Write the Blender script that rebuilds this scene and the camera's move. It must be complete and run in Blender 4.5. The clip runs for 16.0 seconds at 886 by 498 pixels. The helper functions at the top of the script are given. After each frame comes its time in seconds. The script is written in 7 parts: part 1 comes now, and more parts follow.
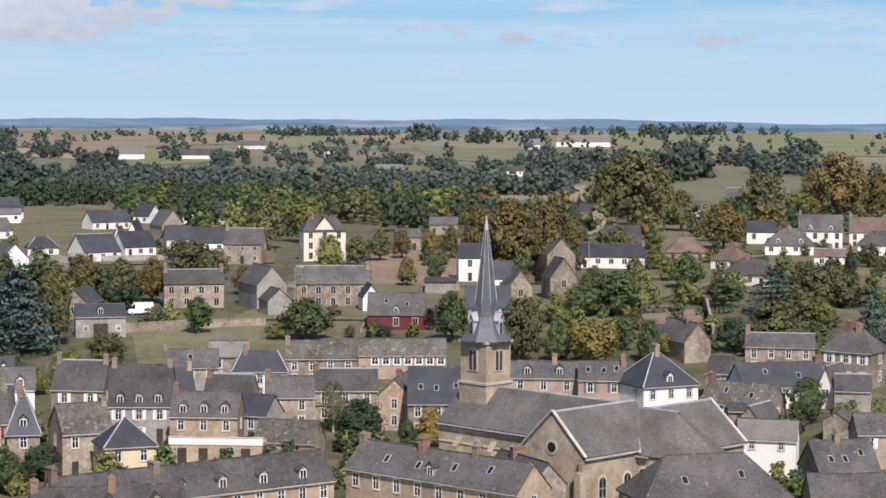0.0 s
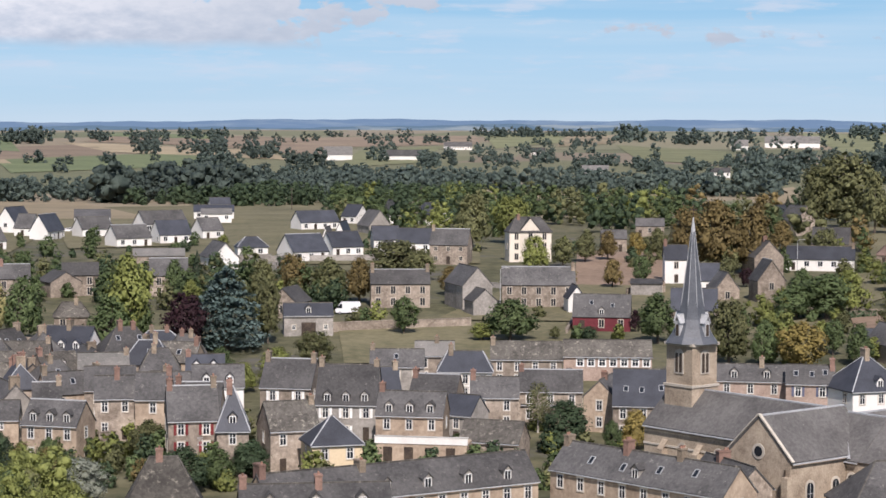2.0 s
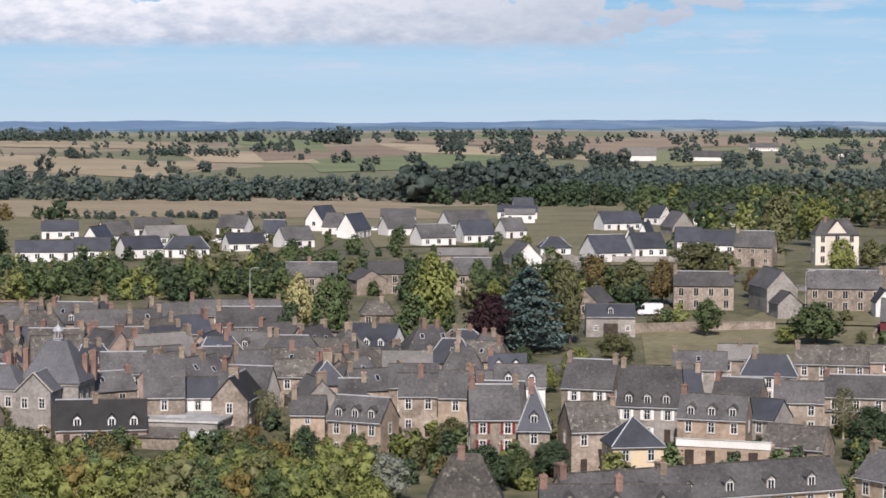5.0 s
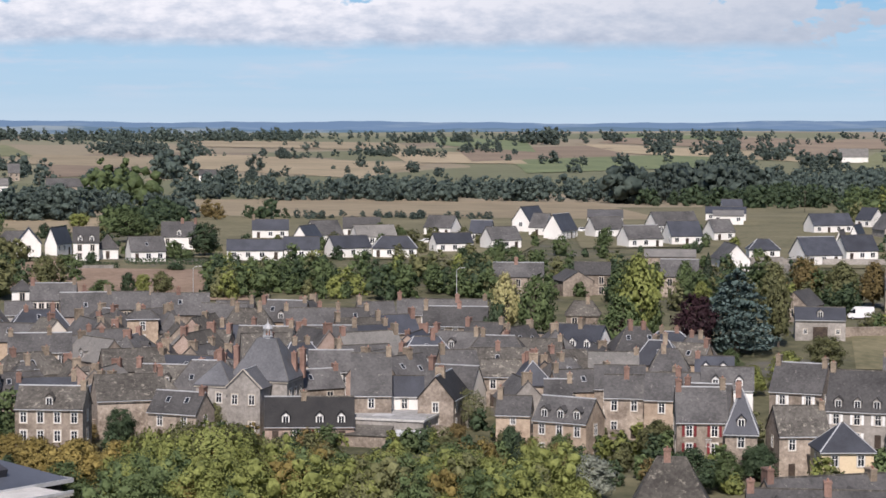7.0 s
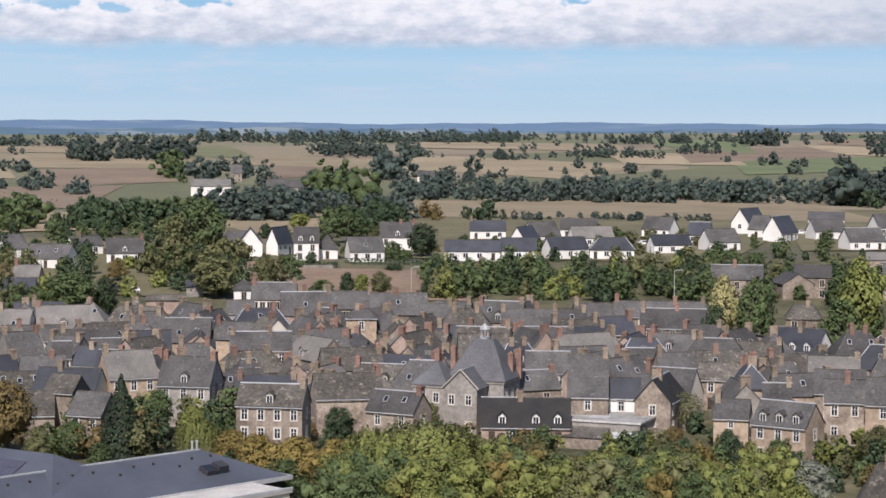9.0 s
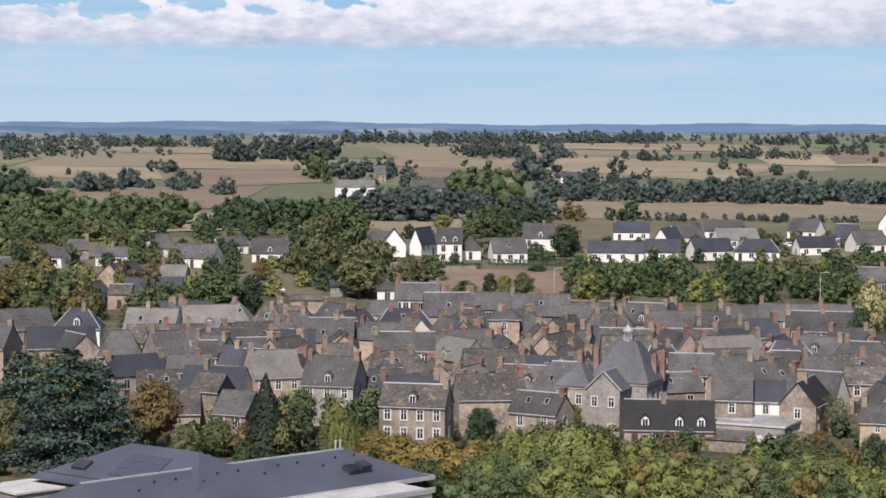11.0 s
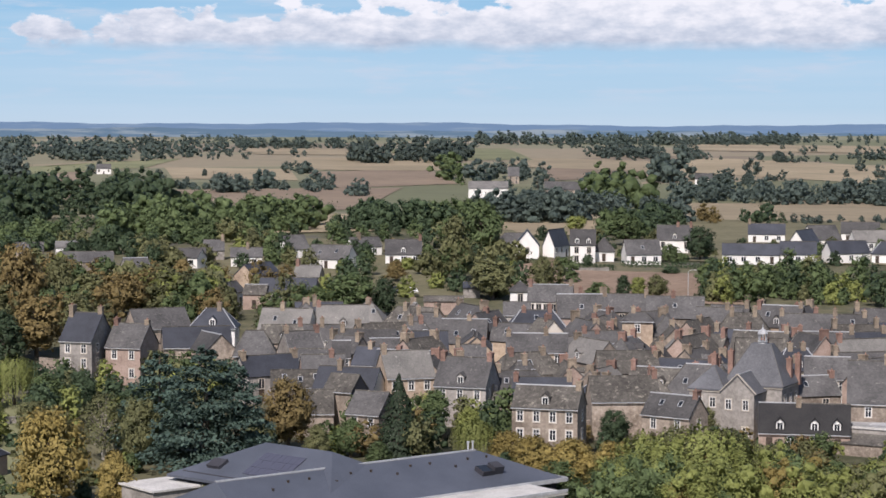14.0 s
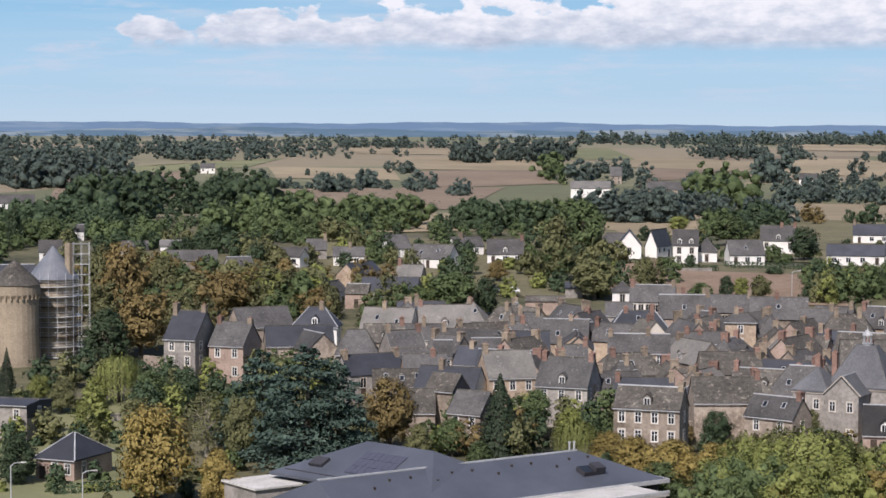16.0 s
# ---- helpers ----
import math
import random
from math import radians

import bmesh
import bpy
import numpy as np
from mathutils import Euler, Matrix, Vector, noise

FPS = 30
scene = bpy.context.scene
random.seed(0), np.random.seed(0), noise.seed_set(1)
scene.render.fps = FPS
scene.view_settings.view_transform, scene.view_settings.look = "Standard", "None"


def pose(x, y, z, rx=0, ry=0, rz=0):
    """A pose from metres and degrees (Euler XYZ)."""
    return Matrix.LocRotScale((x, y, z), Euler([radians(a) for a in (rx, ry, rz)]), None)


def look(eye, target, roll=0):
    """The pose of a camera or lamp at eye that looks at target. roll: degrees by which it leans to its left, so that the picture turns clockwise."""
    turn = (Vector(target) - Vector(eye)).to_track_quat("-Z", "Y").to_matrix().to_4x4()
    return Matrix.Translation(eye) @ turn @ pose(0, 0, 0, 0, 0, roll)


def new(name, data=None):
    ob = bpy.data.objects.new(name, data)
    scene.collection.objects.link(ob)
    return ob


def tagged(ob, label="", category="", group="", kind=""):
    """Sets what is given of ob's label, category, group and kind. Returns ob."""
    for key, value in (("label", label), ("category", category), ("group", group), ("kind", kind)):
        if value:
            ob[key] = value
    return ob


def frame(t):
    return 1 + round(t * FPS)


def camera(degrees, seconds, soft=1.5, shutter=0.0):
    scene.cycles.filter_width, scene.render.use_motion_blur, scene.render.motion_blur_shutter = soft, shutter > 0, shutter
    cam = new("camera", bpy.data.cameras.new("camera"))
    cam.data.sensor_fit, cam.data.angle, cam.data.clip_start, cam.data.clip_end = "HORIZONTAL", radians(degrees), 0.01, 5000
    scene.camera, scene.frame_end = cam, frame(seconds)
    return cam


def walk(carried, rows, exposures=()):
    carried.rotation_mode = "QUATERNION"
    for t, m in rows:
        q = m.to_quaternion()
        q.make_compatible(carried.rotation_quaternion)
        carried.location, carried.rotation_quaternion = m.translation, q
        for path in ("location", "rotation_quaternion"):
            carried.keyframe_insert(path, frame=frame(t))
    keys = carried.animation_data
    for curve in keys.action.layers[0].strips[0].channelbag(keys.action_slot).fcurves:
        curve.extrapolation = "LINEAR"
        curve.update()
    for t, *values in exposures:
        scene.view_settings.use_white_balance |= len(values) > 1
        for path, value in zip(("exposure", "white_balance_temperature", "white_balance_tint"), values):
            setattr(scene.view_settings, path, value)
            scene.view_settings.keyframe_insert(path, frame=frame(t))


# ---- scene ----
cam = camera(23.8, 16.0, 1.6)
EYE = 52.0
# seconds, yaw, pitch, roll: the aircraft hovers at one spot and pans
ROWS = [
    (0.0, 0.006, -3.497, 0.286),
    (0.5, 1.386, -3.500, 0.283),
    (1.0, 2.791, -3.494, 0.277),
    (1.5, 4.144, -3.496, 0.263),
    (2.0, 5.617, -3.495, 0.247),
    (2.5, 7.055, -3.497, 0.233),
    (3.0, 8.508, -3.495, 0.222),
    (3.5, 9.890, -3.490, 0.222),
    (4.0, 11.306, -3.498, 0.246),
    (6.5, 17.900, -3.522, 0.306),
    (7.0, 19.508, -3.524, 0.320),
    (7.5, 21.009, -3.519, 0.308),
    (8.0, 22.525, -3.518, 0.280),
    (8.5, 23.980, -3.518, 0.264),
    (9.0, 25.434, -3.518, 0.260),
    (9.5, 26.436, -3.517, 0.247),
    (10.0, 27.565, -3.517, 0.233),
    (12.5, 31.155, -3.488, 0.205),
    (13.0, 31.777, -3.485, 0.188),
    (13.5, 32.373, -3.484, 0.174),
    (14.0, 32.973, -3.481, 0.168),
    (14.5, 33.590, -3.482, 0.167),
    (15.0, 34.362, -3.488, 0.172),
    (15.5, 35.086, -3.494, 0.178),
    (16.0, 35.753, -3.497, 0.179),
]
walk(cam, [(t, pose(0, 0, EYE, 90 + pitch, 0, yaw) @ pose(0, 0, 0, 0, 0, roll)) for t, yaw, pitch, roll in ROWS], [(0.0, 0.17, 6230, 17), (4.0, 0.13, 6220, 17), (8.0, 0.08, 6190, 17), (16.0, 0.08, 6160, 17)])

# ---- light ----
SUN_ELEVATION, SUN_ROTATION = radians(46), radians(165)
world = bpy.data.worlds.new("world")
scene.world = world
world.use_nodes = True
wn = world.node_tree
sky_tex = wn.nodes.new("ShaderNodeTexSky")
sky_tex.sky_type, sky_tex.sun_disc = "NISHITA", False
sky_tex.sun_elevation, sky_tex.sun_rotation = SUN_ELEVATION, SUN_ROTATION
wn.links.new(sky_tex.outputs[0], wn.nodes["Background"].inputs[0])
wn.nodes["Background"].inputs[1].default_value = 0.085
sun = new("sun", bpy.data.lights.new("sun", "SUN"))
sun.data.energy, sun.data.angle, sun.data.color = 5.0, radians(0.6), (1.0, 0.915, 0.81)
to_sun = Vector((math.sin(SUN_ROTATION) * math.cos(SUN_ELEVATION), math.cos(SUN_ROTATION) * math.cos(SUN_ELEVATION), math.sin(SUN_ELEVATION)))
sun.matrix_world = look(to_sun * 100, (0, 0, 0))


# ---- materials ----
def nodes_of(name):
    m = bpy.data.materials.new(name)
    m.use_nodes = True
    nt = m.node_tree
    return m, nt, nt.nodes["Principled BSDF"]


def noise_node(nt, scale, detail=4, rough=0.6, vector=None):
    n = nt.nodes.new("ShaderNodeTexNoise")
    n.inputs["Scale"].default_value, n.inputs["Detail"].default_value, n.inputs["Roughness"].default_value = scale, detail, rough
    if vector:
        nt.links.new(vector, n.inputs["Vector"])
    return n.outputs["Fac"]


def ramp(nt, fac, stops):
    r = nt.nodes.new("ShaderNodeValToRGB")
    r.color_ramp.elements[0].position, r.color_ramp.elements[0].color = stops[0][0], (*stops[0][1], 1)
    r.color_ramp.elements[1].position, r.color_ramp.elements[1].color = stops[-1][0], (*stops[-1][1], 1)
    for p, c in stops[1:-1]:
        e = r.color_ramp.elements.new(p)
        e.color = (*c, 1)
    nt.links.new(fac, r.inputs[0])
    return r.outputs[0]


def mix(nt, fac, a, b, kind="MIX"):
    n = nt.nodes.new("ShaderNodeMix")
    n.data_type, n.blend_type = "RGBA", kind
    for socket, v in ((n.inputs[0], fac), (n.inputs[6], a), (n.inputs[7], b)):
        if isinstance(v, (int, float)):
            socket.default_value = v
        elif isinstance(v, tuple):
            socket.default_value = (*v, 1)
        else:
            nt.links.new(v, socket)
    return n.outputs[2]


def calc(nt, op, a, b=0.0, c=0.0):
    n = nt.nodes.new("ShaderNodeMath")
    n.operation = op
    for i, v in enumerate((a, b, c)):
        if isinstance(v, (int, float)):
            n.inputs[i].default_value = v
        else:
            nt.links.new(v, n.inputs[i])
    return n.outputs[0]


def coords(nt, scale=(1, 1, 1), what="Object"):
    t = nt.nodes.new("ShaderNodeTexCoord")
    m = nt.nodes.new("ShaderNodeMapping")
    m.inputs["Scale"].default_value = scale
    nt.links.new(t.outputs[what], m.inputs["Vector"])
    return m.outputs[0]


def surface(name, dark, light, fine=6.0, coarse=0.35, rough=0.85, bump=0.3, spread=0.25, spots=None, spot_scale=1.2, spot_low=0.6, stretch=(1, 1, 1)):
    """A weathered surface: colour between dark and light by a fine grain and a coarse stain, varied from thing to thing."""
    m, nt, b = nodes_of(name)
    info = nt.nodes.new("ShaderNodeObjectInfo")
    v = coords(nt, stretch)
    off = nt.nodes.new("ShaderNodeVectorMath")
    off.operation = "ADD"
    nt.links.new(v, off.inputs[0])
    nt.links.new(info.outputs["Location"], off.inputs[1])
    v = off.outputs[0]
    grain = noise_node(nt, fine, 5, 0.7, v)
    stain = noise_node(nt, coarse, 4, 0.6, v)
    fac = calc(nt, "ADD", calc(nt, "MULTIPLY", grain, 0.6), calc(nt, "MULTIPLY", stain, 0.6))
    col = ramp(nt, fac, [(0.46, dark), (0.74, light)])
    if spots:
        s = noise_node(nt, spot_scale, 6, 0.75, v)
        col = mix(nt, ramp(nt, s, [(spot_low, (0, 0, 0)), (spot_low + 0.1, (1, 1, 1))]), col, spots)
    val = calc(nt, "ADD", calc(nt, "MULTIPLY", info.outputs["Random"], spread), 1 - spread / 2)
    col = mix(nt, 1.0, col, val, "MULTIPLY")
    nt.links.new(col, b.inputs["Base Color"])
    b.inputs["Roughness"].default_value = rough
    b.inputs["Specular IOR Level"].default_value = 0.3
    if bump:
        k = nt.nodes.new("ShaderNodeBump")
        k.inputs["Strength"].default_value, k.inputs["Distance"].default_value = bump, 0.05
        nt.links.new(grain, k.inputs["Height"])
        nt.links.new(k.outputs[0], b.inputs["Normal"])
    return m


def foliage(name, dark, light, through_light=0.2):
    m, nt, b = nodes_of(name)
    geo = nt.nodes.new("ShaderNodeNewGeometry")
    info = nt.nodes.new("ShaderNodeObjectInfo")
    n = noise_node(nt, 0.45, 3, 0.6, coords(nt))
    big = noise_node(nt, 0.11, 2, 0.5, coords(nt))
    fac = calc(nt, "ADD", calc(nt, "MULTIPLY", geo.outputs["Random Per Island"], 0.2), calc(nt, "ADD", calc(nt, "MULTIPLY", n, 0.5), calc(nt, "MULTIPLY", big, 0.5)))
    col = ramp(nt, fac, [(0.3, dark), (0.9, light)])
    col = mix(nt, 1.0, col, calc(nt, "ADD", calc(nt, "MULTIPLY", info.outputs["Random"], 0.45), 0.95), "MULTIPLY")
    nt.links.new(col, b.inputs["Base Color"])
    b.inputs["Roughness"].default_value = 0.65
    b.inputs["Specular IOR Level"].default_value = 0.2
    t = nt.nodes.new("ShaderNodeBsdfTranslucent")
    nt.links.new(col, t.inputs[0])
    s = nt.nodes.new("ShaderNodeMixShader")
    s.inputs[0].default_value = through_light
    nt.links.new(b.outputs[0], s.inputs[1])
    nt.links.new(t.outputs[0], s.inputs[2])
    nt.links.new(s.outputs[0], nt.nodes["Material Output"].inputs[0])
    return m


SLATE = {
    "slate": surface("weathered_slate", (0.046, 0.045, 0.045), (0.106, 0.103, 0.101), 2.2, 0.22, 0.75, 0.5, 0.6, (0.23, 0.22, 0.2), 1.3, 0.6),
    "new": surface("new_slate", (0.03, 0.033, 0.041), (0.056, 0.061, 0.075), 6, 0.3, 0.6, 0.3, 0.5, (0.14, 0.15, 0.17), 2.0, 0.7),
    "old": surface("lichened_slate", (0.05, 0.046, 0.041), (0.118, 0.11, 0.096), 2.0, 0.25, 0.85, 0.6, 0.5, (0.26, 0.24, 0.2), 1.1, 0.56),
    "pale": surface("pale_slate", (0.12, 0.118, 0.11), (0.21, 0.2, 0.185), 4, 0.25, 0.85, 0.5, 0.15, (0.32, 0.31, 0.28), 1.2, 0.6),
    "black": surface("tarred_slate", (0.016, 0.016, 0.017), (0.036, 0.035, 0.034), 5, 0.3, 0.7, 0.5, 0.2, (0.09, 0.08, 0.07), 1.6, 0.64),
    "tile": surface("brown_roof_tile", (0.1, 0.07, 0.058), (0.19, 0.135, 0.11), 5, 0.3, 0.85, 0.5, 0.2),
}
WALL = {
    "stone": surface("grey_brown_rubble_stone", (0.15, 0.122, 0.097), (0.39, 0.33, 0.27), 1.5, 0.25, 0.9, 0.8, 0.4, (0.46, 0.41, 0.35), 1.5, 0.6),
    "grey": surface("grey_render", (0.19, 0.176, 0.158), (0.37, 0.345, 0.315), 1.6, 0.25, 0.9, 0.4, 0.25),
    "ochre": surface("golden_dressed_stone", (0.25, 0.19, 0.14), (0.48, 0.385, 0.29), 1.5, 0.25, 0.9, 0.6, 0.25, (0.26, 0.21, 0.16), 2.0, 0.62),
    "white": surface("white_render", (0.66, 0.64, 0.6), (0.8, 0.79, 0.76), 5, 0.2, 0.85, 0.1, 0.08),
    "cream": surface("cream_render", (0.6, 0.48, 0.31), (0.72, 0.6, 0.42), 5, 0.2, 0.85, 0.1, 0.05),
    "ivory": surface("ivory_render", (0.6, 0.54, 0.45), (0.74, 0.68, 0.58), 5, 0.2, 0.85, 0.1, 0.12),
    "red": surface("dark_red_render", (0.1, 0.02, 0.027), (0.16, 0.034, 0.042), 4, 0.3, 0.85, 0.2, 0.05),
    "pink": surface("pinkish_brick_and_stone", (0.25, 0.185, 0.15), (0.43, 0.335, 0.28), 3.5, 0.4, 0.9, 0.5, 0.1),
    "dark": surface("slate_hung_gable", (0.03, 0.03, 0.035), (0.055, 0.055, 0.065), 5, 0.3, 0.7, 0.4, 0.1),
}
BRICK = surface("red_chimney_brick", (0.15, 0.095, 0.075), (0.29, 0.185, 0.148), 4, 0.6, 0.9, 0.5, 0.5)
CHIMNEY_STONE = surface("chimney_stone", (0.15, 0.12, 0.09), (0.34, 0.28, 0.21), 4, 0.6, 0.9, 0.5, 0.4)
POT = surface("terracotta_pot", (0.22, 0.12, 0.085), (0.34, 0.2, 0.15), 5, 1, 0.8, 0.1, 0.3)
TRIM = surface("pale_window_surround", (0.4, 0.36, 0.3), (0.55, 0.5, 0.43), 5, 0.5, 0.85, 0.1, 0.3)
PAINT = surface("white_paint", (0.7, 0.7, 0.68), (0.82, 0.82, 0.8), 3, 0.5, 0.5, 0.0, 0.1)
ZINC = surface("zinc", (0.3, 0.31, 0.32), (0.48, 0.49, 0.5), 3, 0.4, 0.45, 0.1, 0.2)
RED_PAINT = surface("red_paint", (0.13, 0.018, 0.022), (0.21, 0.034, 0.036), 4, 0.5, 0.6, 0.0, 0.2)
BLUE_PAINT = surface("grey_blue_paint", (0.08, 0.09, 0.14), (0.12, 0.13, 0.2), 4, 0.5, 0.6, 0.0, 0.2)
DOOR_WOOD = surface("dark_door_wood", (0.03, 0.022, 0.018), (0.08, 0.06, 0.045), 4, 0.5, 0.7, 0.2, 0.4)
BARK = surface("bark", (0.05, 0.04, 0.03), (0.15, 0.125, 0.1), 4, 0.6, 0.95, 0.6, 0.2)
PALE_BARK = surface("dead_pale_bark", (0.3, 0.27, 0.22), (0.5, 0.46, 0.4), 4, 0.6, 0.95, 0.4, 0.2)
CONCRETE = surface("pale_concrete", (0.38, 0.37, 0.35), (0.58, 0.57, 0.54), 3, 0.3, 0.85, 0.2, 0.15)
METAL = surface("galvanised_tube", (0.35, 0.36, 0.37), (0.55, 0.56, 0.57), 5, 1, 0.4, 0.0, 0.2)
ASPHALT = surface("asphalt", (0.04, 0.04, 0.042), (0.1, 0.098, 0.095), 3, 0.1, 0.9, 0.2, 0.1)
GLASS, _nt, _b = nodes_of("window_glass")
_b.inputs["Base Color"].default_value, _b.inputs["Roughness"].default_value = (0.02, 0.024, 0.03, 1), 0.12
CAR_PAINTS = []
for _n, _c in (("white_car_paint", (0.75, 0.75, 0.75)), ("dark_car_paint", (0.02, 0.022, 0.028)), ("silver_car_paint", (0.35, 0.36, 0.38))):
    _m, _nt, _b = nodes_of(_n)
    _b.inputs["Base Color"].default_value, _b.inputs["Roughness"].default_value = (*_c, 1), 0.3
    CAR_PAINTS.append(_m)
RUBBER, _nt, _b = nodes_of("tyre_rubber")
_b.inputs["Base Color"].default_value = (0.02, 0.02, 0.02, 1)

LEAF = {
    "oak": foliage("green_leaves", (0.03, 0.048, 0.02), (0.128, 0.168, 0.07)),
    "lime": foliage("light_green_leaves", (0.085, 0.098, 0.03), (0.24, 0.265, 0.08)),
    "olive": foliage("olive_brown_leaves", (0.046, 0.052, 0.024), (0.185, 0.188, 0.085)),
    "rust": foliage("rust_leaves", (0.062, 0.05, 0.021), (0.225, 0.17, 0.07)),
    "gold": foliage("golden_leaves", (0.085, 0.068, 0.022), (0.33, 0.26, 0.085)),
    "cream": foliage("cream_leaves", (0.14, 0.13, 0.055), (0.46, 0.43, 0.21)),
    "dark": foliage("dark_green_leaves", (0.02, 0.034, 0.018), (0.078, 0.112, 0.058)),
    "cedar": foliage("blue_green_needles", (0.026, 0.045, 0.04), (0.13, 0.18, 0.165), 0.1),
    "greencedar": foliage("grey_green_needles", (0.02, 0.038, 0.03), (0.102, 0.15, 0.118), 0.1),
    "spruce": foliage("dark_needles", (0.008, 0.014, 0.008), (0.03, 0.046, 0.024), 0.05),
    "purple": foliage("copper_beech_leaves", (0.014, 0.007, 0.009), (0.05, 0.024, 0.03)),
    "silver": foliage("silver_green_leaves", (0.1, 0.11, 0.085), (0.3, 0.32, 0.26)),
    # paler and bluer than near leaves: distance haze put into the colour
    "far": foliage("haze_tinted_leaves", (0.032, 0.047, 0.044), (0.094, 0.122, 0.1)),
}
FIELD = {
    "stubble": surface("stubble_field", (0.225, 0.185, 0.118), (0.34, 0.28, 0.185), 0.05, 0.006, 0.95, 0, 0.3),
    "earth": surface("ploughed_field", (0.17, 0.13, 0.092), (0.25, 0.192, 0.135), 0.08, 0.008, 0.95, 0, 0.25),
    "grass": surface("pasture", (0.13, 0.14, 0.07), (0.21, 0.21, 0.112), 0.08, 0.01, 0.95, 0, 0.2),
    "green": surface("green_crop_field", (0.105, 0.135, 0.065), (0.17, 0.195, 0.095), 0.08, 0.01, 0.95, 0, 0.15),
    "dry": surface("dry_lawn", (0.095, 0.092, 0.05), (0.19, 0.17, 0.1), 0.5, 0.04, 0.95, 0.2, 0.1),
    "soil": surface("bare_brown_soil", (0.17, 0.12, 0.085), (0.27, 0.2, 0.145), 0.6, 0.05, 0.95, 0.2, 0.1),
}
def farmland():
    """Far fields as a patchwork of stubble, plough and pasture."""
    m, nt, b = nodes_of("farmland_patchwork")
    v = coords(nt, (0.0032, 0.0019, 0.0))
    warp = nt.nodes.new("ShaderNodeVectorMath")
    warp.operation = "ADD"
    nz = nt.nodes.new("ShaderNodeTexNoise")
    nz.inputs["Scale"].default_value = 0.8
    nt.links.new(v, nz.inputs["Vector"])
    nt.links.new(v, warp.inputs[0])
    nt.links.new(nz.outputs["Color"], warp.inputs[1])
    vo = nt.nodes.new("ShaderNodeTexVoronoi")
    vo.inputs["Scale"].default_value = 1.0
    nt.links.new(warp.outputs[0], vo.inputs["Vector"])
    sep = nt.nodes.new("ShaderNodeSeparateColor")
    nt.links.new(vo.outputs["Color"], sep.inputs[0])
    col = ramp(nt, sep.outputs[0], [(0.0, (0.16, 0.17, 0.085)), (0.3, (0.2, 0.2, 0.105)), (0.36, (0.33, 0.275, 0.18)), (0.58, (0.28, 0.225, 0.15)), (0.64, (0.15, 0.175, 0.082)), (0.82, (0.36, 0.305, 0.205)), (1.0, (0.24, 0.19, 0.13))])
    fine = noise_node(nt, 0.05, 5, 0.7, coords(nt))
    col = mix(nt, 1.0, col, calc(nt, "ADD", calc(nt, "MULTIPLY", fine, 0.5), 0.45), "MULTIPLY")
    nt.links.new(col, b.inputs["Base Color"])
    b.inputs["Roughness"].default_value = 0.95
    return m


FARMLAND = farmland()
GROUND = surface("mixed_ground", (0.045, 0.05, 0.025), (0.15, 0.138, 0.08), 0.25, 0.03, 0.95, 0.2, 0.0, (0.1, 0.095, 0.085), 0.05, 0.55)


# ---- building blocks ----
KNOTS = ((0, 0), (330, 0), (430, 7), (590, 13), (800, 14), (1300, 11), (2600, 17), (3300, 25), (4200, 30), (6000, 34))


def ground_at(x, y):
    """The height of the ground: a level town that climbs gently to the fields behind."""
    g = float(np.interp(math.hypot(x, y), [k[0] for k in KNOTS], [k[1] for k in KNOTS]))
    if g > 17.0:
        west = min(1.0, max(0.0, (math.degrees(math.atan2(-x, y)) - 12) / 18))
        g = 17.0 + (g - 17.0) * (1 - 1.05 * west)
    return g


def polar(azimuth, distance):
    a = radians(azimuth)
    return -distance * math.sin(a), distance * math.cos(a)


def mesh(name, verts, faces, material):
    me = bpy.data.meshes.new(name)
    me.from_pydata([tuple(v) for v in verts], [], [tuple(f) for f in faces])
    for mt in material if isinstance(material, (list, tuple)) else (material,):
        me.materials.append(mt)
    me.update()
    return me


def part(name, verts, faces, material, parent, label="", at=None):
    ob = new(name, mesh(name, verts, faces, material))
    ob.parent = parent
    if at:
        ob.matrix_basis = at
    return tagged(ob, label) if label else ob


def share(name, me, parent, at, label=""):
    ob = new(name, me)
    ob.parent = parent
    ob.matrix_basis = at
    return tagged(ob, label) if label else ob


def thing(name, x, y, z, turn, label, category, group=""):
    ob = new(name)
    ob.matrix_basis = pose(x, y, z, 0, 0, turn)
    return tagged(ob, label, category, group)


BOX = ((0, 3, 2, 1), (4, 5, 6, 7), (0, 1, 5, 4), (1, 2, 6, 5), (2, 3, 7, 6), (3, 0, 4, 7))


def box(x0, x1, y0, y1, z0, z1):
    return [(x0, y0, z0), (x1, y0, z0), (x1, y1, z0), (x0, y1, z0), (x0, y0, z1), (x1, y0, z1), (x1, y1, z1), (x0, y1, z1)], list(BOX)


def boxes(*dims):
    vs, fs = [], []
    for d in dims:
        v, f = box(*d)
        fs += [tuple(i + len(vs) for i in q) for q in f]
        vs += v
    return vs, fs


def slab(corners, thick):
    """A plate under four corners, given anticlockwise from above."""
    up = [Vector(c) for c in corners]
    n = (up[1] - up[0]).cross(up[2] - up[0]).normalized() * thick
    k = len(up)
    vs = up + [u - n for u in up]
    fs = [tuple(range(k)), tuple(range(2 * k - 1, k - 1, -1))] + [(i, i + k, (i + 1) % k + k, (i + 1) % k) for i in range(k)]
    return vs, fs


def joined(*pieces):
    vs, fs = [], []
    for v, f in pieces:
        fs += [tuple(i + len(vs) for i in q) for q in f]
        vs += list(v)
    return vs, fs


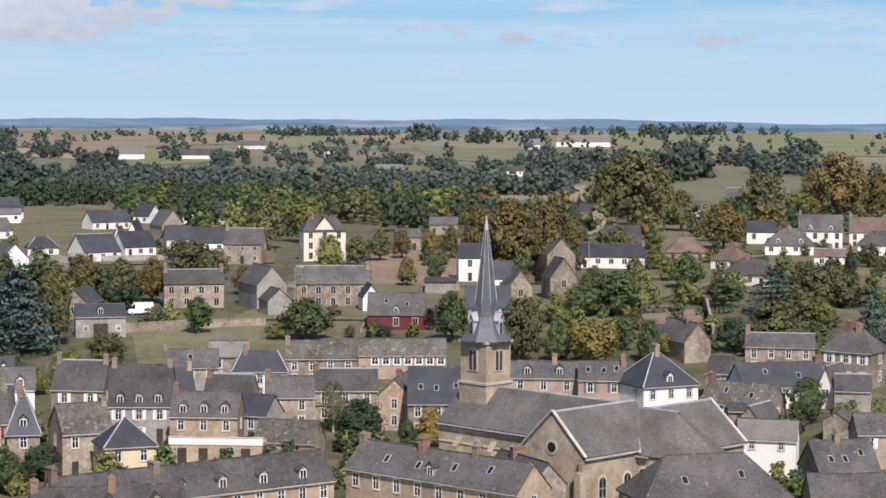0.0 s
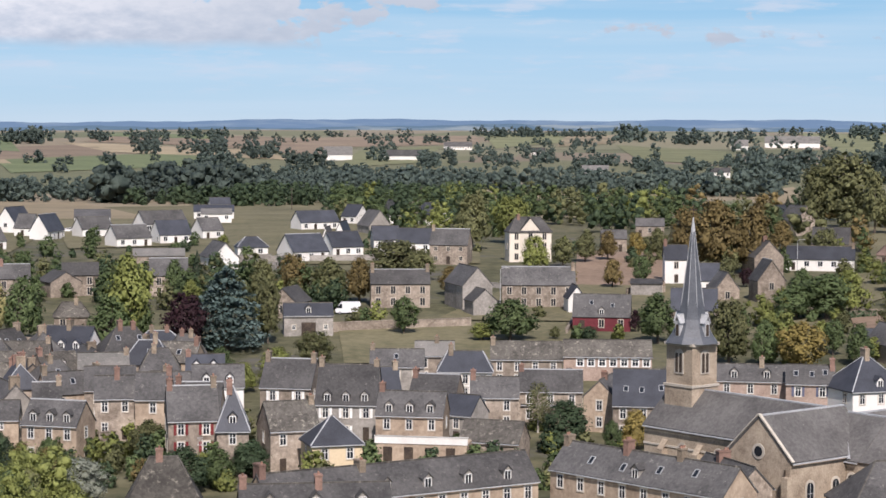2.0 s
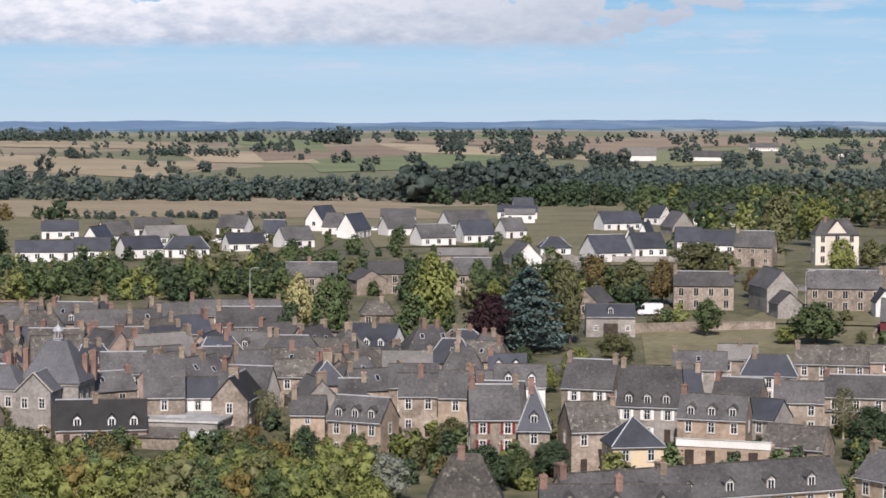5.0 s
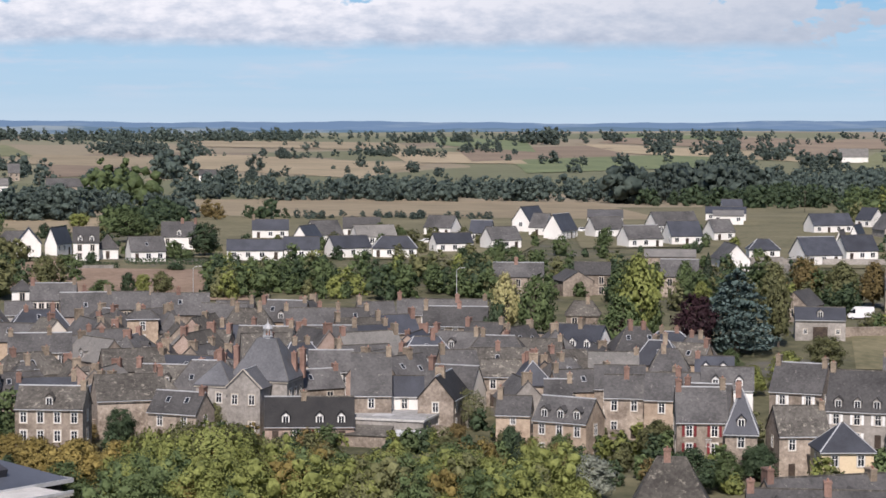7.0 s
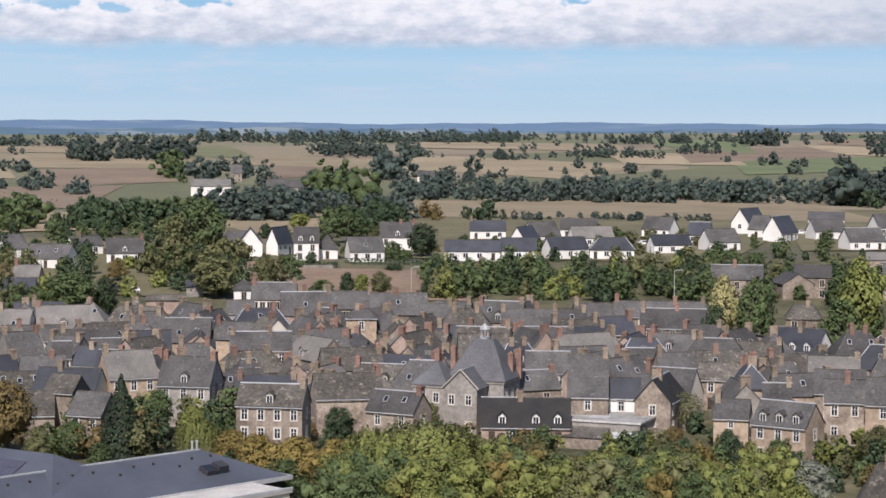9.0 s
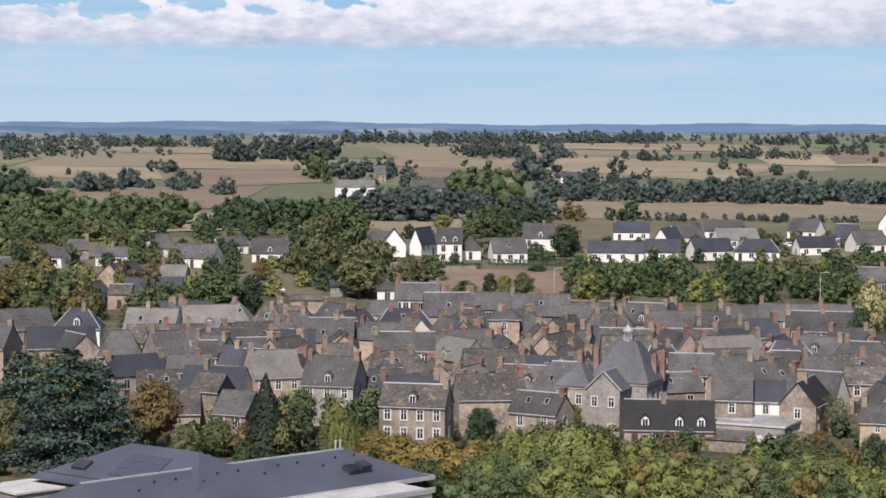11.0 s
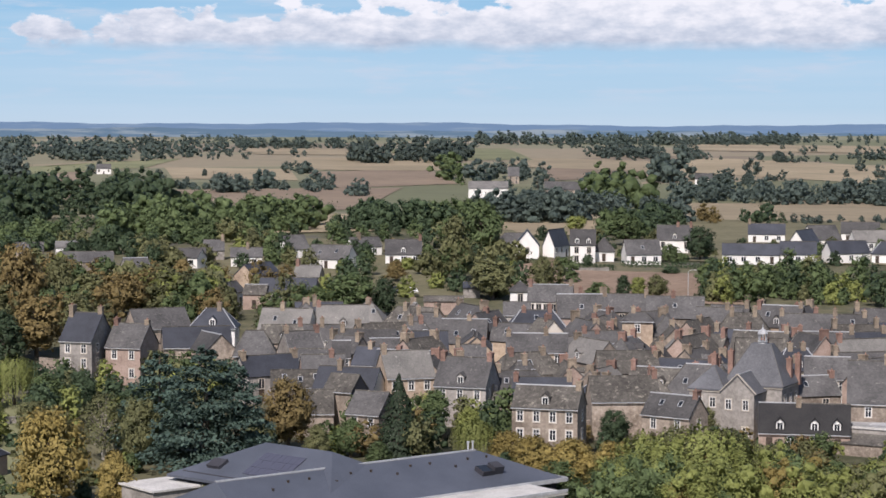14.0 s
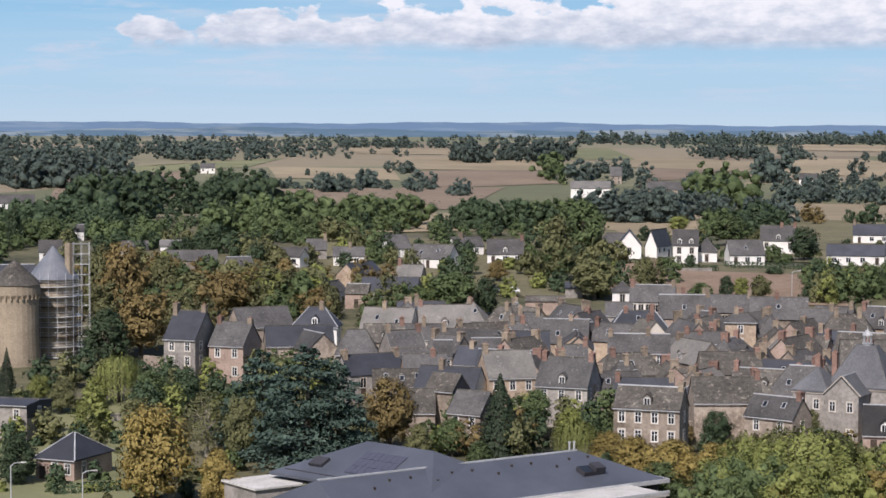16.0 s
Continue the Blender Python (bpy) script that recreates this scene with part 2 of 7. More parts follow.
def lathe(profile, sides=16, phase=0.0):
    """A turned body from (radius, height) pairs, closed at both ends."""
    vs, fs = [], []
    for r, z in profile:
        vs += [(r * math.cos(phase + 2 * math.pi * i / sides), r * math.sin(phase + 2 * math.pi * i / sides), z) for i in range(sides)]
    for k in range(len(profile) - 1):
        fs += [(k * sides + i, k * sides + (i + 1) % sides, (k + 1) * sides + (i + 1) % sides, (k + 1) * sides + i) for i in range(sides)]
    fs += [tuple(range(sides - 1, -1, -1)), tuple(range((len(profile) - 1) * sides, len(profile) * sides))]
    return vs, fs


# window pieces, all facing -y with their sill at z = 0
def window_meshes(w, h, surround, tag):
    a = w / 2
    frame_v = boxes((-a - 0.16, -a, -0.07, 0.0, -0.15, h + 0.18), (a, a + 0.16, -0.07, 0.0, -0.15, h + 0.18), (-a, a, -0.07, 0.0, h, h + 0.18), (-a, a, -0.1, 0.0, -0.15, 0.0))
    sash = boxes((-a, -a + 0.08, -0.05, 0, 0, h), (a - 0.08, a, -0.05, 0, 0, h), (-0.04, 0.04, -0.05, 0, 0, h), (-a, a, -0.05, 0, h * 0.62, h * 0.62 + 0.06), (-a, a, -0.05, 0, 0, 0.08), (-a, a, -0.05, 0, h - 0.08, h))
    pane = box(-a, a, -0.025, 0.0, 0, h)
    return (mesh("window_" + tag, *frame_v, surround), mesh("sash_" + tag, *sash, PAINT), mesh("pane_" + tag, *pane, GLASS))


WINDOWS = {k: window_meshes(w, h, s, k) for k, (w, h, s) in {
    "tall": (1.0, 1.65, TRIM), "small": (0.8, 1.0, TRIM), "plain": (1.2, 1.3, PAINT), "door": (1.0, 2.15, TRIM), "wide": (1.9, 1.4, PAINT)}.items()}
FAR_WINDOWS = {k: (mesh("far_window_" + k, *joined(boxes((-w / 2 - 0.14, -w / 2, -0.07, 0, -0.12, h + 0.14), (w / 2, w / 2 + 0.14, -0.07, 0, -0.12, h + 0.14), (-w / 2, w / 2, -0.07, 0, h, h + 0.14), (-w / 2, w / 2, -0.1, 0, -0.12, 0)), boxes((-0.05, 0.05, -0.05, 0, 0, h))), m), WINDOWS[k][2]) for k, (w, h, m) in {
    "tall": (1.0, 1.65, TRIM), "small": (0.8, 1.0, TRIM), "plain": (1.2, 1.3, PAINT), "wide": (1.9, 1.4, PAINT)}.items()}
SHUTTERS = {k: mesh("shutter_" + k, *boxes((-0.27, 0.27, -0.06, -0.01, 0, 1.65), (-0.27, 0.27, -0.085, -0.055, 0.25, 0.35), (-0.27, 0.27, -0.085, -0.055, 1.25, 1.35)), m) for k, m in
            {"white": PAINT, "red": RED_PAINT, "blue": BLUE_PAINT, "dark": DOOR_WOOD}.items()}
SKYLIGHT = (mesh("skylight", *boxes((-0.4, -0.32, -0.6, 0.6, 0, 0.1), (0.32, 0.4, -0.6, 0.6, 0, 0.1), (-0.4, 0.4, -0.6, -0.52, 0, 0.1), (-0.4, 0.4, 0.52, 0.6, 0, 0.1)), ZINC), mesh("skylight_pane", *box(-0.34, 0.34, -0.54, 0.54, 0, 0.06), GLASS))
POT_MESH = mesh("chimney_pot", *lathe([(0.13, 0), (0.11, 0.22), (0.13, 0.24), (0.13, 0.3)], 8), POT)
DOOR_LEAF = mesh("door_leaf", *boxes((-0.5, 0.5, -0.05, 0, 0, 2.1), (-0.4, -0.05, -0.07, -0.04, 0.2, 0.95), (0.05, 0.4, -0.07, -0.04, 0.2, 0.95), (-0.4, 0.4, -0.07, -0.04, 1.1, 1.95)), DOOR_WOOD)


def add_window(parent, kind, at, shutter="", far=False):
    if far:
        w = share("window", FAR_WINDOWS[kind][0], parent, at)
        share("pane", FAR_WINDOWS[kind][1], w, Matrix())
        return w
    f, s, p = WINDOWS[kind]
    w = share("window", f, parent, at)
    share("sash", s, w, Matrix())
    share("pane", p, w, Matrix())
    if shutter:
        for side in (-1, 1):
            share("shutter", SHUTTERS[shutter], w, pose(side * 0.8, 0, 0), shutter + " wooden shutter")
    return w


def add_chimney(parent, x, y, top, foot, rng, stone=False, length=1.1, far=False):
    a, b = length / 2, 0.42
    v, f = boxes((-a, a, -b, b, foot - top, 0), (-a - 0.08, a + 0.08, -b - 0.08, b + 0.08, -0.22, -0.08))
    c = part("chimney", v, f, CHIMNEY_STONE if stone else BRICK, parent, "", pose(x, y, top, 0, 0, 90))
    for i in range(1 if far else rng.choice((1, 2, 2, 3))):
        share("pot", POT_MESH, c, pose(-a + 0.25 + 0.32 * i, 0, 0))
    return c


WORDS = {"stone": "grey-brown stone", "grey": "grey rendered", "ochre": "golden stone", "white": "white rendered", "cream": "cream rendered", "ivory": "ivory rendered", "red": "dark red", "pink": "pinkish stone", "dark": "slate-hung"}
ROOF_WORDS = {"slate": "weathered slate roof", "new": "dark blue slate roof", "old": "lichened old slate roof", "pale": "pale worn slate roof", "black": "black slate roof", "tile": "brown tiled roof"}


FOOT = []


def house(x, y, turn, w, d, h, rise, wall="stone", roof="slate", hip=0.0, stacks="", dormers=0, lights=0, shutter="", win="tall", rows=0, cols=0, bare="", seed=0, name="house", brick=True, group="", end="", trim=False, gate=False):
    """A house: w along the ridge, d deep, h to the eaves, rise from eaves to ridge; its front faces local -y.
    stacks: letters l, m, r for chimneys at the left end, the middle and the right end of the ridge; bare: sides without windows."""
    rng = random.Random(seed * 7 + int(abs(x) * 3 + abs(y) * 5))
    g = ground_at(x, y)
    FOOT.append((x, y, max(w, d) * 0.9))
    state = " with dormers" if dormers else " with skylights" if lights else " with chimneys" if stacks else ""
    kind = "bungalow" if h < 3.4 and wall == "white" else name
    t = thing(kind, x, y, g, turn, "%s %s with %s%s" % (WORDS[wall], kind.replace("_", " "), ("hipped " if hip else "") + ROOF_WORDS[roof], state.replace("with", "and")), kind.split("_")[-1], group)
    far = math.hypot(x, y) > 440 or group != ""
    a, b = w / 2, d / 2
    hx = min(hip * b, a * 0.96) if hip else 0
    # walls
    if hip:
        part("wall", *box(-a, a, -b, b, -3, h), WALL[wall], t)
    else:
        vs = [(-a, -b, -3), (a, -b, -3), (a, b, -3), (-a, b, -3), (-a, -b, h), (a, -b, h), (a, b, h), (-a, b, h), (-a, 0, h + rise), (a, 0, h + rise)]
        part("wall", vs, [(0, 3, 2, 1), (0, 1, 5, 4), (2, 3, 7, 6), (3, 0, 4, 8, 7), (1, 2, 6, 9, 5), (4, 5, 9, 8), (6, 7, 8, 9)], WALL[wall], t)
        if end:
            part("gable_cladding", *slab([(a + 0.04, -b, h - 2), (a + 0.04, b, h - 2), (a + 0.04, b, h), (a + 0.04, 0, h + rise), (a + 0.04, -b, h)], 0.035), WALL[end], t)
    # roof
    o, p = 0.3, 0.12 + 0.1 * (wall == "white")
    s = rise / b
    lift = 0.16 * math.sqrt(1 + s * s)
    z0, z1 = h - o * s + lift, h + rise + lift
    ax, by = a + p, b + o
    if hip:
        ax = a + o
        rx = max(a - hx, 0.05)
        top = [(-rx, 0, z1), (rx, 0, z1)]
        e = [(-ax, -by, z0), (ax, -by, z0), (ax, by, z0), (-ax, by, z0)]
        vs = e + [(q[0], q[1], q[2] - 0.2) for q in e] + top
        part("roof", vs, [(0, 1, 9, 8), (1, 2, 9), (2, 3, 8, 9), (3, 0, 8), (7, 6, 5, 4), (0, 4, 5, 1), (1, 5, 6, 2), (2, 6, 7, 3), (3, 7, 4, 0)], SLATE[roof], t)
        for q, k in ((0, 0), (1, 1), (2, 1), (3, 0)):
            u, v = Vector(e[q]), Vector(top[k])
            side = (v - u).cross(Vector((0, 0, 1))).normalized() * 0.09
            part("hip_flashing", *slab([u - side + Vector((0, 0, 0.06)), u + side + Vector((0, 0, 0.06)), v + side + Vector((0, 0, 0.06)), v - side + Vector((0, 0, 0.06))], 0.08), ZINC if roof == "new" else SLATE["old" if roof != "tile" else "tile"], t)
    else:
        part("roof", *joined(slab([(-ax, -by, z0), (ax, -by, z0), (ax, 0, z1), (-ax, 0, z1)], 0.17), slab([(ax, by, z0), (-ax, by, z0), (-ax, 0, z1), (ax, 0, z1)], 0.17)), SLATE[roof], t)
        rx = ax
        if trim:
            for sx in (-ax - 0.02, ax - 0.12):
                part("verge_trim", *slab([(sx, -by, z0 + 0.03), (sx + 0.14, -by, z0 + 0.03), (sx + 0.14, 0, z1 + 0.03), (sx, 0, z1 + 0.03)], 0.16), SLATE["pale"], t)
    part("ridge_cap", *boxes((-rx, rx, -0.12, 0.12, z1 - 0.1, z1 + 0.07)), ZINC if rng.random() < 0.2 else SLATE["old" if roof != "tile" else "tile"], t)
    if not far:
        part("gutter", *boxes((-ax, ax, -by - 0.1, -by + 0.02, z0 - 0.22, z0 - 0.08)), ZINC, t)
    # chimneys
    for c in stacks:
        cx = {"l": -rx + 0.55, "m": rng.uniform(-0.2, 0.2) * w, "r": rx - 0.55}[c]
        add_chimney(t, cx, rng.uniform(-0.2, 0.2), h + rise + rng.uniform(0.9, 1.6), h + rise - 0.9, rng, not brick or rng.random() < 0.62, rng.uniform(0.9, 1.7), far)
    # windows of the front and of both ends
    storeys = rows or max(1, round(h / 2.9))
    wk = "plain" if wall == "white" and h < 4 else win
    floor_h = h / storeys
    wh = {"tall": 1.65, "small": 1.0, "plain": 1.3, "wide": 1.4}[wk]
    for side, length, m in (("f", w, pose(0, -b, 0)), ("l", d, pose(-a, 0, 0, 0, 0, -90)), ("r", d, pose(a, 0, 0, 0, 0, 90))):
        if side in bare:
            continue
        n = cols if cols and side == "f" else max(1, int(length / (3.1 if side == "f" else 4.2)))
        door = rng.randrange(n) if side == "f" else -1
        for r in range(storeys):
            for i in range(n):
                if side != "f" and rng.random() < (0.75 if far else 0.15):
                    continue
                px = (i + 0.5) / n * length - length / 2
                if r == 0 and i == door:
                    dl = share("door", DOOR_LEAF, t, m @ pose(px, -0.005, 0.05))
                    continue
                add_window(t, wk, m @ pose(px, -0.01, floor_h * r + floor_h - wh - 0.55), shutter if side == "f" and wk == "tall" else "", far)
    if gate:
        # dark slab on the wall stands for the shade inside the doorway
        part("garage_door", *boxes((-1.5, 1.5, -b - 0.06, -b + 0.02, -0.2, 2.7)), DOOR_WOOD, t, "dark open barn doorway")
        add_window(t, "small", pose(-a * 0.6, -b - 0.01, 1.2))
        add_window(t, "small", pose(a * 0.7, -b - 0.01, 1.2))
    # dormers and skylights on the front slope
    for i in range(dormers):
        px = (i + 0.5) / dormers * w * 0.92 - w * 0.46
        add_dormer(t, px, -b, h, s, WALL["white" if wall == "white" or roof == "black" else "grey"], SLATE[roof])
    for i in range(lights):
        px = (i + 0.5) / lights * w * 0.8 - w * 0.4 + rng.uniform(-0.3, 0.3)
        f = rng.uniform(0.35, 0.6)
        sk = share("skylight", SKYLIGHT[0], t, pose(px, -b * (1 - f), h + rise * f + lift + 0.01, math.degrees(math.atan(s))))
        share("pane", SKYLIGHT[1], sk, Matrix())
    return t


def add_dormer(parent, x, eave_y, h, slope, wall, roof, w=1.2, up=1.7, back=0.35):
    y0 = eave_y + back
    y1 = y0 + (up + 0.7) / slope
    zb = h + back * slope - 0.3
    zt = h + back * slope + up * 0.75
    a = w / 2
    vs = [(-a, y0, zb), (a, y0, zb), (a, y1, zb), (-a, y1, zb), (-a, y0, zt), (a, y0, zt), (a, y1, zt), (-a, y1, zt), (0, y0, zt + 0.6), (0, y1, zt + 0.6)]
    dm = part("dormer", vs, [(0, 3, 2, 1), (1, 2, 6, 5), (3, 0, 4, 7), (0, 1, 5, 8, 4), (2, 3, 7, 9, 6)], wall, parent, "", pose(x, 0, 0))
    q = a + 0.18
    part("dormer_roof", *joined(slab([(-q, y0 - 0.2, zt - 0.05), (0, y0 - 0.2, zt + 0.72), (0, y1, zt + 0.72), (-q, y1, zt - 0.05)][::-1], -0.1), slab([(q, y0 - 0.2, zt - 0.05), (0, y0 - 0.2, zt + 0.72), (0, y1, zt + 0.72), (q, y1, zt - 0.05)], -0.1)), roof, dm)
    part("sash", *boxes((-a + 0.12, -a + 0.2, y0 - 0.06, y0, zb + 0.4, zt), (a - 0.2, a - 0.12, y0 - 0.06, y0, zb + 0.4, zt), (-0.04, 0.04, y0 - 0.06, y0, zb + 0.4, zt), (-a + 0.12, a - 0.12, y0 - 0.06, y0, zt - 0.1, zt), (-a + 0.12, a - 0.12, y0 - 0.06, y0, zb + 0.34, zb + 0.44)), PAINT, dm)
    part("pane", *box(-a + 0.15, a - 0.15, y0 - 0.03, y0 + 0.05, zb + 0.4, zt - 0.02), GLASS, dm)
    return dm


# ---- plants ----
_g = (1 + math.sqrt(5)) / 2
LUMP = np.array([(-1, _g, 0), (1, _g, 0), (-1, -_g, 0), (1, -_g, 0), (0, -1, _g), (0, 1, _g), (0, -1, -_g), (0, 1, -_g), (_g, 0, -1), (_g, 0, 1), (-_g, 0, -1), (-_g, 0, 1)]) / math.sqrt(1 + _g * _g) * np.array((1, 1, 0.88))
LUMP_FACES = np.array(((0, 11, 5), (0, 5, 1), (0, 1, 7), (0, 7, 10), (0, 10, 11), (1, 5, 9), (5, 11, 4), (11, 10, 2), (10, 7, 6), (7, 1, 8), (3, 9, 4), (3, 4, 2), (3, 2, 6), (3, 6, 8), (3, 8, 9), (4, 9, 5), (2, 4, 11), (6, 2, 10), (8, 6, 7), (9, 8, 1)))


def leaf_mesh(name, points, normals, size, material, seed, droop=0.0, cores=(), core=0.55):
    """Many small leaf sprays, each one bent plate, at the given points, round dim inner clumps (x, y, z, r)."""
    rng = np.random.default_rng(seed)
    n = len(points)
    nr = normals + rng.normal(0, 0.38, (n, 3))
    nr /= np.linalg.norm(nr, axis=1)[:, None]
    ref = rng.normal(0, 1, (n, 3))
    ref[:, 2] -= droop
    u = np.cross(nr, ref)
    u /= np.linalg.norm(u, axis=1)[:, None] + 1e-9
    v = np.cross(nr, u)
    sz = (size * rng.uniform(0.55, 1.3, n))[:, None] if np.isscalar(size) else (size * rng.uniform(0.55, 1.3, n))[:, None]
    asp = rng.uniform(0.5, 0.9, n)[:, None]
    p = points
    quad = np.stack([p - u * sz * 0.5, p - v * sz * asp * 0.5 + nr * sz * 0.15, p + u * sz * 0.5, p + v * sz * asp * 0.5 - nr * sz * 0.1], 1).reshape(-1, 3)
    tri = np.zeros((0, 3))
    if len(cores):
        c = np.asarray(cores)
        lump = LUMP[None] * rng.uniform(0.6, 1.3, (len(c), 12))[:, :, None]
        tri = (c[:, None, :3] + lump * c[:, None, 3:4] * core)[:, LUMP_FACES].reshape(-1, 3)
    k = len(tri) // 3
    co = np.concatenate([quad, tri]).astype(np.float32)
    me = bpy.data.meshes.new(name)
    me.vertices.add(len(co))
    me.vertices.foreach_set("co", co.ravel())
    me.loops.add(len(co))
    me.loops.foreach_set("vertex_index", np.arange(len(co), dtype=np.int32))
    me.polygons.add(n + k)
    me.polygons.foreach_set("loop_start", np.concatenate([np.arange(0, 4 * n, 4), 4 * n + np.arange(0, 3 * k, 3)]).astype(np.int32))
    me.materials.append(material)
    me.update(calc_edges=True)
    soft = normals + rng.normal(0, 0.2, (n, 3)) + np.array((0, 0, 0.25))
    soft /= np.linalg.norm(soft, axis=1)[:, None]
    out = [np.repeat(soft, 4, axis=0)]
    if k:
        cc = np.repeat(np.asarray(cores)[:, :3], 60, axis=0)
        d = tri - cc
        d = d / np.linalg.norm(d, axis=1)[:, None] + rng.normal(0, 0.5, d.shape)
        out.append(d / np.linalg.norm(d, axis=1)[:, None])
    me.polygons.foreach_set("use_smooth", np.ones(n + k, dtype=bool))
    me.normals_split_custom_set_from_vertices(np.concatenate(out).astype(np.float32))
    return me


def crown_points(rng, n, height, width, low=0.18, clumps=22, shape="round"):
    """Points and outward normals on the shells of overlapping clumps that fill a crown."""
    pts, nrm = [], []
    cz0, cz1 = height * low, height
    cs = []
    for i in range(clumps):
        f = (i + rng.uniform(0.1, 0.9)) / clumps
        if shape == "round":
            reach = math.sqrt(max(0.05, 1 - (2 * (f - 0.42)) ** 2 * 0.9))
        elif shape == "tall":
            reach = 0.35 + 0.65 * math.sin(math.pi * min(1, f * 0.8 + 0.15))
        elif shape == "dome":
            reach = math.sqrt(max(0.08, 1 - f * f * 0.96))
        else:
            reach = 1 - f * 0.93
        ang = i * 2.4 + rng.uniform(-0.5, 0.5)
        rad = width / 2 * reach * rng.uniform(0.3, 0.78)
        cr = width * rng.uniform(0.13, 0.25) * (0.55 + 0.45 * reach) * (22 / max(22, clumps)) ** 0.4
        cs.append((rad * math.cos(ang), rad * math.sin(ang), cz0 + (cz1 - cz0 - cr * 0.8) * f + cr * 0.2, cr))
    wts = np.array([c[3] ** 2 for c in cs])
    cnt = (wts / wts.sum() * n).astype(int) + 1
    for c, k in zip(cs, cnt):
        d = rng.normal(0, 1, (k, 3))
        d[:, 2] = np.abs(d[:, 2]) * np.where(rng.random(k) < 0.75, 1, -0.8)
        d /= np.linalg.norm(d, axis=1)[:, None]
        r = c[3] * rng.uniform(0.72, 1.22, k)[:, None]
        p = np.array(c[:3]) + d * r * np.array((1, 1, 0.85))
        pts.append(p)
        whole = p - np.array((0, 0, height * 0.45))
        whole /= np.linalg.norm(whole, axis=1)[:, None] + 1e-6
        nrm.append(0.5 * d + 0.6 * whole)
    return np.concatenate(pts), np.concatenate(nrm), cs


def limb(a, b, r0, r1, sides=6):
    a, b = Vector(a), Vector(b)
    q = (b - a).to_track_quat("Z", "Y").to_matrix()
    vs = [a + q @ Vector((r0 * math.cos(2 * math.pi * i / sides), r0 * math.sin(2 * math.pi * i / sides), 0)) for i in range(sides)]
    vs += [b + q @ Vector((r1 * math.cos(2 * math.pi * i / sides), r1 * math.sin(2 * math.pi * i / sides), 0)) for i in range(sides)]
    return vs, [(i, (i + 1) % sides, (i + 1) % sides + sides, i + sides) for i in range(sides)] + [tuple(range(sides, 2 * sides))]


PROTOS = {}
TREE_WORDS = {"oak": "green broadleaf tree with a dense crown", "lime": "light yellow-green broadleaf tree", "olive": "olive-brown broadleaf tree with a loose crown", "rust": "rust-tinged autumn tree with a wide crown", "gold": "golden-yellow autumn tree with a full crown", "cream": "pale cream flowering-looking tree", "dark": "dark green tree with a dense crown", "cedar": "blue-green cedar with layered boughs", "greencedar": "large grey-green cedar with layered boughs", "spruce": "tall dark green conical spruce tree", "purple": "dark purple copper beech tree", "silver": "silvery green tree with a rounded crown", "willow": "weeping willow with hanging yellow-green branches", "birch": "thin olive tree with bare pale branches"}


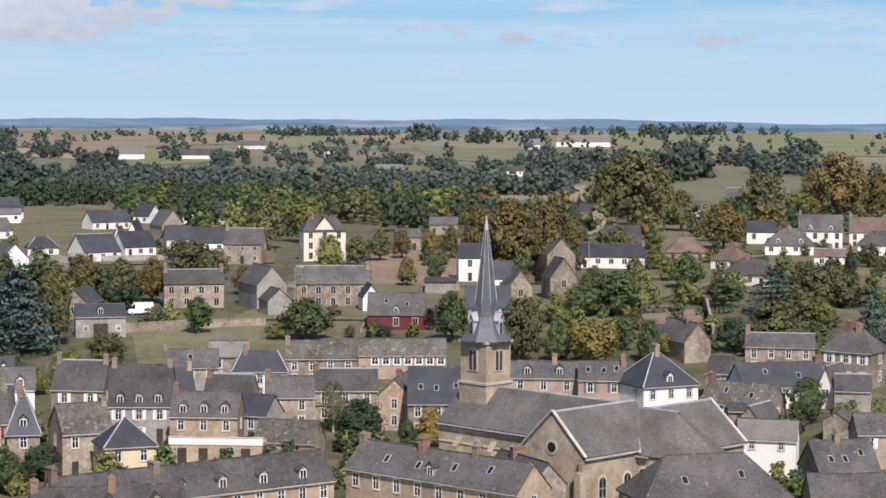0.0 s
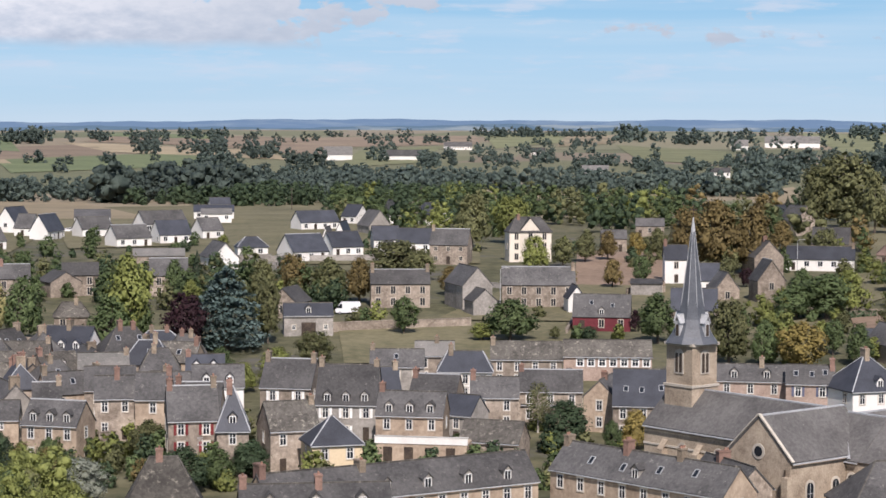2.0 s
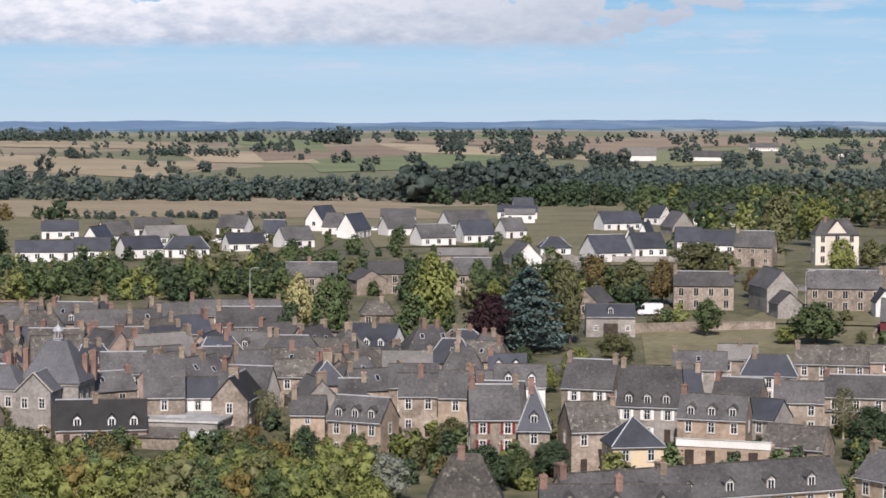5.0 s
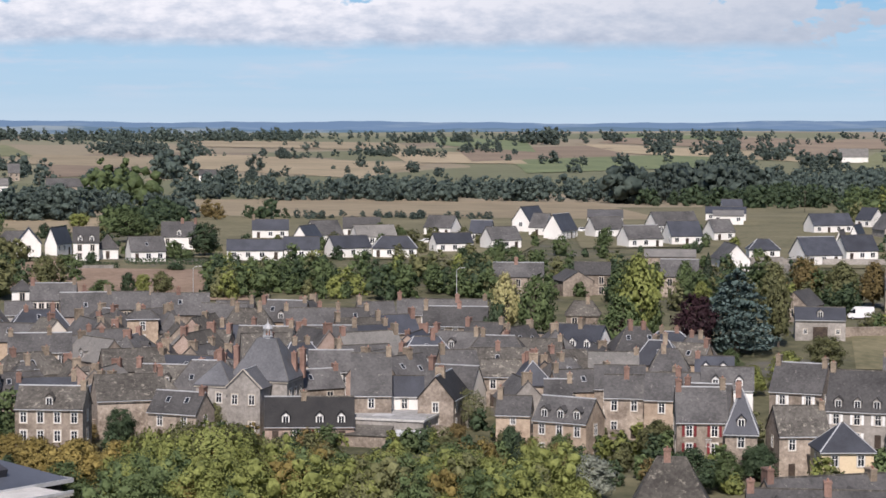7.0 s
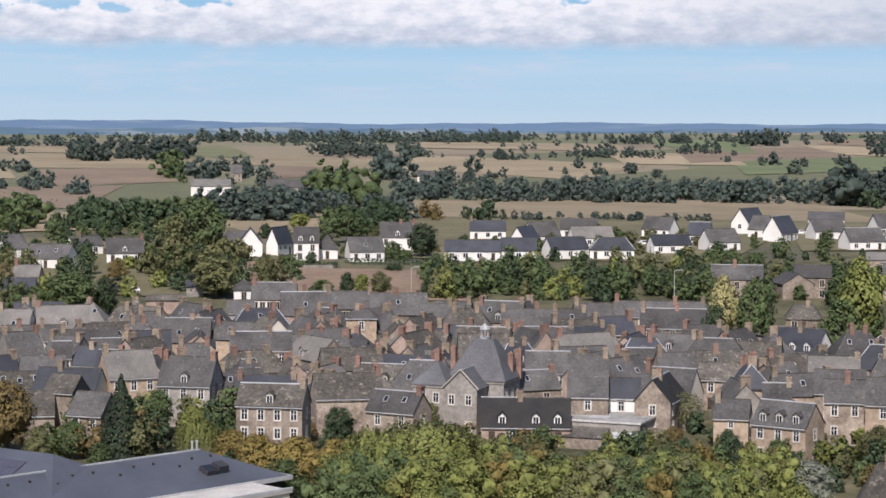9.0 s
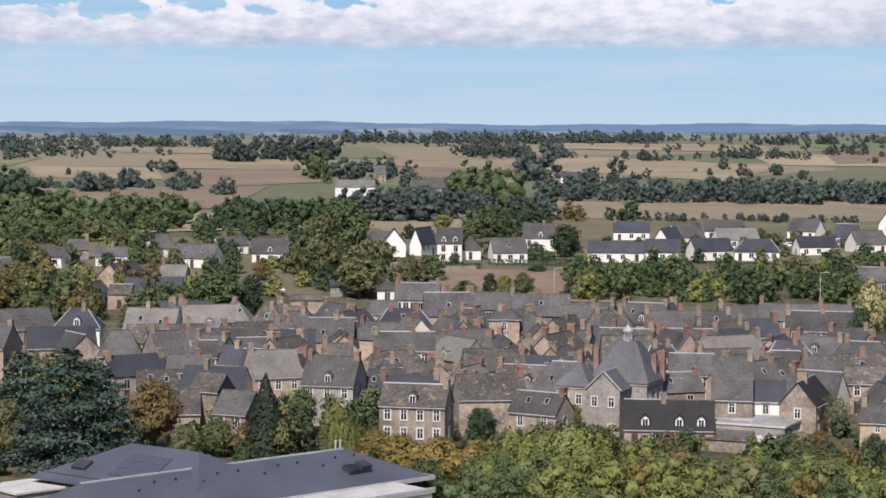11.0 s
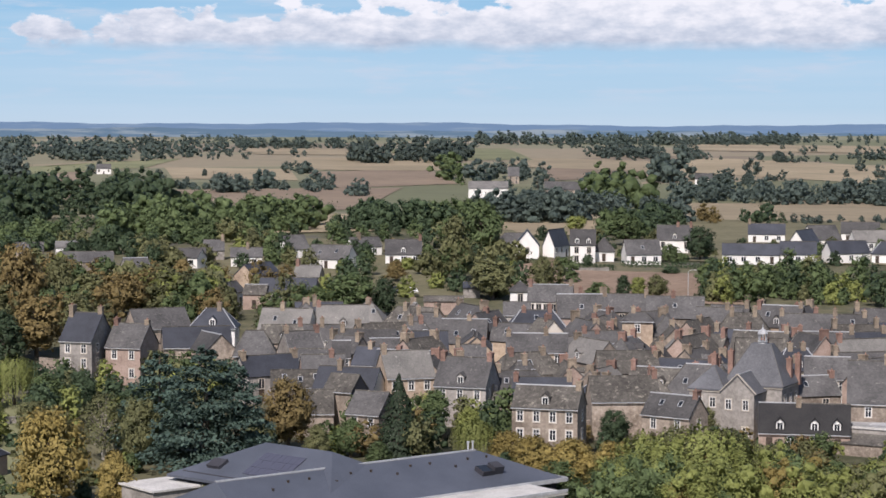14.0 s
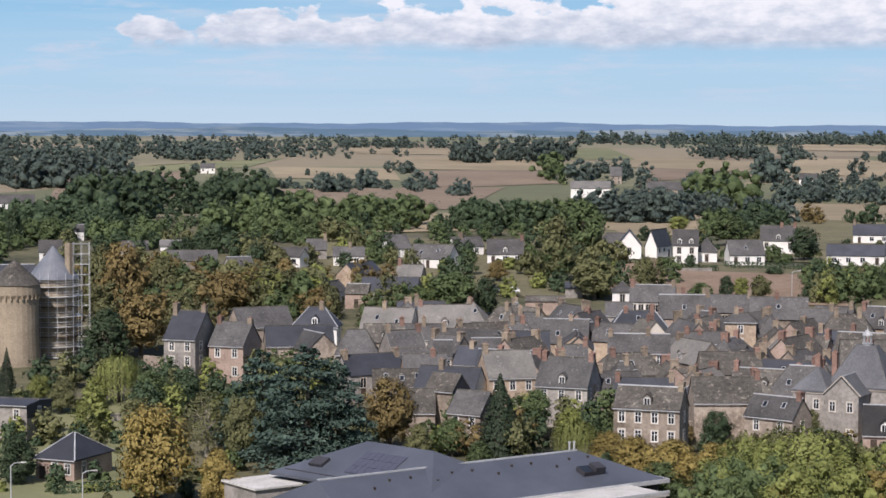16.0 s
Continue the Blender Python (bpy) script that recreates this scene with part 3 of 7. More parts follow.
def tree_proto(kind, variant, fine):
    """Meshes of a tree 10 m tall and 10 m wide: trunk with limbs, and crown. fine: 2 near, 1 middle, 0 far."""
    key = (kind, variant, fine)
    if key in PROTOS:
        return PROTOS[key]
    rng = np.random.default_rng(abs(hash((len(kind) * 131 + ord(kind[0]) * 17 + ord(kind[-1]), variant))) % 100000)
    n = (700, 2800, 6500)[fine]
    size = (1.15, 0.46, 0.34)[fine]
    cs = ()
    mat = LEAF.get(kind, LEAF["olive"])
    wood = [limb((0, 0, -0.6), (0.1, 0.1, 3.2), 0.36, 0.25), limb((0.1, 0.1, 3.2), (0, 0, 7.5), 0.25, 0.06)]
    if kind in ("cedar", "greencedar"):
        wood = [limb((0, 0, -0.6), (0, 0, 9.6), 0.42, 0.05)]
        pts, nrm = [], []
        for i in range(34):
            f = (i + rng.uniform(0, 0.8)) / 34
            z = 1.2 + 8.6 * f
            reach = (1 - f ** 2.4) * 5 * rng.uniform(0.7, 1.05) + 0.5
            ang = i * 2.4 + rng.uniform(-0.4, 0.4)
            k = int(n / 30 * (0.4 + reach / 4))
            rr = reach * np.sqrt(rng.uniform(0.02, 1, k))
            spread_a = rng.normal(0, 0.42, k)
            px, py = rr * np.cos(ang + spread_a), rr * np.sin(ang + spread_a)
            pz = z - 0.06 * rr ** 1.5 + rng.normal(0, 0.1, k) - np.abs(rng.normal(0, 0.25, k)) * (rng.random(k) < 0.35)
            pts.append(np.stack([px, py, pz], 1))
            nrm.append(np.stack([0.25 * np.cos(ang) + 0 * px, 0.25 * np.sin(ang) + 0 * px, 1 + 0 * px], 1))
        pts, nrm = np.concatenate(pts), np.concatenate(nrm)
    elif kind == "spruce":
        f = 1 - np.sqrt(rng.uniform(0, 1, n))
        ang = rng.uniform(0, 2 * math.pi, n)
        tier = 0.75 + 0.3 * np.abs(np.sin(f * 34 + np.sin(ang * 3)))
        rr = (1 - f) * 5 * tier * np.sqrt(rng.uniform(0.3, 1, n)) + 0.05
        pts = np.stack([rr * np.cos(ang), rr * np.sin(ang), 0.4 + 9.6 * f - 0.12 * rr], 1)
        nrm = np.stack([np.cos(ang), np.sin(ang), 0.5 + 0 * f], 1)
        wood = [limb((0, 0, -0.6), (0, 0, 9.5), 0.3, 0.03)]
    elif kind == "willow":
        mat = LEAF["lime"]
        strands = n // 26
        sa, sr = rng.uniform(0, 2 * math.pi, strands), 5 * np.sqrt(rng.uniform(0.08, 1, strands))
        top = 9.6 - 0.11 * sr ** 2 + rng.normal(0, 0.35, strands)
        length = rng.uniform(2.5, 6.5, strands)
        f = np.tile(np.linspace(0, 1, 26), (strands, 1))
        pz = np.maximum(top[:, None] - f * length[:, None], 0.5)
        pts = np.stack([(sr * np.cos(sa))[:, None] + rng.normal(0, 0.12, f.shape), (sr * np.sin(sa))[:, None] + rng.normal(0, 0.12, f.shape), pz], 2).reshape(-1, 3)
        nrm = np.stack([np.repeat(np.cos(sa), 26), np.repeat(np.sin(sa), 26), np.full(strands * 26, 0.35)], 1)
    else:
        shape = ("round", "dome", "tall")[variant % 3]
        pts, nrm, cs = crown_points(rng, n if kind != "birch" else int(n * 0.55), 10, 10, 0.1 if kind in ("dark", "silver") else 0.16, 60 if fine else 14, shape)
        for c in cs[::2]:
            wood.append(limb((0, 0, 2.2 + 0.25 * c[2]), (c[0], c[1], c[2]), 0.13, 0.03, 5))
    crown = leaf_mesh("crown", pts, nrm, size, mat, variant + 3, 2.0 if kind == "willow" else 0.0, () if kind == "birch" else cs, 0.58)
    trunk = mesh("trunk", *joined(*wood), PALE_BARK if kind == "birch" else BARK)
    PROTOS[key] = (trunk, crown)
    return PROTOS[key]


def tree(kind, x, y, tall, wide, fine=1, variant=0, turn=0.0, group="", name=""):
    trunk, crown = tree_proto(kind, variant, fine)
    nm = name or {"cedar": "cedar", "greencedar": "cedar", "spruce": "spruce", "willow": "willow"}.get(kind, "tree")
    t = thing(nm, x, y, ground_at(x, y), turn, TREE_WORDS[kind], "tree", group)
    t.scale = (wide / 10, wide / 10, tall / 10)
    share("trunk", trunk, t, Matrix())
    share("crown", crown, t, Matrix())
    return t


def wood(name, label, places, material, seed, n_leaf=150, size=1.6, clumps=9):
    """Trees beyond counting: crowns of leaf clumps joined into one mesh. places: (x, y, tall, wide)."""
    rng = np.random.default_rng(seed)
    pts, nrm, cores = [], [], []
    for x, y, tall, wide in places:
        p, q, cs = crown_points(rng, n_leaf, tall, wide, 0.04, clumps, ("round", "dome")[int(rng.integers(2))])
        base = np.array((x, y, ground_at(x, y) - 0.3))
        pts.append(p + base)
        nrm.append(q)
        cores += [(c[0] + base[0], c[1] + base[1], c[2] + base[2], c[3]) for c in cs]
    ob = new(name, leaf_mesh(name, np.concatenate(pts), np.concatenate(nrm), size, material, seed, 0.0, cores, 0.74 if size > 0.65 else 0.62))
    return tagged(ob, label, "trees", "", "stuff")


BELT_COUNT = [0]
BELT_WORDS = {"far": "dark green belt of distant trees", "olive": "olive-green belt of trees", "dark": "dark dense stand of trees", "oak": "green stand of broadleaf trees", "rust": "rusty autumn stand of trees", "mix": "mixed green stand of trees", "lime": "light green stand of trees", "gold": "golden autumn stand of trees"}


def belt(a0, a1, d0, d1, n, low, high, kind):
    """A belt of trees between two azimuths and distances."""
    BELT_COUNT[0] += 1
    rng = random.Random(100 + BELT_COUNT[0])
    d = (d0 + d1) / 2
    places = []
    centres = [(rng.uniform(a0, a1), rng.uniform(d0, d1)) for _ in range(max(3, n // 9))]
    for _ in range(n):
        h = rng.uniform(low, high)
        if rng.random() < 0.3:
            h *= rng.uniform(0.4, 0.7)
        if n < 12 or rng.random() < 0.45:
            az, dd = rng.uniform(a0, a1), rng.uniform(d0, d1)
        else:
            c = centres[rng.randrange(len(centres))]
            az, dd = min(a1, max(a0, rng.gauss(c[0], (a1 - a0) * 0.05))), min(d1, max(d0, rng.gauss(c[1], (d1 - d0) * 0.15)))
        places.append((*polar(az, dd), h, h * rng.uniform(0.8, 1.5)))
    groups = {kind: places}
    if kind == "mix":
        groups = {k: places[i::5] for i, k in enumerate(("olive", "rust", "oak", "lime", "olive"))}
    for k, pl in groups.items():
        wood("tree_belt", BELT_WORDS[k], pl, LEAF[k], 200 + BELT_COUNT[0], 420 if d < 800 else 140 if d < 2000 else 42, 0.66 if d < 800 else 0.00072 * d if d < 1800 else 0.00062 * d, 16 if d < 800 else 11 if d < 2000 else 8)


# ---- the land ----
def land(name, label, material, a0, a1, d0, d1, na, lift=0.0, category="ground", rag=0.0, seed=0):
    """A sheet of ground between two azimuths and two distances that follows the land."""
    rng = random.Random(seed)
    ds = [d0]
    while ds[-1] < d1:
        ds.append(min(d1, ds[-1] * 1.04 + 4))
    vs, fs = [], []
    skew = rng.uniform(-0.04, 0.04) * rag
    slant = rng.uniform(-1.2, 1.2) * (a1 - a0) * 0.25 if rag else 0.0
    for i, d in enumerate(ds):
        for j in range(na + 1):
            f = j / na
            dd = d * (1 + skew * (f - 0.5) * (1.0 if d0 > 900 else 0.25)) if rag else d
            x, y = polar(a0 + (a1 - a0) * f + slant * (i / max(1, len(ds) - 1) - 0.5) + (rng.uniform(-0.02, 0.02) * rag if 0 < j < na else 0), dd)
            vs.append((x, y, ground_at(x, y) + lift))
    m = na + 1
    fs = [(i * m + j, (i + 1) * m + j, (i + 1) * m + j + 1, i * m + j + 1)[::-1] for i in range(len(ds) - 1) for j in range(na)]
    ob = new(name, mesh(name, vs, fs, material))
    for p in ob.data.polygons:
        p.use_smooth = True
    return tagged(ob, label, category, "", "structure")


FIELD_WORDS = {"stubble": "pale harvested stubble field", "earth": "brown ploughed field", "grass": "dry green pasture", "green": "green crop field", "dry": "dry yellowed lawn", "soil": "bare brown soil plot"}
FIELD_COUNT = [0]


def field(kind, a0, a1, d0, d1):
    FIELD_COUNT[0] += 1
    land("field", FIELD_WORDS[kind], FIELD[kind], a0, a1, d0, d1, 12, 0.12 + d0 * 0.0002 + 0.02 * (FIELD_COUNT[0] % 5), "field", 5.0, FIELD_COUNT[0])


land("ground", "mixed ground of grass and gravel, rising gently", GROUND, -60, 100, 1, 4850, 160)
land("farmland", "patchwork of far stubble and pasture fields", FARMLAND, -58, 98, 830, 4800, 150, 0.06)
land("ground_behind", "mixed ground behind the viewpoint", GROUND, 100, 300, 1, 4850, 60)


def ridge(name, label, distance, base, swing, seed, colour, patch, fall, category="hills"):
    """A far line of low hills, a plain glowing backdrop, haze painted into its colour."""
    rng = random.Random(seed)
    ph = [rng.uniform(0, 6.3) for _ in range(5)]
    vs, fs = [], []
    n = 300
    for i in range(n + 1):
        az = -25 + 90 * i / n
        x, y = polar(az, distance)
        up = base - fall * min(1.0, max(0.0, (az - 14) / 22)) + swing * (0.5 * math.sin(az * 0.16 + ph[0]) + 0.3 * math.sin(az * 0.5 + ph[1]) + 0.15 * math.sin(az * 1.7 + ph[2]) + 0.08 * math.sin(az * 6.1 + ph[3]))
        vs += [(x, y, 0), (x, y, up), (x * 1.012, y * 1.012, up - 6)]
    for i in range(n):
        fs += [(3 * i, 3 * i + 3, 3 * i + 4, 3 * i + 1), (3 * i + 1, 3 * i + 4, 3 * i + 5, 3 * i + 2)]
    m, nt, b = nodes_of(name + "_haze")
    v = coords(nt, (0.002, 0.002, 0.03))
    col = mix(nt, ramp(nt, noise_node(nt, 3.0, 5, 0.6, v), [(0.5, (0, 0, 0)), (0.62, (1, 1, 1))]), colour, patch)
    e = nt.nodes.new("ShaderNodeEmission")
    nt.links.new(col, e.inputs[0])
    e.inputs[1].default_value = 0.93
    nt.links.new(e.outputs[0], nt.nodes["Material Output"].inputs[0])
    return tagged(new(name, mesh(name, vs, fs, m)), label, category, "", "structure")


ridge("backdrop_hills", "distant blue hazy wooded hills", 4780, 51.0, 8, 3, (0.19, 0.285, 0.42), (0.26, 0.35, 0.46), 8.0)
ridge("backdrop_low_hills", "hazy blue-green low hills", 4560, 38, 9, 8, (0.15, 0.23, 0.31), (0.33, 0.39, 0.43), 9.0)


def sky_backdrop():
    """The strip of sky above the horizon, with a bank of cumulus and small fair-weather clouds."""
    m, nt, b = nodes_of("sky_with_clouds")
    uv = nt.nodes.new("ShaderNodeUVMap")
    sep = nt.nodes.new("ShaderNodeSeparateXYZ")
    nt.links.new(uv.outputs[0], sep.inputs[0])
    u, v = sep.outputs[0], sep.outputs[1]          # degrees of azimuth and of height
    sky = ramp(nt, calc(nt, "DIVIDE", v, 8.0), [(0.0, (0.54, 0.68, 0.76)), (0.06, (0.48, 0.66, 0.765)), (0.2, (0.44, 0.645, 0.78)), (0.32, (0.38, 0.61, 0.77)), (0.42, (0.29, 0.55, 0.75)), (1.0, (0.15, 0.38, 0.66))])

    def cloud_space(su, sv, shift):
        c = nt.nodes.new("ShaderNodeCombineXYZ")
        nt.links.new(calc(nt, "MULTIPLY", u, su), c.inputs[0])
        nt.links.new(calc(nt, "MULTIPLY", v, sv), c.inputs[1])
        c.inputs[2].default_value = shift
        return c.outputs[0]

    # the bank: a flat base, a bulging top
    big = noise_node(nt, 1.0, 6, 0.55, cloud_space(0.3, 0.75, 4.2))
    base_line = noise_node(nt, 1.0, 4, 0.5, cloud_space(0.5, 0.0, 9.0))
    reach = ramp(nt, calc(nt, "DIVIDE", calc(nt, "ADD", u, 20), 90), [(0.1, (0, 0, 0)), (0.28, (0, 0, 0)), (0.34, (0.62, 0.62, 0.62)), (0.42, (1, 1, 1)), (0.66, (1, 1, 1)), (0.76, (0.45, 0.45, 0.45)), (0.9, (0.6, 0.6, 0.6))])
    floor_v = calc(nt, "ADD", calc(nt, "MULTIPLY", base_line, 0.5), 1.62)
    above = calc(nt, "SUBTRACT", v, floor_v)
    low = calc(nt, "MULTIPLY", above, 3.2)
    low = calc(nt, "MINIMUM", calc(nt, "MAXIMUM", low, 0.0), 1.0)
    crest = calc(nt, "SUBTRACT", 4.6, calc(nt, "MULTIPLY", u, 0.047))
    top_line = calc(nt, "MULTIPLY", calc(nt, "MAXIMUM", calc(nt, "SUBTRACT", v, crest), -0.6), -0.34)
    lobes = noise_node(nt, 1.0, 5, 0.55, cloud_space(1.1, 1.7, 2.7))
    big = calc(nt, "ADD", big, calc(nt, "MULTIPLY", calc(nt, "SUBTRACT", lobes, 0.5), 0.55))
    dens = calc(nt, "ADD", calc(nt, "ADD", big, top_line), calc(nt, "MULTIPLY", calc(nt, "SUBTRACT", reach, 1.0), 0.45))
    bank = calc(nt, "MULTIPLY", ramp(nt, dens, [(0.4, (0, 0, 0)), (0.45, (1, 1, 1))]), low)
    # small scattered clouds, flattened
    small = noise_node(nt, 1.0, 5, 0.6, cloud_space(0.42, 2.6, 1.3))
    fade = ramp(nt, calc(nt, "DIVIDE", v, 8.0), [(0.04, (0, 0, 0)), (0.1, (0.6, 0.6, 0.6)), (0.3, (1, 1, 1))])
    wisps = calc(nt, "MULTIPLY", calc(nt, "MULTIPLY", ramp(nt, small, [(0.53, (0, 0, 0)), (0.68, (1, 1, 1))]), fade), 0.7)
    puff = noise_node(nt, 1.0, 6, 0.6, cloud_space(1.3, 3.0, 7.7))
    shade = calc(nt, "ADD", calc(nt, "MULTIPLY", puff, 0.9), calc(nt, "MULTIPLY", above, 0.28))
    body = ramp(nt, shade, [(0.36, (0.46, 0.53, 0.62)), (0.58, (0.64, 0.69, 0.75)), (0.84, (0.92, 0.92, 0.92))])
    east = calc(nt, "MINIMUM", calc(nt, "MAXIMUM", calc(nt, "MULTIPLY", calc(nt, "SUBTRACT", 22.0, u), 0.06), 0.0), 0.85)
    body = mix(nt, east, body, (0.47, 0.54, 0.61))
    veil = noise_node(nt, 1.0, 4, 0.5, cloud_space(0.09, 1.9, 3.1))
    sky = mix(nt, calc(nt, "MULTIPLY", ramp(nt, veil, [(0.42, (0, 0, 0)), (0.66, (1, 1, 1))]), 0.4), sky, (0.56, 0.7, 0.79))
    col = mix(nt, wisps, sky, (0.6, 0.68, 0.76))
    col = mix(nt, bank, col, body)
    e = nt.nodes.new("ShaderNodeEmission")
    nt.links.new(col, e.inputs[0])
    e.inputs[1].default_value = 0.93
    nt.links.new(e.outputs[0], nt.nodes["Material Output"].inputs[0])
    n, rows_ = 60, 10
    vs, uvs, fs = [], [], []
    for j in range(rows_ + 1):
        el = -1.0 + 13.0 * j / rows_
        for i in range(n + 1):
            az = -30 + 100 * i / n
            x, y = polar(az, 4880)
            vs.append((x, y, EYE + 4880 * math.tan(radians(el))))
            uvs.append((az, el))
    k = n + 1
    fs = [(j * k + i, j * k + i + 1, (j + 1) * k + i + 1, (j + 1) * k + i) for j in range(rows_) for i in range(n)]
    me = mesh("backdrop_sky", vs, fs, m)
    layer = me.uv_layers.new(name="degrees")
    for loop in me.loops:
        layer.data[loop.index].uv = uvs[loop.vertex_index]
    tagged(new("backdrop_sky", me), "pale blue sky with a bank of white cumulus", "sky", "", "structure")


sky_backdrop()

# ---- fields ----
field("grass", 2.47, 4.38, 2807, 3747)
field("earth", 8.71, 11.02, 2251, 3108)
field("earth", 4.69, 9.68, 2714, 3370)
field("grass", 5.91, 8.18, 1803, 2599)
field("grass", -13.80, -4.52, 2314, 4048)
field("grass", -2.38, 0.62, 1921, 2662)
field("stubble", 0.85, 2.39, 2824, 3710)
field("stubble", -4.00, -2.70, 1009, 1267)
field("dry", 7.43, 12.51, 821, 1056)
field("soil", -0.47, 1.99, 522, 624)
field("dry", 2.07, 8.43, 404, 456)
field("soil", -5.03, -3.34, 456, 485)
field("soil", -7.02, -5.49, 455, 477)
field("stubble", 2.54, 5.60, 1006, 1125)
field("stubble", 20.81, 26.63, 1557, 1978)
field("earth", 26.75, 30.23, 1468, 1912)
field("stubble", 17.51, 20.81, 1842, 2333)
field("green", 12.08, 17.51, 1666, 2156)
field("stubble", 20.51, 26.47, 2482, 3053)
field("green", 17.13, 19.74, 2546, 3294)
field("earth", 14.83, 18.97, 2033, 2633)
field("earth", 8.64, 14.68, 2703, 3344)
field("stubble", 10.13, 15.28, 2131, 2688)
field("stubble", 14.66, 26.93, 813, 1013)
field("stubble", 26.48, 31.43, 712, 815)
field("green", 11.64, 14.68, 3256, 3655)
field("soil", 25.07, 30.10, 495, 561)
field("soil", 29.95, 31.30, 527, 583)
field("dry", 19.53, 21.07, 640, 724)
field("earth", 42.72, 46.18, 1014, 1681)
field("grass", 40.43, 45.28, 1590, 1897)
field("earth", 34.59, 40.74, 895, 1259)
field("stubble", 37.05, 40.43, 1437, 1718)
field("stubble", 33.05, 37.05, 1663, 2103)
field("stubble", 35.51, 38.28, 2255, 2648)
field("earth", 33.05, 36.28, 1315, 1665)
field("stubble", 26.96, 30.91, 1726, 2047)
field("stubble", 29.37, 31.81, 734, 834)
field("stubble", 34.28, 38.59, 720, 858)
field("grass", 30.91, 34.28, 2020, 2676)
field("earth", 41.20, 42.26, 727, 794)
field("dry", 16.15, 27.22, 587, 899)
field("dry", 9.10, 16.15, 649, 947)
field("dry", 4.69, 12.81, 575, 820)
field("dry", 29.95, 33.81, 560, 819)
field("dry", 32.42, 39.21, 510, 680)
field("dry", -12.39, -5.63, 518, 783)
field("dry", -5.64, 4.69, 459, 528)
field("grass", 43.21, 48.62, 284, 367)

# ---- houses ----
house(-116.9, 729.2, 37.0, 15.0, 7.9, 2.7, 3.8, "white", roof="new")
house(-108.3, 769.0, -26.8, 6.6, 8.7, 2.8, 4.2, "white", roof="new")
house(-93.9, 768.4, 116.8, 11.0, 7.7, 2.7, 6.0, "white", roof="slate")
house(-78.6, 762.3, -16.0, 8.4, 11.5, 2.7, 5.5, "white", roof="new")
house(-93.2, 708.0, 119.3, 11.0, 8.0, 2.8, 5.1, "grey")
house(-97.2, 630.5, 88.8, 8.0, 2.8, 2.5, 3.7, "white", roof="slate")
house(-93.0, 634.1, 86.4, 10.0, 4.4, 2.7, 5.1, "white", roof="new")
house(-96.5, 580.2, 39.2, 11.1, 9.6, 2.6, 4.6, "white", roof="new")
house(-88.3, 599.5, 33.2, 9.6, 8.7, 2.7, 4.1, "white", roof="new")
house(-79.7, 631.0, 15.1, 7.9, 8.1, 2.9, 3.9, "white", shutter="red", roof="new")
house(-68.7, 616.4, -1.6, 10.4, 8.6, 2.9, 4.1, "white", roof="new")
house(-72.1, 576.9, 82.2, 9.0, 4.0, 2.6, 3.2, "white", roof="slate")
house(-54.6, 577.7, -4.5, 10.5, 8.6, 5.3, 4.1, "stone", stacks="l", win="small")
house(-113.5, 592.9, 20.8, 8.7, 5.4, 2.8, 2.6, "white", hip=1.0, roof="new")
house(-116.0, 559.9, 115.5, 14.0, 7.4, 2.7, 3.9, "white", roof="slate")
house(-181.8, 878.2, 21.7, 8.5, 5.7, 2.8, 2.7, "white", roof="new")
house(-167.2, 797.1, 11.8, 15.2, 15.0, 3.0, 2.2, "white", roof="new")
house(-57.4, 481.8, 9.8, 13.6, 6.3, 5.4, 3.0, "stone", stacks="lr", shutter="white")
house(-70.9, 432.8, 13.3, 10.2, 5.2, 4.2, 2.2, "grey", roof="new", bare="f", name="garage", dormers=1, gate=True)
house(-41.5, 481.9, 112.7, 14.0, 7.1, 5.6, 3.9, "grey", bare="l")
house(-25.6, 486.3, 5.0, 16.9, 7.9, 5.2, 3.8, "stone", roof="slate", stacks="r")
house(-37.6, 469.3, 114.5, 6.0, 5.6, 3.3, 2.5, "grey", bare="l")
house(-33.8, 586.8, 17.2, 12.0, 5.6, 8.4, 3.7, "ivory", hip=0.9, stacks="l", roof="slate", rows=3, cols=3, name="villa")
house(-33.5, 585.5, 107.2, 3.0, 5.8, 8.5, 3.6, "ivory", rows=3, roof="slate")
house(-9.9, 449.4, -0.7, 12.2, 9.1, 2.9, 4.3, "red", roof="slate", dormers=1, lights=2, shutter="white")
house(-16.8, 476.7, 102.0, 6.0, 3.9, 3.3, 2.7, "white", roof="new")
house(6.6, 539.5, 4.3, 5.8, 7.2, 5.9, 3.4, "white", stacks="l", roof="new")
house(14.5, 518.9, -1.6, 5.0, 8.2, 3.0, 3.9, "white", roof="new")
house(17.6, 503.6, 102.9, 8.0, 5.8, 2.7, 3.8, "stone")
house(-0.6, 512.0, 0.1, 7.6, 8.0, 2.8, 0.8, "grey", bare="f", name="shed")
house(9.9, 463.5, -1.2, 10.1, 9.2, 2.7, 4.4, "stone", roof="new")
house(29.5, 554.5, 104.8, 11.0, 7.8, 5.3, 4.1, "stone", stacks="m")
house(27.7, 499.6, 104.7, 7.0, 6.7, 5.3, 4.6, "stone")
house(45.9, 571.5, -6.6, 17.8, 6.7, 3.0, 3.2, "white", stacks="r", roof="new")
house(53.8, 631.4, -10.8, 10.9, 9.5, 3.0, 4.5, "stone", roof="slate")
house(50.3, 724.6, 113.8, 12.0, 7.5, 4.9, 5.0, "stone", roof="slate")
house(46.3, 762.7, 61.7, 9.0, 5.0, 3.5, 4.7, "white", roof="new")
house(0.1, 708.6, -0.0, 9.5, 5.2, 3.5, 2.4, "stone")
house(-10.7, 630.5, 5.0, 7.6, 5.2, 3.9, 2.4, "stone")
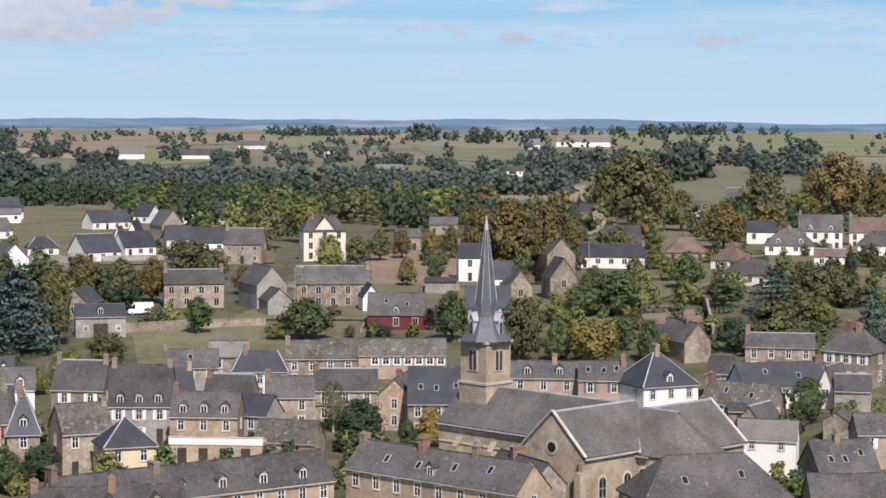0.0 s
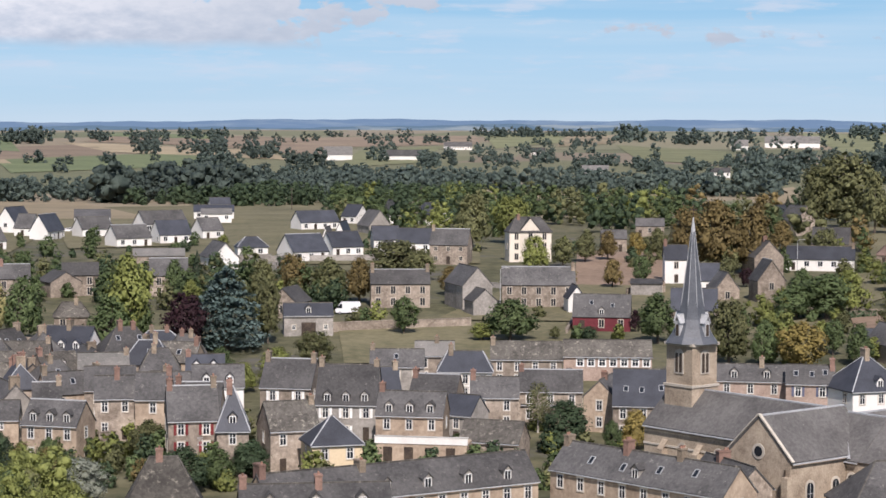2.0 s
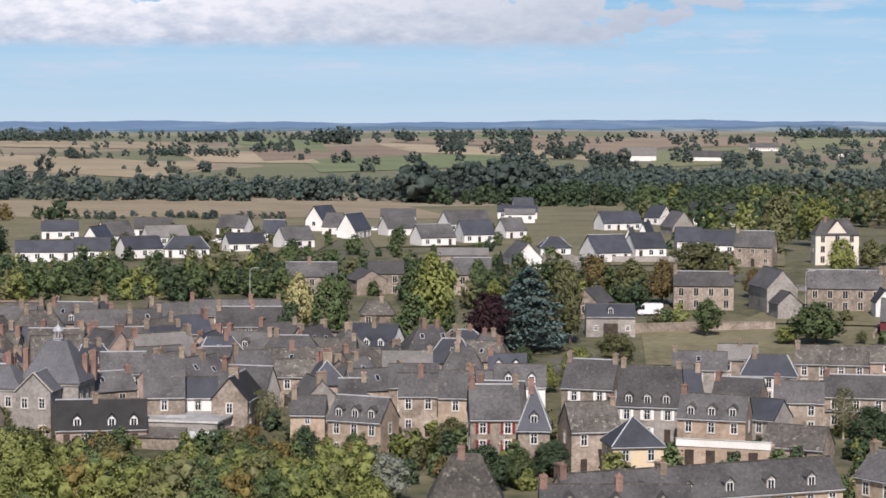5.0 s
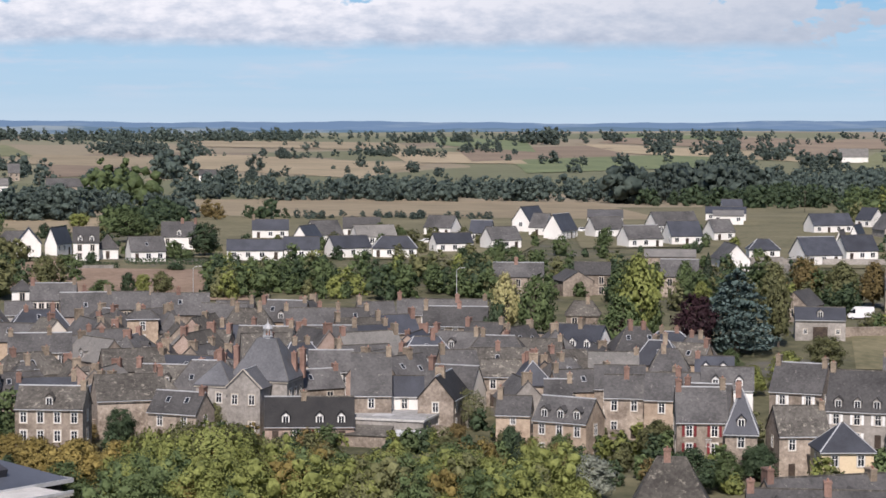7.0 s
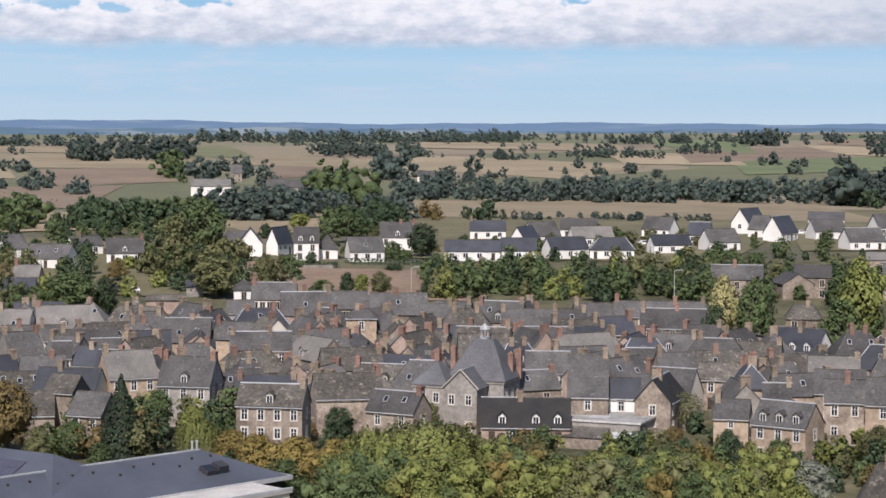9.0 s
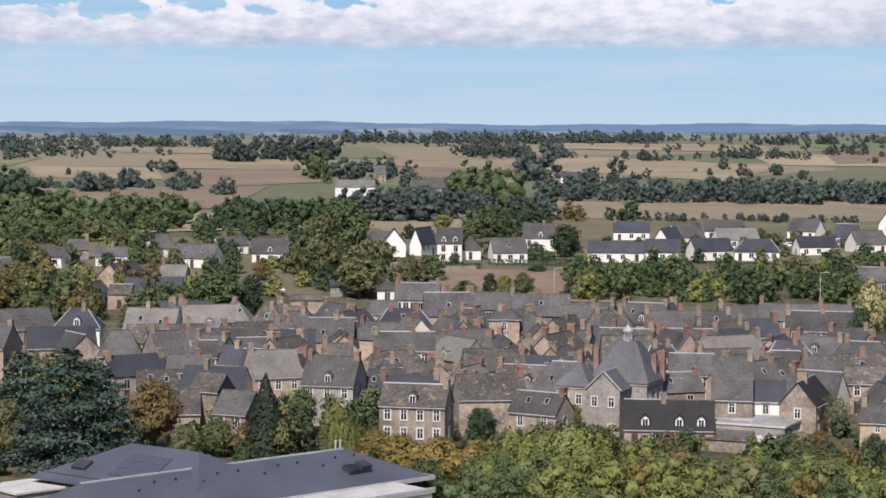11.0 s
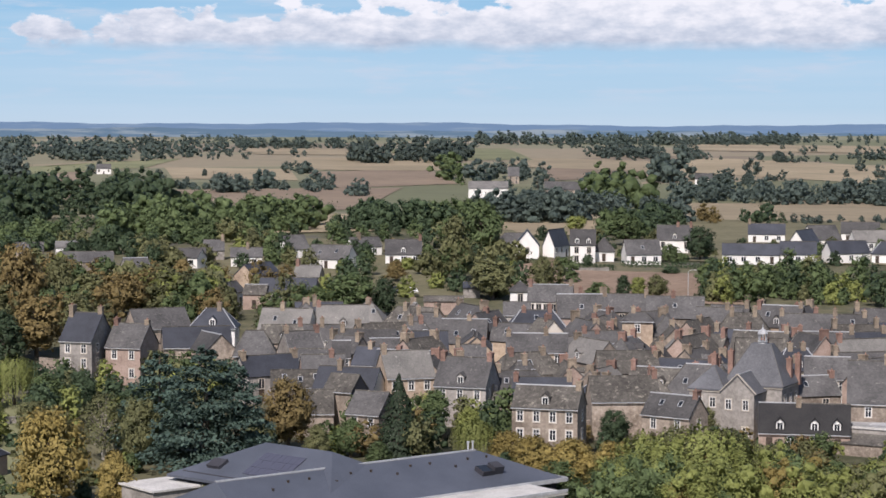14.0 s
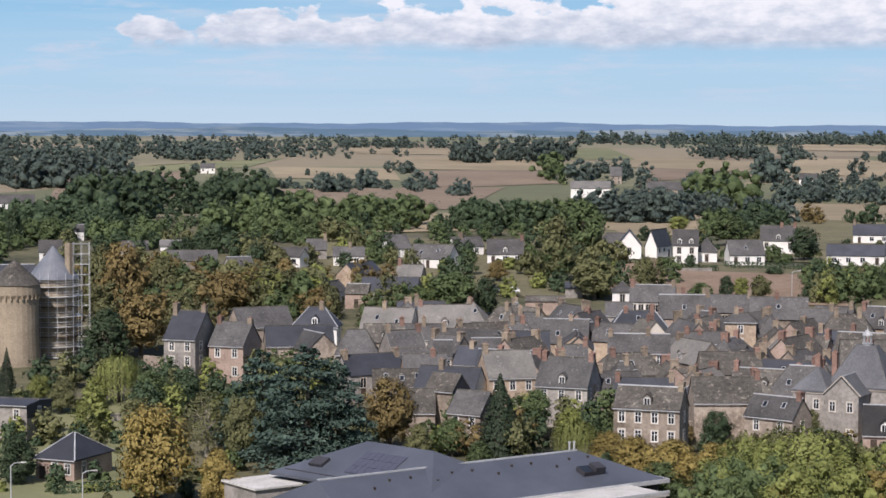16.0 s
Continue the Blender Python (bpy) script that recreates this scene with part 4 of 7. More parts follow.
house(68.2, 588.1, -6.6, 11.1, 8.2, 2.8, 3.9, "stone", hip=1.0, roof="tile", stacks="m")
house(77.9, 565.9, -37.7, 8.8, 7.5, 2.8, 3.6, "white", hip=1.0, roof="tile", stacks="l")
house(77.9, 529.5, -38.2, 13.0, 7.3, 3.0, 3.5, "white", hip=1.0, roof="slate", stacks="m")
house(100.8, 665.6, -8.6, 9.0, 6.4, 4.0, 3.1, "white", roof="new")
house(101.5, 615.0, -9.4, 14.1, 8.6, 3.2, 4.1, "white", hip=1.0, roof="slate", dormers=2, stacks="m")
house(115.7, 643.7, -10.2, 13.1, 10.0, 5.6, 4.8, "white", roof="slate", dormers=2, stacks="l")
house(106.1, 575.9, -10.4, 8.3, 5.2, 2.5, 2.0, "white", roof="tile", stacks="m")
house(134.2, 658.1, -11.5, 13.4, 9.2, 4.4, 4.4, "white", roof="tile", stacks="lr")
house(128.1, 613.7, -11.8, 13.4, 7.9, 3.3, 3.7, "white", hip=1.0, roof="slate", stacks="m")
house(122.6, 887.6, -7.9, 6.5, 12.1, 5.0, 5.7, "stone", roof="slate")
house(97.7, 817.7, -6.8, 4.8, 7.1, 4.0, 3.4, "white", roof="slate")
house(44.3, 417.3, -6.1, 7.8, 5.2, 2.8, 2.4, "stone", roof="new", bare="f")
house(47.2, 410.6, 111.1, 12.0, 5.7, 3.6, 3.5, "stone", stacks="m")
house(49.5, 371.3, -22.5, 4.1, 5.3, 4.7, 2.5, "stone", roof="slate")
house(63.9, 396.5, -9.1, 12.9, 5.2, 4.8, 2.2, "stone", roof="slate", stacks="l")
house(75.5, 383.1, -35.9, 9.8, 7.7, 6.3, 3.7, "stone", hip=0.9, roof="slate", stacks="lmr", shutter="white")
house(-7.6, 390.6, 3.1, 16.3, 5.4, 4.4, 2.6, "pink", roof="old", win="plain", rows=1, cols=8, name="school")
house(-22.4, 385.3, 4.3, 13.1, 5.9, 4.6, 2.8, "stone", roof="old", stacks="l")
house(-16.4, 353.9, 2.7, 10.7, 6.6, 5.1, 3.1, "stone", roof="slate", stacks="l")
house(-7.0, 348.8, 79.3, 10.0, 5.3, 5.5, 2.6, "ochre", stacks="m")
house(-0.7, 342.3, 0.1, 9.8, 10.6, 5.6, 5.1, "stone", roof="new", lights=3)
house(17.5, 362.2, -2.8, 12.0, 5.2, 5.7, 2.4, "pink", roof="slate", dormers=2, stacks="m")
house(27.4, 358.8, -4.4, 8.1, 5.6, 6.0, 2.7, "pink", roof="slate", stacks="r", shutter="blue", lights=3)
house(36.2, 355.4, 25.8, 10.7, 10.0, 5.9, 5.1, "white", hip=1.0, roof="new", stacks="r", dormers=1, rows=2, cols=3)
house(50.6, 351.4, -32.0, 12.6, 6.7, 3.2, 3.2, "stone", roof="old", lights=2, stacks="l")
house(58.3, 364.8, 14.7, 15.5, 7.6, 3.7, 3.6, "white", roof="new", lights=2, stacks="r")
house(68.2, 364.4, 59.6, 8.0, 2.7, 3.7, 3.1, "white", roof="slate")
house(70.6, 359.7, -11.1, 6.1, 5.2, 3.7, 2.4, "grey", roof="slate")
house(47.8, 305.9, -14.8, 8.5, 5.2, 6.0, 2.4, "white", roof="pale", win="small")
house(51.3, 337.8, 56.7, 8.0, 4.0, 3.2, 2.4, "stone")
house(49.6, 348.1, -8.1, 3.8, 5.2, 2.7, 1.0, "stone", roof="slate", name="shed")
house(55.4, 291.3, 12.9, 9.0, 7.7, 3.9, 3.7, "stone", roof="slate", lights=3, stacks="m")
house(66.1, 315.8, 3.0, 8.0, 5.5, 5.4, 2.6, "stone", roof="slate", shutter="white")
house(53.4, 263.2, 2.4, 14.7, 5.4, 5.0, 2.6, "stone", roof="slate")
house(64.2, 337.4, 64.3, 5.0, 4.0, 3.3, 1.2, "stone", bare="l")
house(32.0, 254.5, 14.4, 18.6, 9.6, 6.8, 4.6, "stone", hip=0.9, roof="slate", lights=2)
house(-59.6, 347.2, -4.1, 8.7, 8.8, 6.1, 4.2, "stone", roof="slate", shutter="white", stacks="lr")
house(-48.4, 337.4, 2.3, 9.8, 11.8, 5.8, 5.6, "grey", roof="slate", dormers=3, stacks="lr", shutter="white")
house(-36.4, 323.3, -3.5, 10.5, 6.8, 6.6, 3.2, "ochre", roof="slate", dormers=3, win="tall", stacks="l")
house(-45.0, 348.6, 17.3, 6.2, 7.0, 5.7, 3.3, "stone", roof="new", stacks="r")
house(-29.2, 334.3, -24.8, 5.4, 5.8, 4.8, 2.8, "grey", roof="new")
house(-53.4, 308.1, 25.6, 7.6, 7.7, 6.3, 3.7, "stone", roof="old", stacks="r")
house(-45.8, 301.0, 22.5, 7.5, 7.1, 5.4, 3.4, "cream", roof="new", hip=1.0, bare="r")
house(-23.3, 318.9, -13.7, 9.5, 5.8, 3.3, 2.8, "stone", roof="old", bare="f")
house(-25.4, 347.1, 4.2, 8.0, 6.1, 5.2, 2.9, "stone", roof="slate", stacks="l")
house(-35.2, 348.3, -8.1, 7.9, 6.3, 5.1, 3.0, "stone", roof="slate", stacks="l")
house(-32.5, 371.9, 5.0, 9.5, 6.6, 4.7, 3.1, "white", roof="new", hip=0.5, stacks="l")
house(-45.0, 374.2, 6.9, 9.7, 5.7, 4.8, 2.7, "grey", roof="slate", stacks="l", lights=1)
house(-39.4, 385.6, 5.8, 7.2, 5.2, 4.8, 2.3, "stone", roof="pale", stacks="m")
house(-60.8, 302.9, 11.3, 4.6, 6.0, 6.9, 5.7, "stone", roof="new", hip=0.8, dormers=1, stacks="r")
house(-67.7, 306.2, 16.4, 7.4, 9.2, 7.9, 4.4, "stone", roof="slate", stacks="lr", shutter="red")
house(-72.1, 346.9, 11.7, 8.5, 6.7, 5.8, 3.2, "white", roof="slate", dormers=2)
house(-30.6, 253.0, 36.5, 37.5, 6.6, 7.0, 3.2, "ochre", roof="slate", dormers=6, stacks="lm", rows=2, cols=12)
house(0.4, 257.3, -41.6, 28.1, 6.3, 8.1, 3.1, "ochre", roof="slate", dormers=1, lights=4, stacks="lmm", rows=2, cols=8)
house(10.2, 259.0, 117.1, 12.0, 4.9, 7.8, 2.5, "stone", stacks="m", bare="l")
house(-38.5, 239.8, 14.1, 17.5, 5.8, 7.0, 2.7, "ochre", roof="slate", dormers=3, stacks="lm")
house(-312.4, 520.2, 31.0, 12.6, 7.7, 3.0, 3.6, "white", hip=0.8, roof="slate")
house(-304.1, 512.6, 120.7, 8.0, 6.7, 4.0, 4.2, "white", roof="new")
house(-301.3, 524.1, 95.1, 10.0, 3.6, 3.4, 4.3, "white", roof="new")
house(-286.6, 513.6, 29.2, 6.9, 8.4, 4.8, 4.0, "white", roof="slate", dormers=2)
house(-283.1, 519.5, 28.6, 5.7, 7.2, 2.9, 3.4, "white", hip=1.0, roof="slate")
house(-270.8, 518.5, 39.5, 9.6, 8.0, 2.6, 3.8, "white", roof="slate", lights=1)
house(-281.2, 559.7, 26.7, 10.2, 8.7, 4.0, 4.1, "white", roof="slate", dormers=1, stacks="mr")
house(-244.6, 533.6, 24.6, 15.4, 5.9, 2.6, 2.8, "white", roof="new")
house(-233.8, 541.1, 23.4, 9.8, 6.9, 2.6, 3.3, "white", roof="new")
house(-279.4, 621.4, 24.2, 11.5, 6.6, 2.8, 3.1, "white", roof="new", stacks="l")
house(-250.9, 585.0, 91.4, 12.0, 5.1, 2.8, 3.7, "white", roof="new")
house(-254.9, 607.4, 50.6, 9.4, 8.5, 2.7, 4.1, "white", roof="slate")
house(-256.8, 644.3, 21.7, 12.1, 7.1, 2.7, 3.4, "white", roof="slate")
house(-236.3, 602.6, 41.3, 12.9, 6.9, 2.8, 3.3, "white", roof="pale")
house(-223.5, 550.4, 48.0, 11.5, 6.7, 2.8, 3.2, "white", roof="new")
house(-211.6, 556.3, 20.8, 12.4, 6.3, 2.8, 3.0, "white", roof="new", hip=0.8)
house(-233.8, 659.3, -6.3, 9.8, 7.9, 2.7, 3.8, "white", roof="slate")
house(-204.7, 585.0, 41.2, 11.6, 6.0, 2.6, 2.8, "white", roof="new")
house(-212.0, 635.5, 8.5, 6.7, 7.9, 2.7, 3.8, "white", roof="new")
house(-195.7, 604.6, 45.8, 10.0, 7.8, 2.7, 3.7, "white", roof="slate")
house(-213.9, 692.9, 77.4, 12.0, 6.7, 3.9, 4.6, "white", roof="new")
house(-203.7, 674.1, -5.1, 5.7, 9.1, 2.8, 4.3, "white", roof="slate")
house(-193.1, 660.3, 82.5, 13.0, 6.4, 2.7, 5.1, "white", roof="new")
house(-191.7, 710.6, 15.1, 12.1, 24.0, 4.9, 2.2, "white", roof="slate", bare="l")
house(-181.9, 674.4, 41.0, 11.0, 7.9, 2.7, 3.7, "white", roof="slate")
house(-158.5, 628.8, 42.0, 11.8, 7.9, 2.7, 3.8, "white", roof="slate")
house(-167.3, 708.5, 41.1, 16.3, 8.9, 2.7, 4.3, "white", roof="slate")
house(-149.3, 646.3, 32.9, 10.2, 9.2, 2.8, 4.4, "white", roof="new")
house(-143.0, 671.5, 39.9, 7.5, 8.0, 2.8, 3.8, "white", roof="slate")
house(-160.6, 770.2, 11.8, 11.1, 21.5, 3.4, 1.6, "white", roof="pale")
house(-133.8, 564.9, 13.3, 13.9, 11.1, 2.3, 1.7, "stone", roof="pale", bare="f")
house(-115.1, 495.8, 13.1, 9.1, 8.0, 4.8, 3.8, "stone", roof="slate", shutter="white")
house(-150.9, 480.2, 17.4, 12.1, 6.6, 4.9, 3.1, "stone", roof="slate", stacks="m")
house(-135.6, 491.4, 15.4, 8.6, 5.6, 4.9, 2.7, "stone", roof="slate")
house(-140.2, 489.6, 125.8, 9.0, 7.7, 3.4, 2.3, "stone")
house(-119.3, 425.3, 15.7, 7.1, 5.5, 3.9, 2.6, "stone", roof="old", hip=0.6, stacks="m")
house(-79.7, 461.9, 80.0, 10.0, 6.6, 3.2, 3.1, "stone")
house(-108.9, 387.0, -8.0, 9.6, 8.8, 3.6, 4.2, "white", roof="new", dormers=3, stacks="m")
house(-227.4, 393.5, 26.1, 9.4, 7.0, 5.4, 3.3, "white", roof="slate", stacks="lr", cols=6)
house(-241.9, 404.9, 30.9, 4.5, 5.2, 5.5, 1.9, "white", roof="slate", hip=0.9)
house(-209.9, 389.5, 28.3, 14.6, 6.8, 4.9, 3.3, "stone", roof="slate", stacks="lmr")
house(-224.5, 374.4, 30.9, 5.6, 5.2, 4.8, 2.3, "grey", roof="slate")
house(-190.6, 363.7, 27.7, 5.9, 5.2, 7.7, 1.4, "ochre", roof="slate", hip=0.6, name="tower_house", stacks="l")
house(-196.4, 334.8, 30.4, 11.3, 6.3, 5.6, 3.0, "ochre", roof="slate", stacks="lm")
house(-209.0, 332.8, 122.1, 10.0, 6.4, 5.5, 2.3, "ochre")
house(-161.2, 278.7, 16.2, 10.3, 6.1, 8.4, 2.9, "stone", roof="old", dormers=1, stacks="r", rows=3, cols=4)
house(-161.1, 302.4, 37.0, 11.1, 7.3, 6.0, 3.5, "stone", roof="old", bare="flr", stacks="r")
house(-150.4, 300.0, -3.1, 8.7, 6.0, 5.1, 2.9, "stone", roof="slate", stacks="r", lights=2, cols=2)
house(-135.6, 307.6, 23.8, 6.6, 8.3, 2.9, 4.0, "pink", roof="black", dormers=1, stacks="r")
house(-129.0, 310.4, 22.6, 7.5, 8.3, 2.9, 4.0, "pink", roof="black", dormers=2, shutter="red")
house(-140.9, 339.3, 22.5, 7.5, 6.7, 5.6, 3.2, "white", roof="slate", cols=3)
house(-127.0, 323.2, 21.5, 6.6, 12.6, 5.9, 6.0, "stone", roof="slate", stacks="r", cols=1)
house(-122.1, 325.9, 20.5, 6.1, 5.9, 5.2, 2.8, "white", roof="new")
house(-115.1, 325.6, 95.7, 11.0, 6.0, 5.5, 3.5, "stone", stacks="m", roof="black")
house(-89.2, 310.5, -9.7, 9.0, 6.7, 6.0, 3.2, "ochre", roof="slate", dormers=3, cols=3)
house(-99.5, 315.3, 11.6, 5.4, 5.3, 5.8, 2.5, "ochre", roof="slate", stacks="l", win="small")
house(-78.9, 329.6, 9.5, 5.6, 7.8, 7.0, 3.7, "ochre", roof="slate", stacks="r")
house(-85.6, 330.3, 14.5, 6.4, 6.5, 6.7, 3.1, "stone", roof="slate", stacks="m")
house(-66.8, 307.5, 6.4, 6.9, 9.5, 8.2, 4.5, "ochre", roof="slate", shutter="red", stacks="l", rows=2, cols=3)
house(-95.5, 360.8, 14.8, 8.8, 6.4, 4.8, 3.0, "stone", roof="pale", stacks="r")
house(-85.6, 361.8, 13.3, 6.9, 7.5, 5.1, 3.6, "stone", roof="slate", hip=0.5, stacks="l")
house(-77.3, 360.8, 12.1, 6.5, 5.9, 5.3, 2.8, "white", roof="new", dormers=2, stacks="l")
house(-93.7, 395.6, 13.3, 9.2, 5.2, 3.8, 2.1, "white", roof="new", hip=1.0, stacks="lr")
house(-90.2, 345.0, 14.6, 8.5, 7.2, 5.1, 3.4, "stone", roof="slate")
house(-96.9, 330.7, 16.3, 4.6, 5.2, 5.8, 2.5, "stone", roof="slate", stacks="r")
house(-120.6, 348.3, 33.0, 6.6, 5.2, 6.2, 2.5, "ochre", roof="slate", stacks="l")
house(-126.7, 349.5, 19.9, 6.4, 7.6, 5.2, 3.6, "stone", roof="slate", dormers=1)
house(-111.5, 347.1, 17.8, 7.8, 5.2, 5.3, 2.5, "stone", roof="old", stacks="r")
house(-146.9, 384.8, 44.7, 9.1, 6.4, 4.7, 3.1, "stone", roof="new", stacks="r", bare="f")
house(-137.9, 397.3, 16.2, 12.9, 7.2, 4.7, 3.4, "stone", roof="slate", stacks="lm", cols=5)
house(-155.0, 396.4, 33.3, 7.5, 7.5, 4.6, 3.6, "stone", roof="slate", stacks="l")
house(-145.0, 409.0, 19.5, 18.5, 5.9, 4.8, 2.8, "stone", roof="slate", stacks="lmr")
house(-163.0, 382.7, 23.1, 11.1, 7.9, 4.6, 3.8, "stone", roof="slate", stacks="lr")
house(-58.1, 247.3, 13.2, 8.9, 6.1, 5.9, 5.2, "stone", roof="old", hip=0.9, stacks="m")
house(-263.6, 286.5, 16.9, 6.3, 9.5, 7.9, 4.6, "grey", roof="new", stacks="lr", rows=3, cols=2)
house(-257.0, 291.4, 15.7, 6.9, 7.9, 6.7, 3.8, "pink", roof="slate", stacks="lr", rows=2)
house(-271.0, 314.7, 62.6, 11.3, 7.1, 5.6, 3.4, "stone", roof="slate", bare="f")
house(-261.9, 321.2, 31.3, 8.8, 7.1, 5.7, 3.4, "white", roof="new", hip=0.8, dormers=1, stacks="r")
house(-251.3, 302.8, 44.6, 12.6, 7.0, 5.7, 3.3, "stone", roof="new", bare="f")
house(-247.8, 301.8, 154.0, 12.0, 6.3, 5.6, 2.9, "stone", bare="l")
house(-237.7, 303.1, 38.1, 7.5, 8.5, 5.6, 4.0, "stone", roof="slate", hip=0.5)
house(-323.2, 413.2, 98.4, 13.0, 6.1, 3.1, 2.8, "ochre", roof="new")
house(-294.8, 383.7, 21.6, 7.0, 6.1, 3.8, 2.9, "grey", roof="new")
house(-304.7, 378.7, 105.0, 9.0, 4.3, 3.4, 2.1, "white", roof="slate")
house(-297.4, 380.0, 24.1, 5.3, 5.2, 3.4, 2.0, "pink", roof="old")
house(-289.6, 387.2, 26.8, 6.6, 5.2, 4.4, 2.4, "grey", roof="new", stacks="l")
house(-306.4, 412.2, 22.7, 6.4, 5.4, 3.9, 2.6, "stone", roof="pale", stacks="l")
house(-360.7, 477.5, 62.9, 6.8, 7.7, 2.7, 3.7, "white", roof="slate")
house(-334.5, 460.5, 8.2, 12.1, 7.3, 2.6, 3.5, "white", roof="slate", lights=2)
house(-350.1, 497.5, 61.0, 9.1, 5.2, 2.7, 2.5, "white", roof="slate", stacks="m")
house(-325.9, 482.2, 34.1, 9.9, 8.1, 2.6, 3.8, "white", roof="slate", stacks="r", dormers=1)
house(-355.7, 450.0, 38.3, 8.4, 5.2, 2.7, 2.3, "white", roof="slate", stacks="m")
house(-374.7, 459.4, 39.2, 5.7, 5.7, 2.7, 2.7, "grey", roof="slate", stacks="r")
house(-366.6, 439.4, 10.0, 7.1, 5.2, 2.7, 2.2, "white", roof="slate")
house(-368.2, 443.7, 39.7, 5.1, 5.2, 2.7, 2.0, "grey", roof="slate")
house(-413.9, 426.9, 44.1, 7.5, 5.2, 2.8, 2.1, "stone", roof="slate")
house(-413.3, 441.1, 43.1, 6.1, 15.0, 3.3, 1.2, "white", roof="pale")
house(-381.0, 414.1, 42.6, 14.1, 5.3, 2.7, 2.5, "stone", roof="slate")
house(-426.9, 407.4, 46.3, 6.3, 6.2, 2.6, 2.9, "white", roof="slate")
house(-486.9, 475.5, 45.7, 5.1, 5.2, 3.0, 2.0, "white", roof="slate")
house(-359.6, 409.1, 61.2, 6.5, 5.7, 2.6, 2.7, "grey", roof="slate")
house(-200.3, 296.8, 49.8, 8.4, 8.3, 6.7, 4.0, "ochre", roof="pale", stacks="l", cols=3)
house(-187.7, 296.9, 16.5, 8.9, 8.9, 6.6, 4.2, "grey", roof="slate", stacks="lr", dormers=1, cols=3)
house(-201.1, 280.6, 3.8, 5.4, 5.2, 6.7, 2.4, "stone", roof="old", bare="f", end="dark")
house(-191.5, 274.6, 5.2, 6.0, 6.4, 5.2, 3.1, "stone", roof="slate", cols=2)
house(-226.5, 305.0, 36.6, 5.9, 5.8, 4.3, 2.8, "white", roof="slate", dormers=2)
house(-224.2, 311.5, 35.7, 3.3, 5.5, 5.3, 2.6, "ochre", roof="slate", cols=2)
house(-216.9, 310.5, 15.1, 5.2, 6.0, 4.8, 2.9, "stone", roof="new", stacks="m")
house(-215.3, 286.8, 36.9, 9.6, 5.2, 4.8, 2.5, "stone", roof="old", bare="f", lights=3)
house(-204.3, 276.1, 36.5, 6.4, 6.9, 3.6, 3.3, "stone", roof="old", bare="f")
house(-201.3, 319.6, 32.2, 5.5, 5.4, 5.7, 2.6, "ochre", roof="slate", stacks="lr")
house(-207.4, 331.5, 122.0, 10.0, 5.0, 5.6, 2.3, "ochre", bare="l")
house(-240.8, 326.4, 36.4, 8.7, 5.2, 4.7, 2.5, "white", roof="slate", stacks="m")
house(-184.5, 298.1, 17.9, 6.7, 5.2, 3.6, 1.6, "stone", roof="old", stacks="m")
house(-221.5, 215.7, 12.3, 6.5, 10.0, 3.3, 3.0, "pink", roof="new", hip=0.8, cols=3, name="gatehouse")
house(-251.7, 230.7, 17.8, 11.0, 8.0, 6.1, 0.4, "grey", roof="new", end="dark")
house(-328.6, 300.7, 47.5, 11.9, 6.9, 10.8, 3.3, "stone", roof="new", name="castle_hall", bare="f")
house(-672.1, 621.9, 47.2, 14.7, 7.3, 3.0, 3.5, "white", roof="slate")
house(-295.6, 1982.1, 8.5, 26.8, 24.0, 4.9, 7.8, "white", roof="pale", bare="flr", name="barn")
house(-233.9, 1989.4, 6.7, 40.3, 12.1, 4.0, 5.8, "white", roof="slate", bare="flr", name="barn")
house(-232.0, 2539.1, 5.2, 34.2, 11.3, 4.0, 5.4, "white", roof="slate", name="farmhouse")
house(-117.7, 2215.8, 3.0, 14.9, 9.9, 4.0, 4.7, "white", roof="slate", name="farmhouse")
house(-39.4, 1516.8, 1.5, 19.0, 22.7, 4.9, 3.4, "white", roof="pale", bare="flr", name="barn")
house(109.7, 2625.7, -2.4, 21.1, 24.0, 4.9, 7.6, "white", roof="pale", bare="flr", name="barn")
house(182.8, 2755.9, -3.8, 70.2, 24.0, 5.9, 8.7, "white", roof="pale", bare="flr", name="barn")
house(49.9, 1516.5, -1.9, 14.2, 6.7, 4.0, 3.2, "white", roof="slate", name="farmhouse")
house(-577.4, 933.3, 31.7, 20.4, 23.0, 5.0, 3.5, "white", roof="pale", bare="flr", name="barn")
house(-710.4, 1179.6, 31.1, 7.4, 12.1, 5.0, 5.7, "stone", roof="slate", name="farmhouse")
house(-532.2, 935.3, 29.6, 21.6, 8.2, 5.0, 3.9, "stone", roof="slate", bare="flr", name="barn")
house(-1054.4, 1165.2, 42.1, 10.5, 6.9, 4.0, 3.3, "white", roof="slate", name="farmhouse")
house(-595.4, 1225.7, 25.9, 11.0, 7.4, 4.0, 3.5, "white", roof="slate", name="farmhouse")
house(-257.6, 397.4, 33.0, 8.9, 5.2, 2.9, 0.9, "pink", roof="old", bare="f", name="shed")
house(-268.8, 427.1, 32.2, 4.0, 5.2, 2.3, 1.2, "grey", roof="new", name="shed", bare="f")
house(-18.4, 353.1, 3.0, 5.7, 5.2, 2.8, 1.1, "stone", roof="old", name="shed", bare="f")
house(178.0, 1034.6, -9.8, 14.1, 5.7, 4.0, 2.7, "stone", roof="slate")


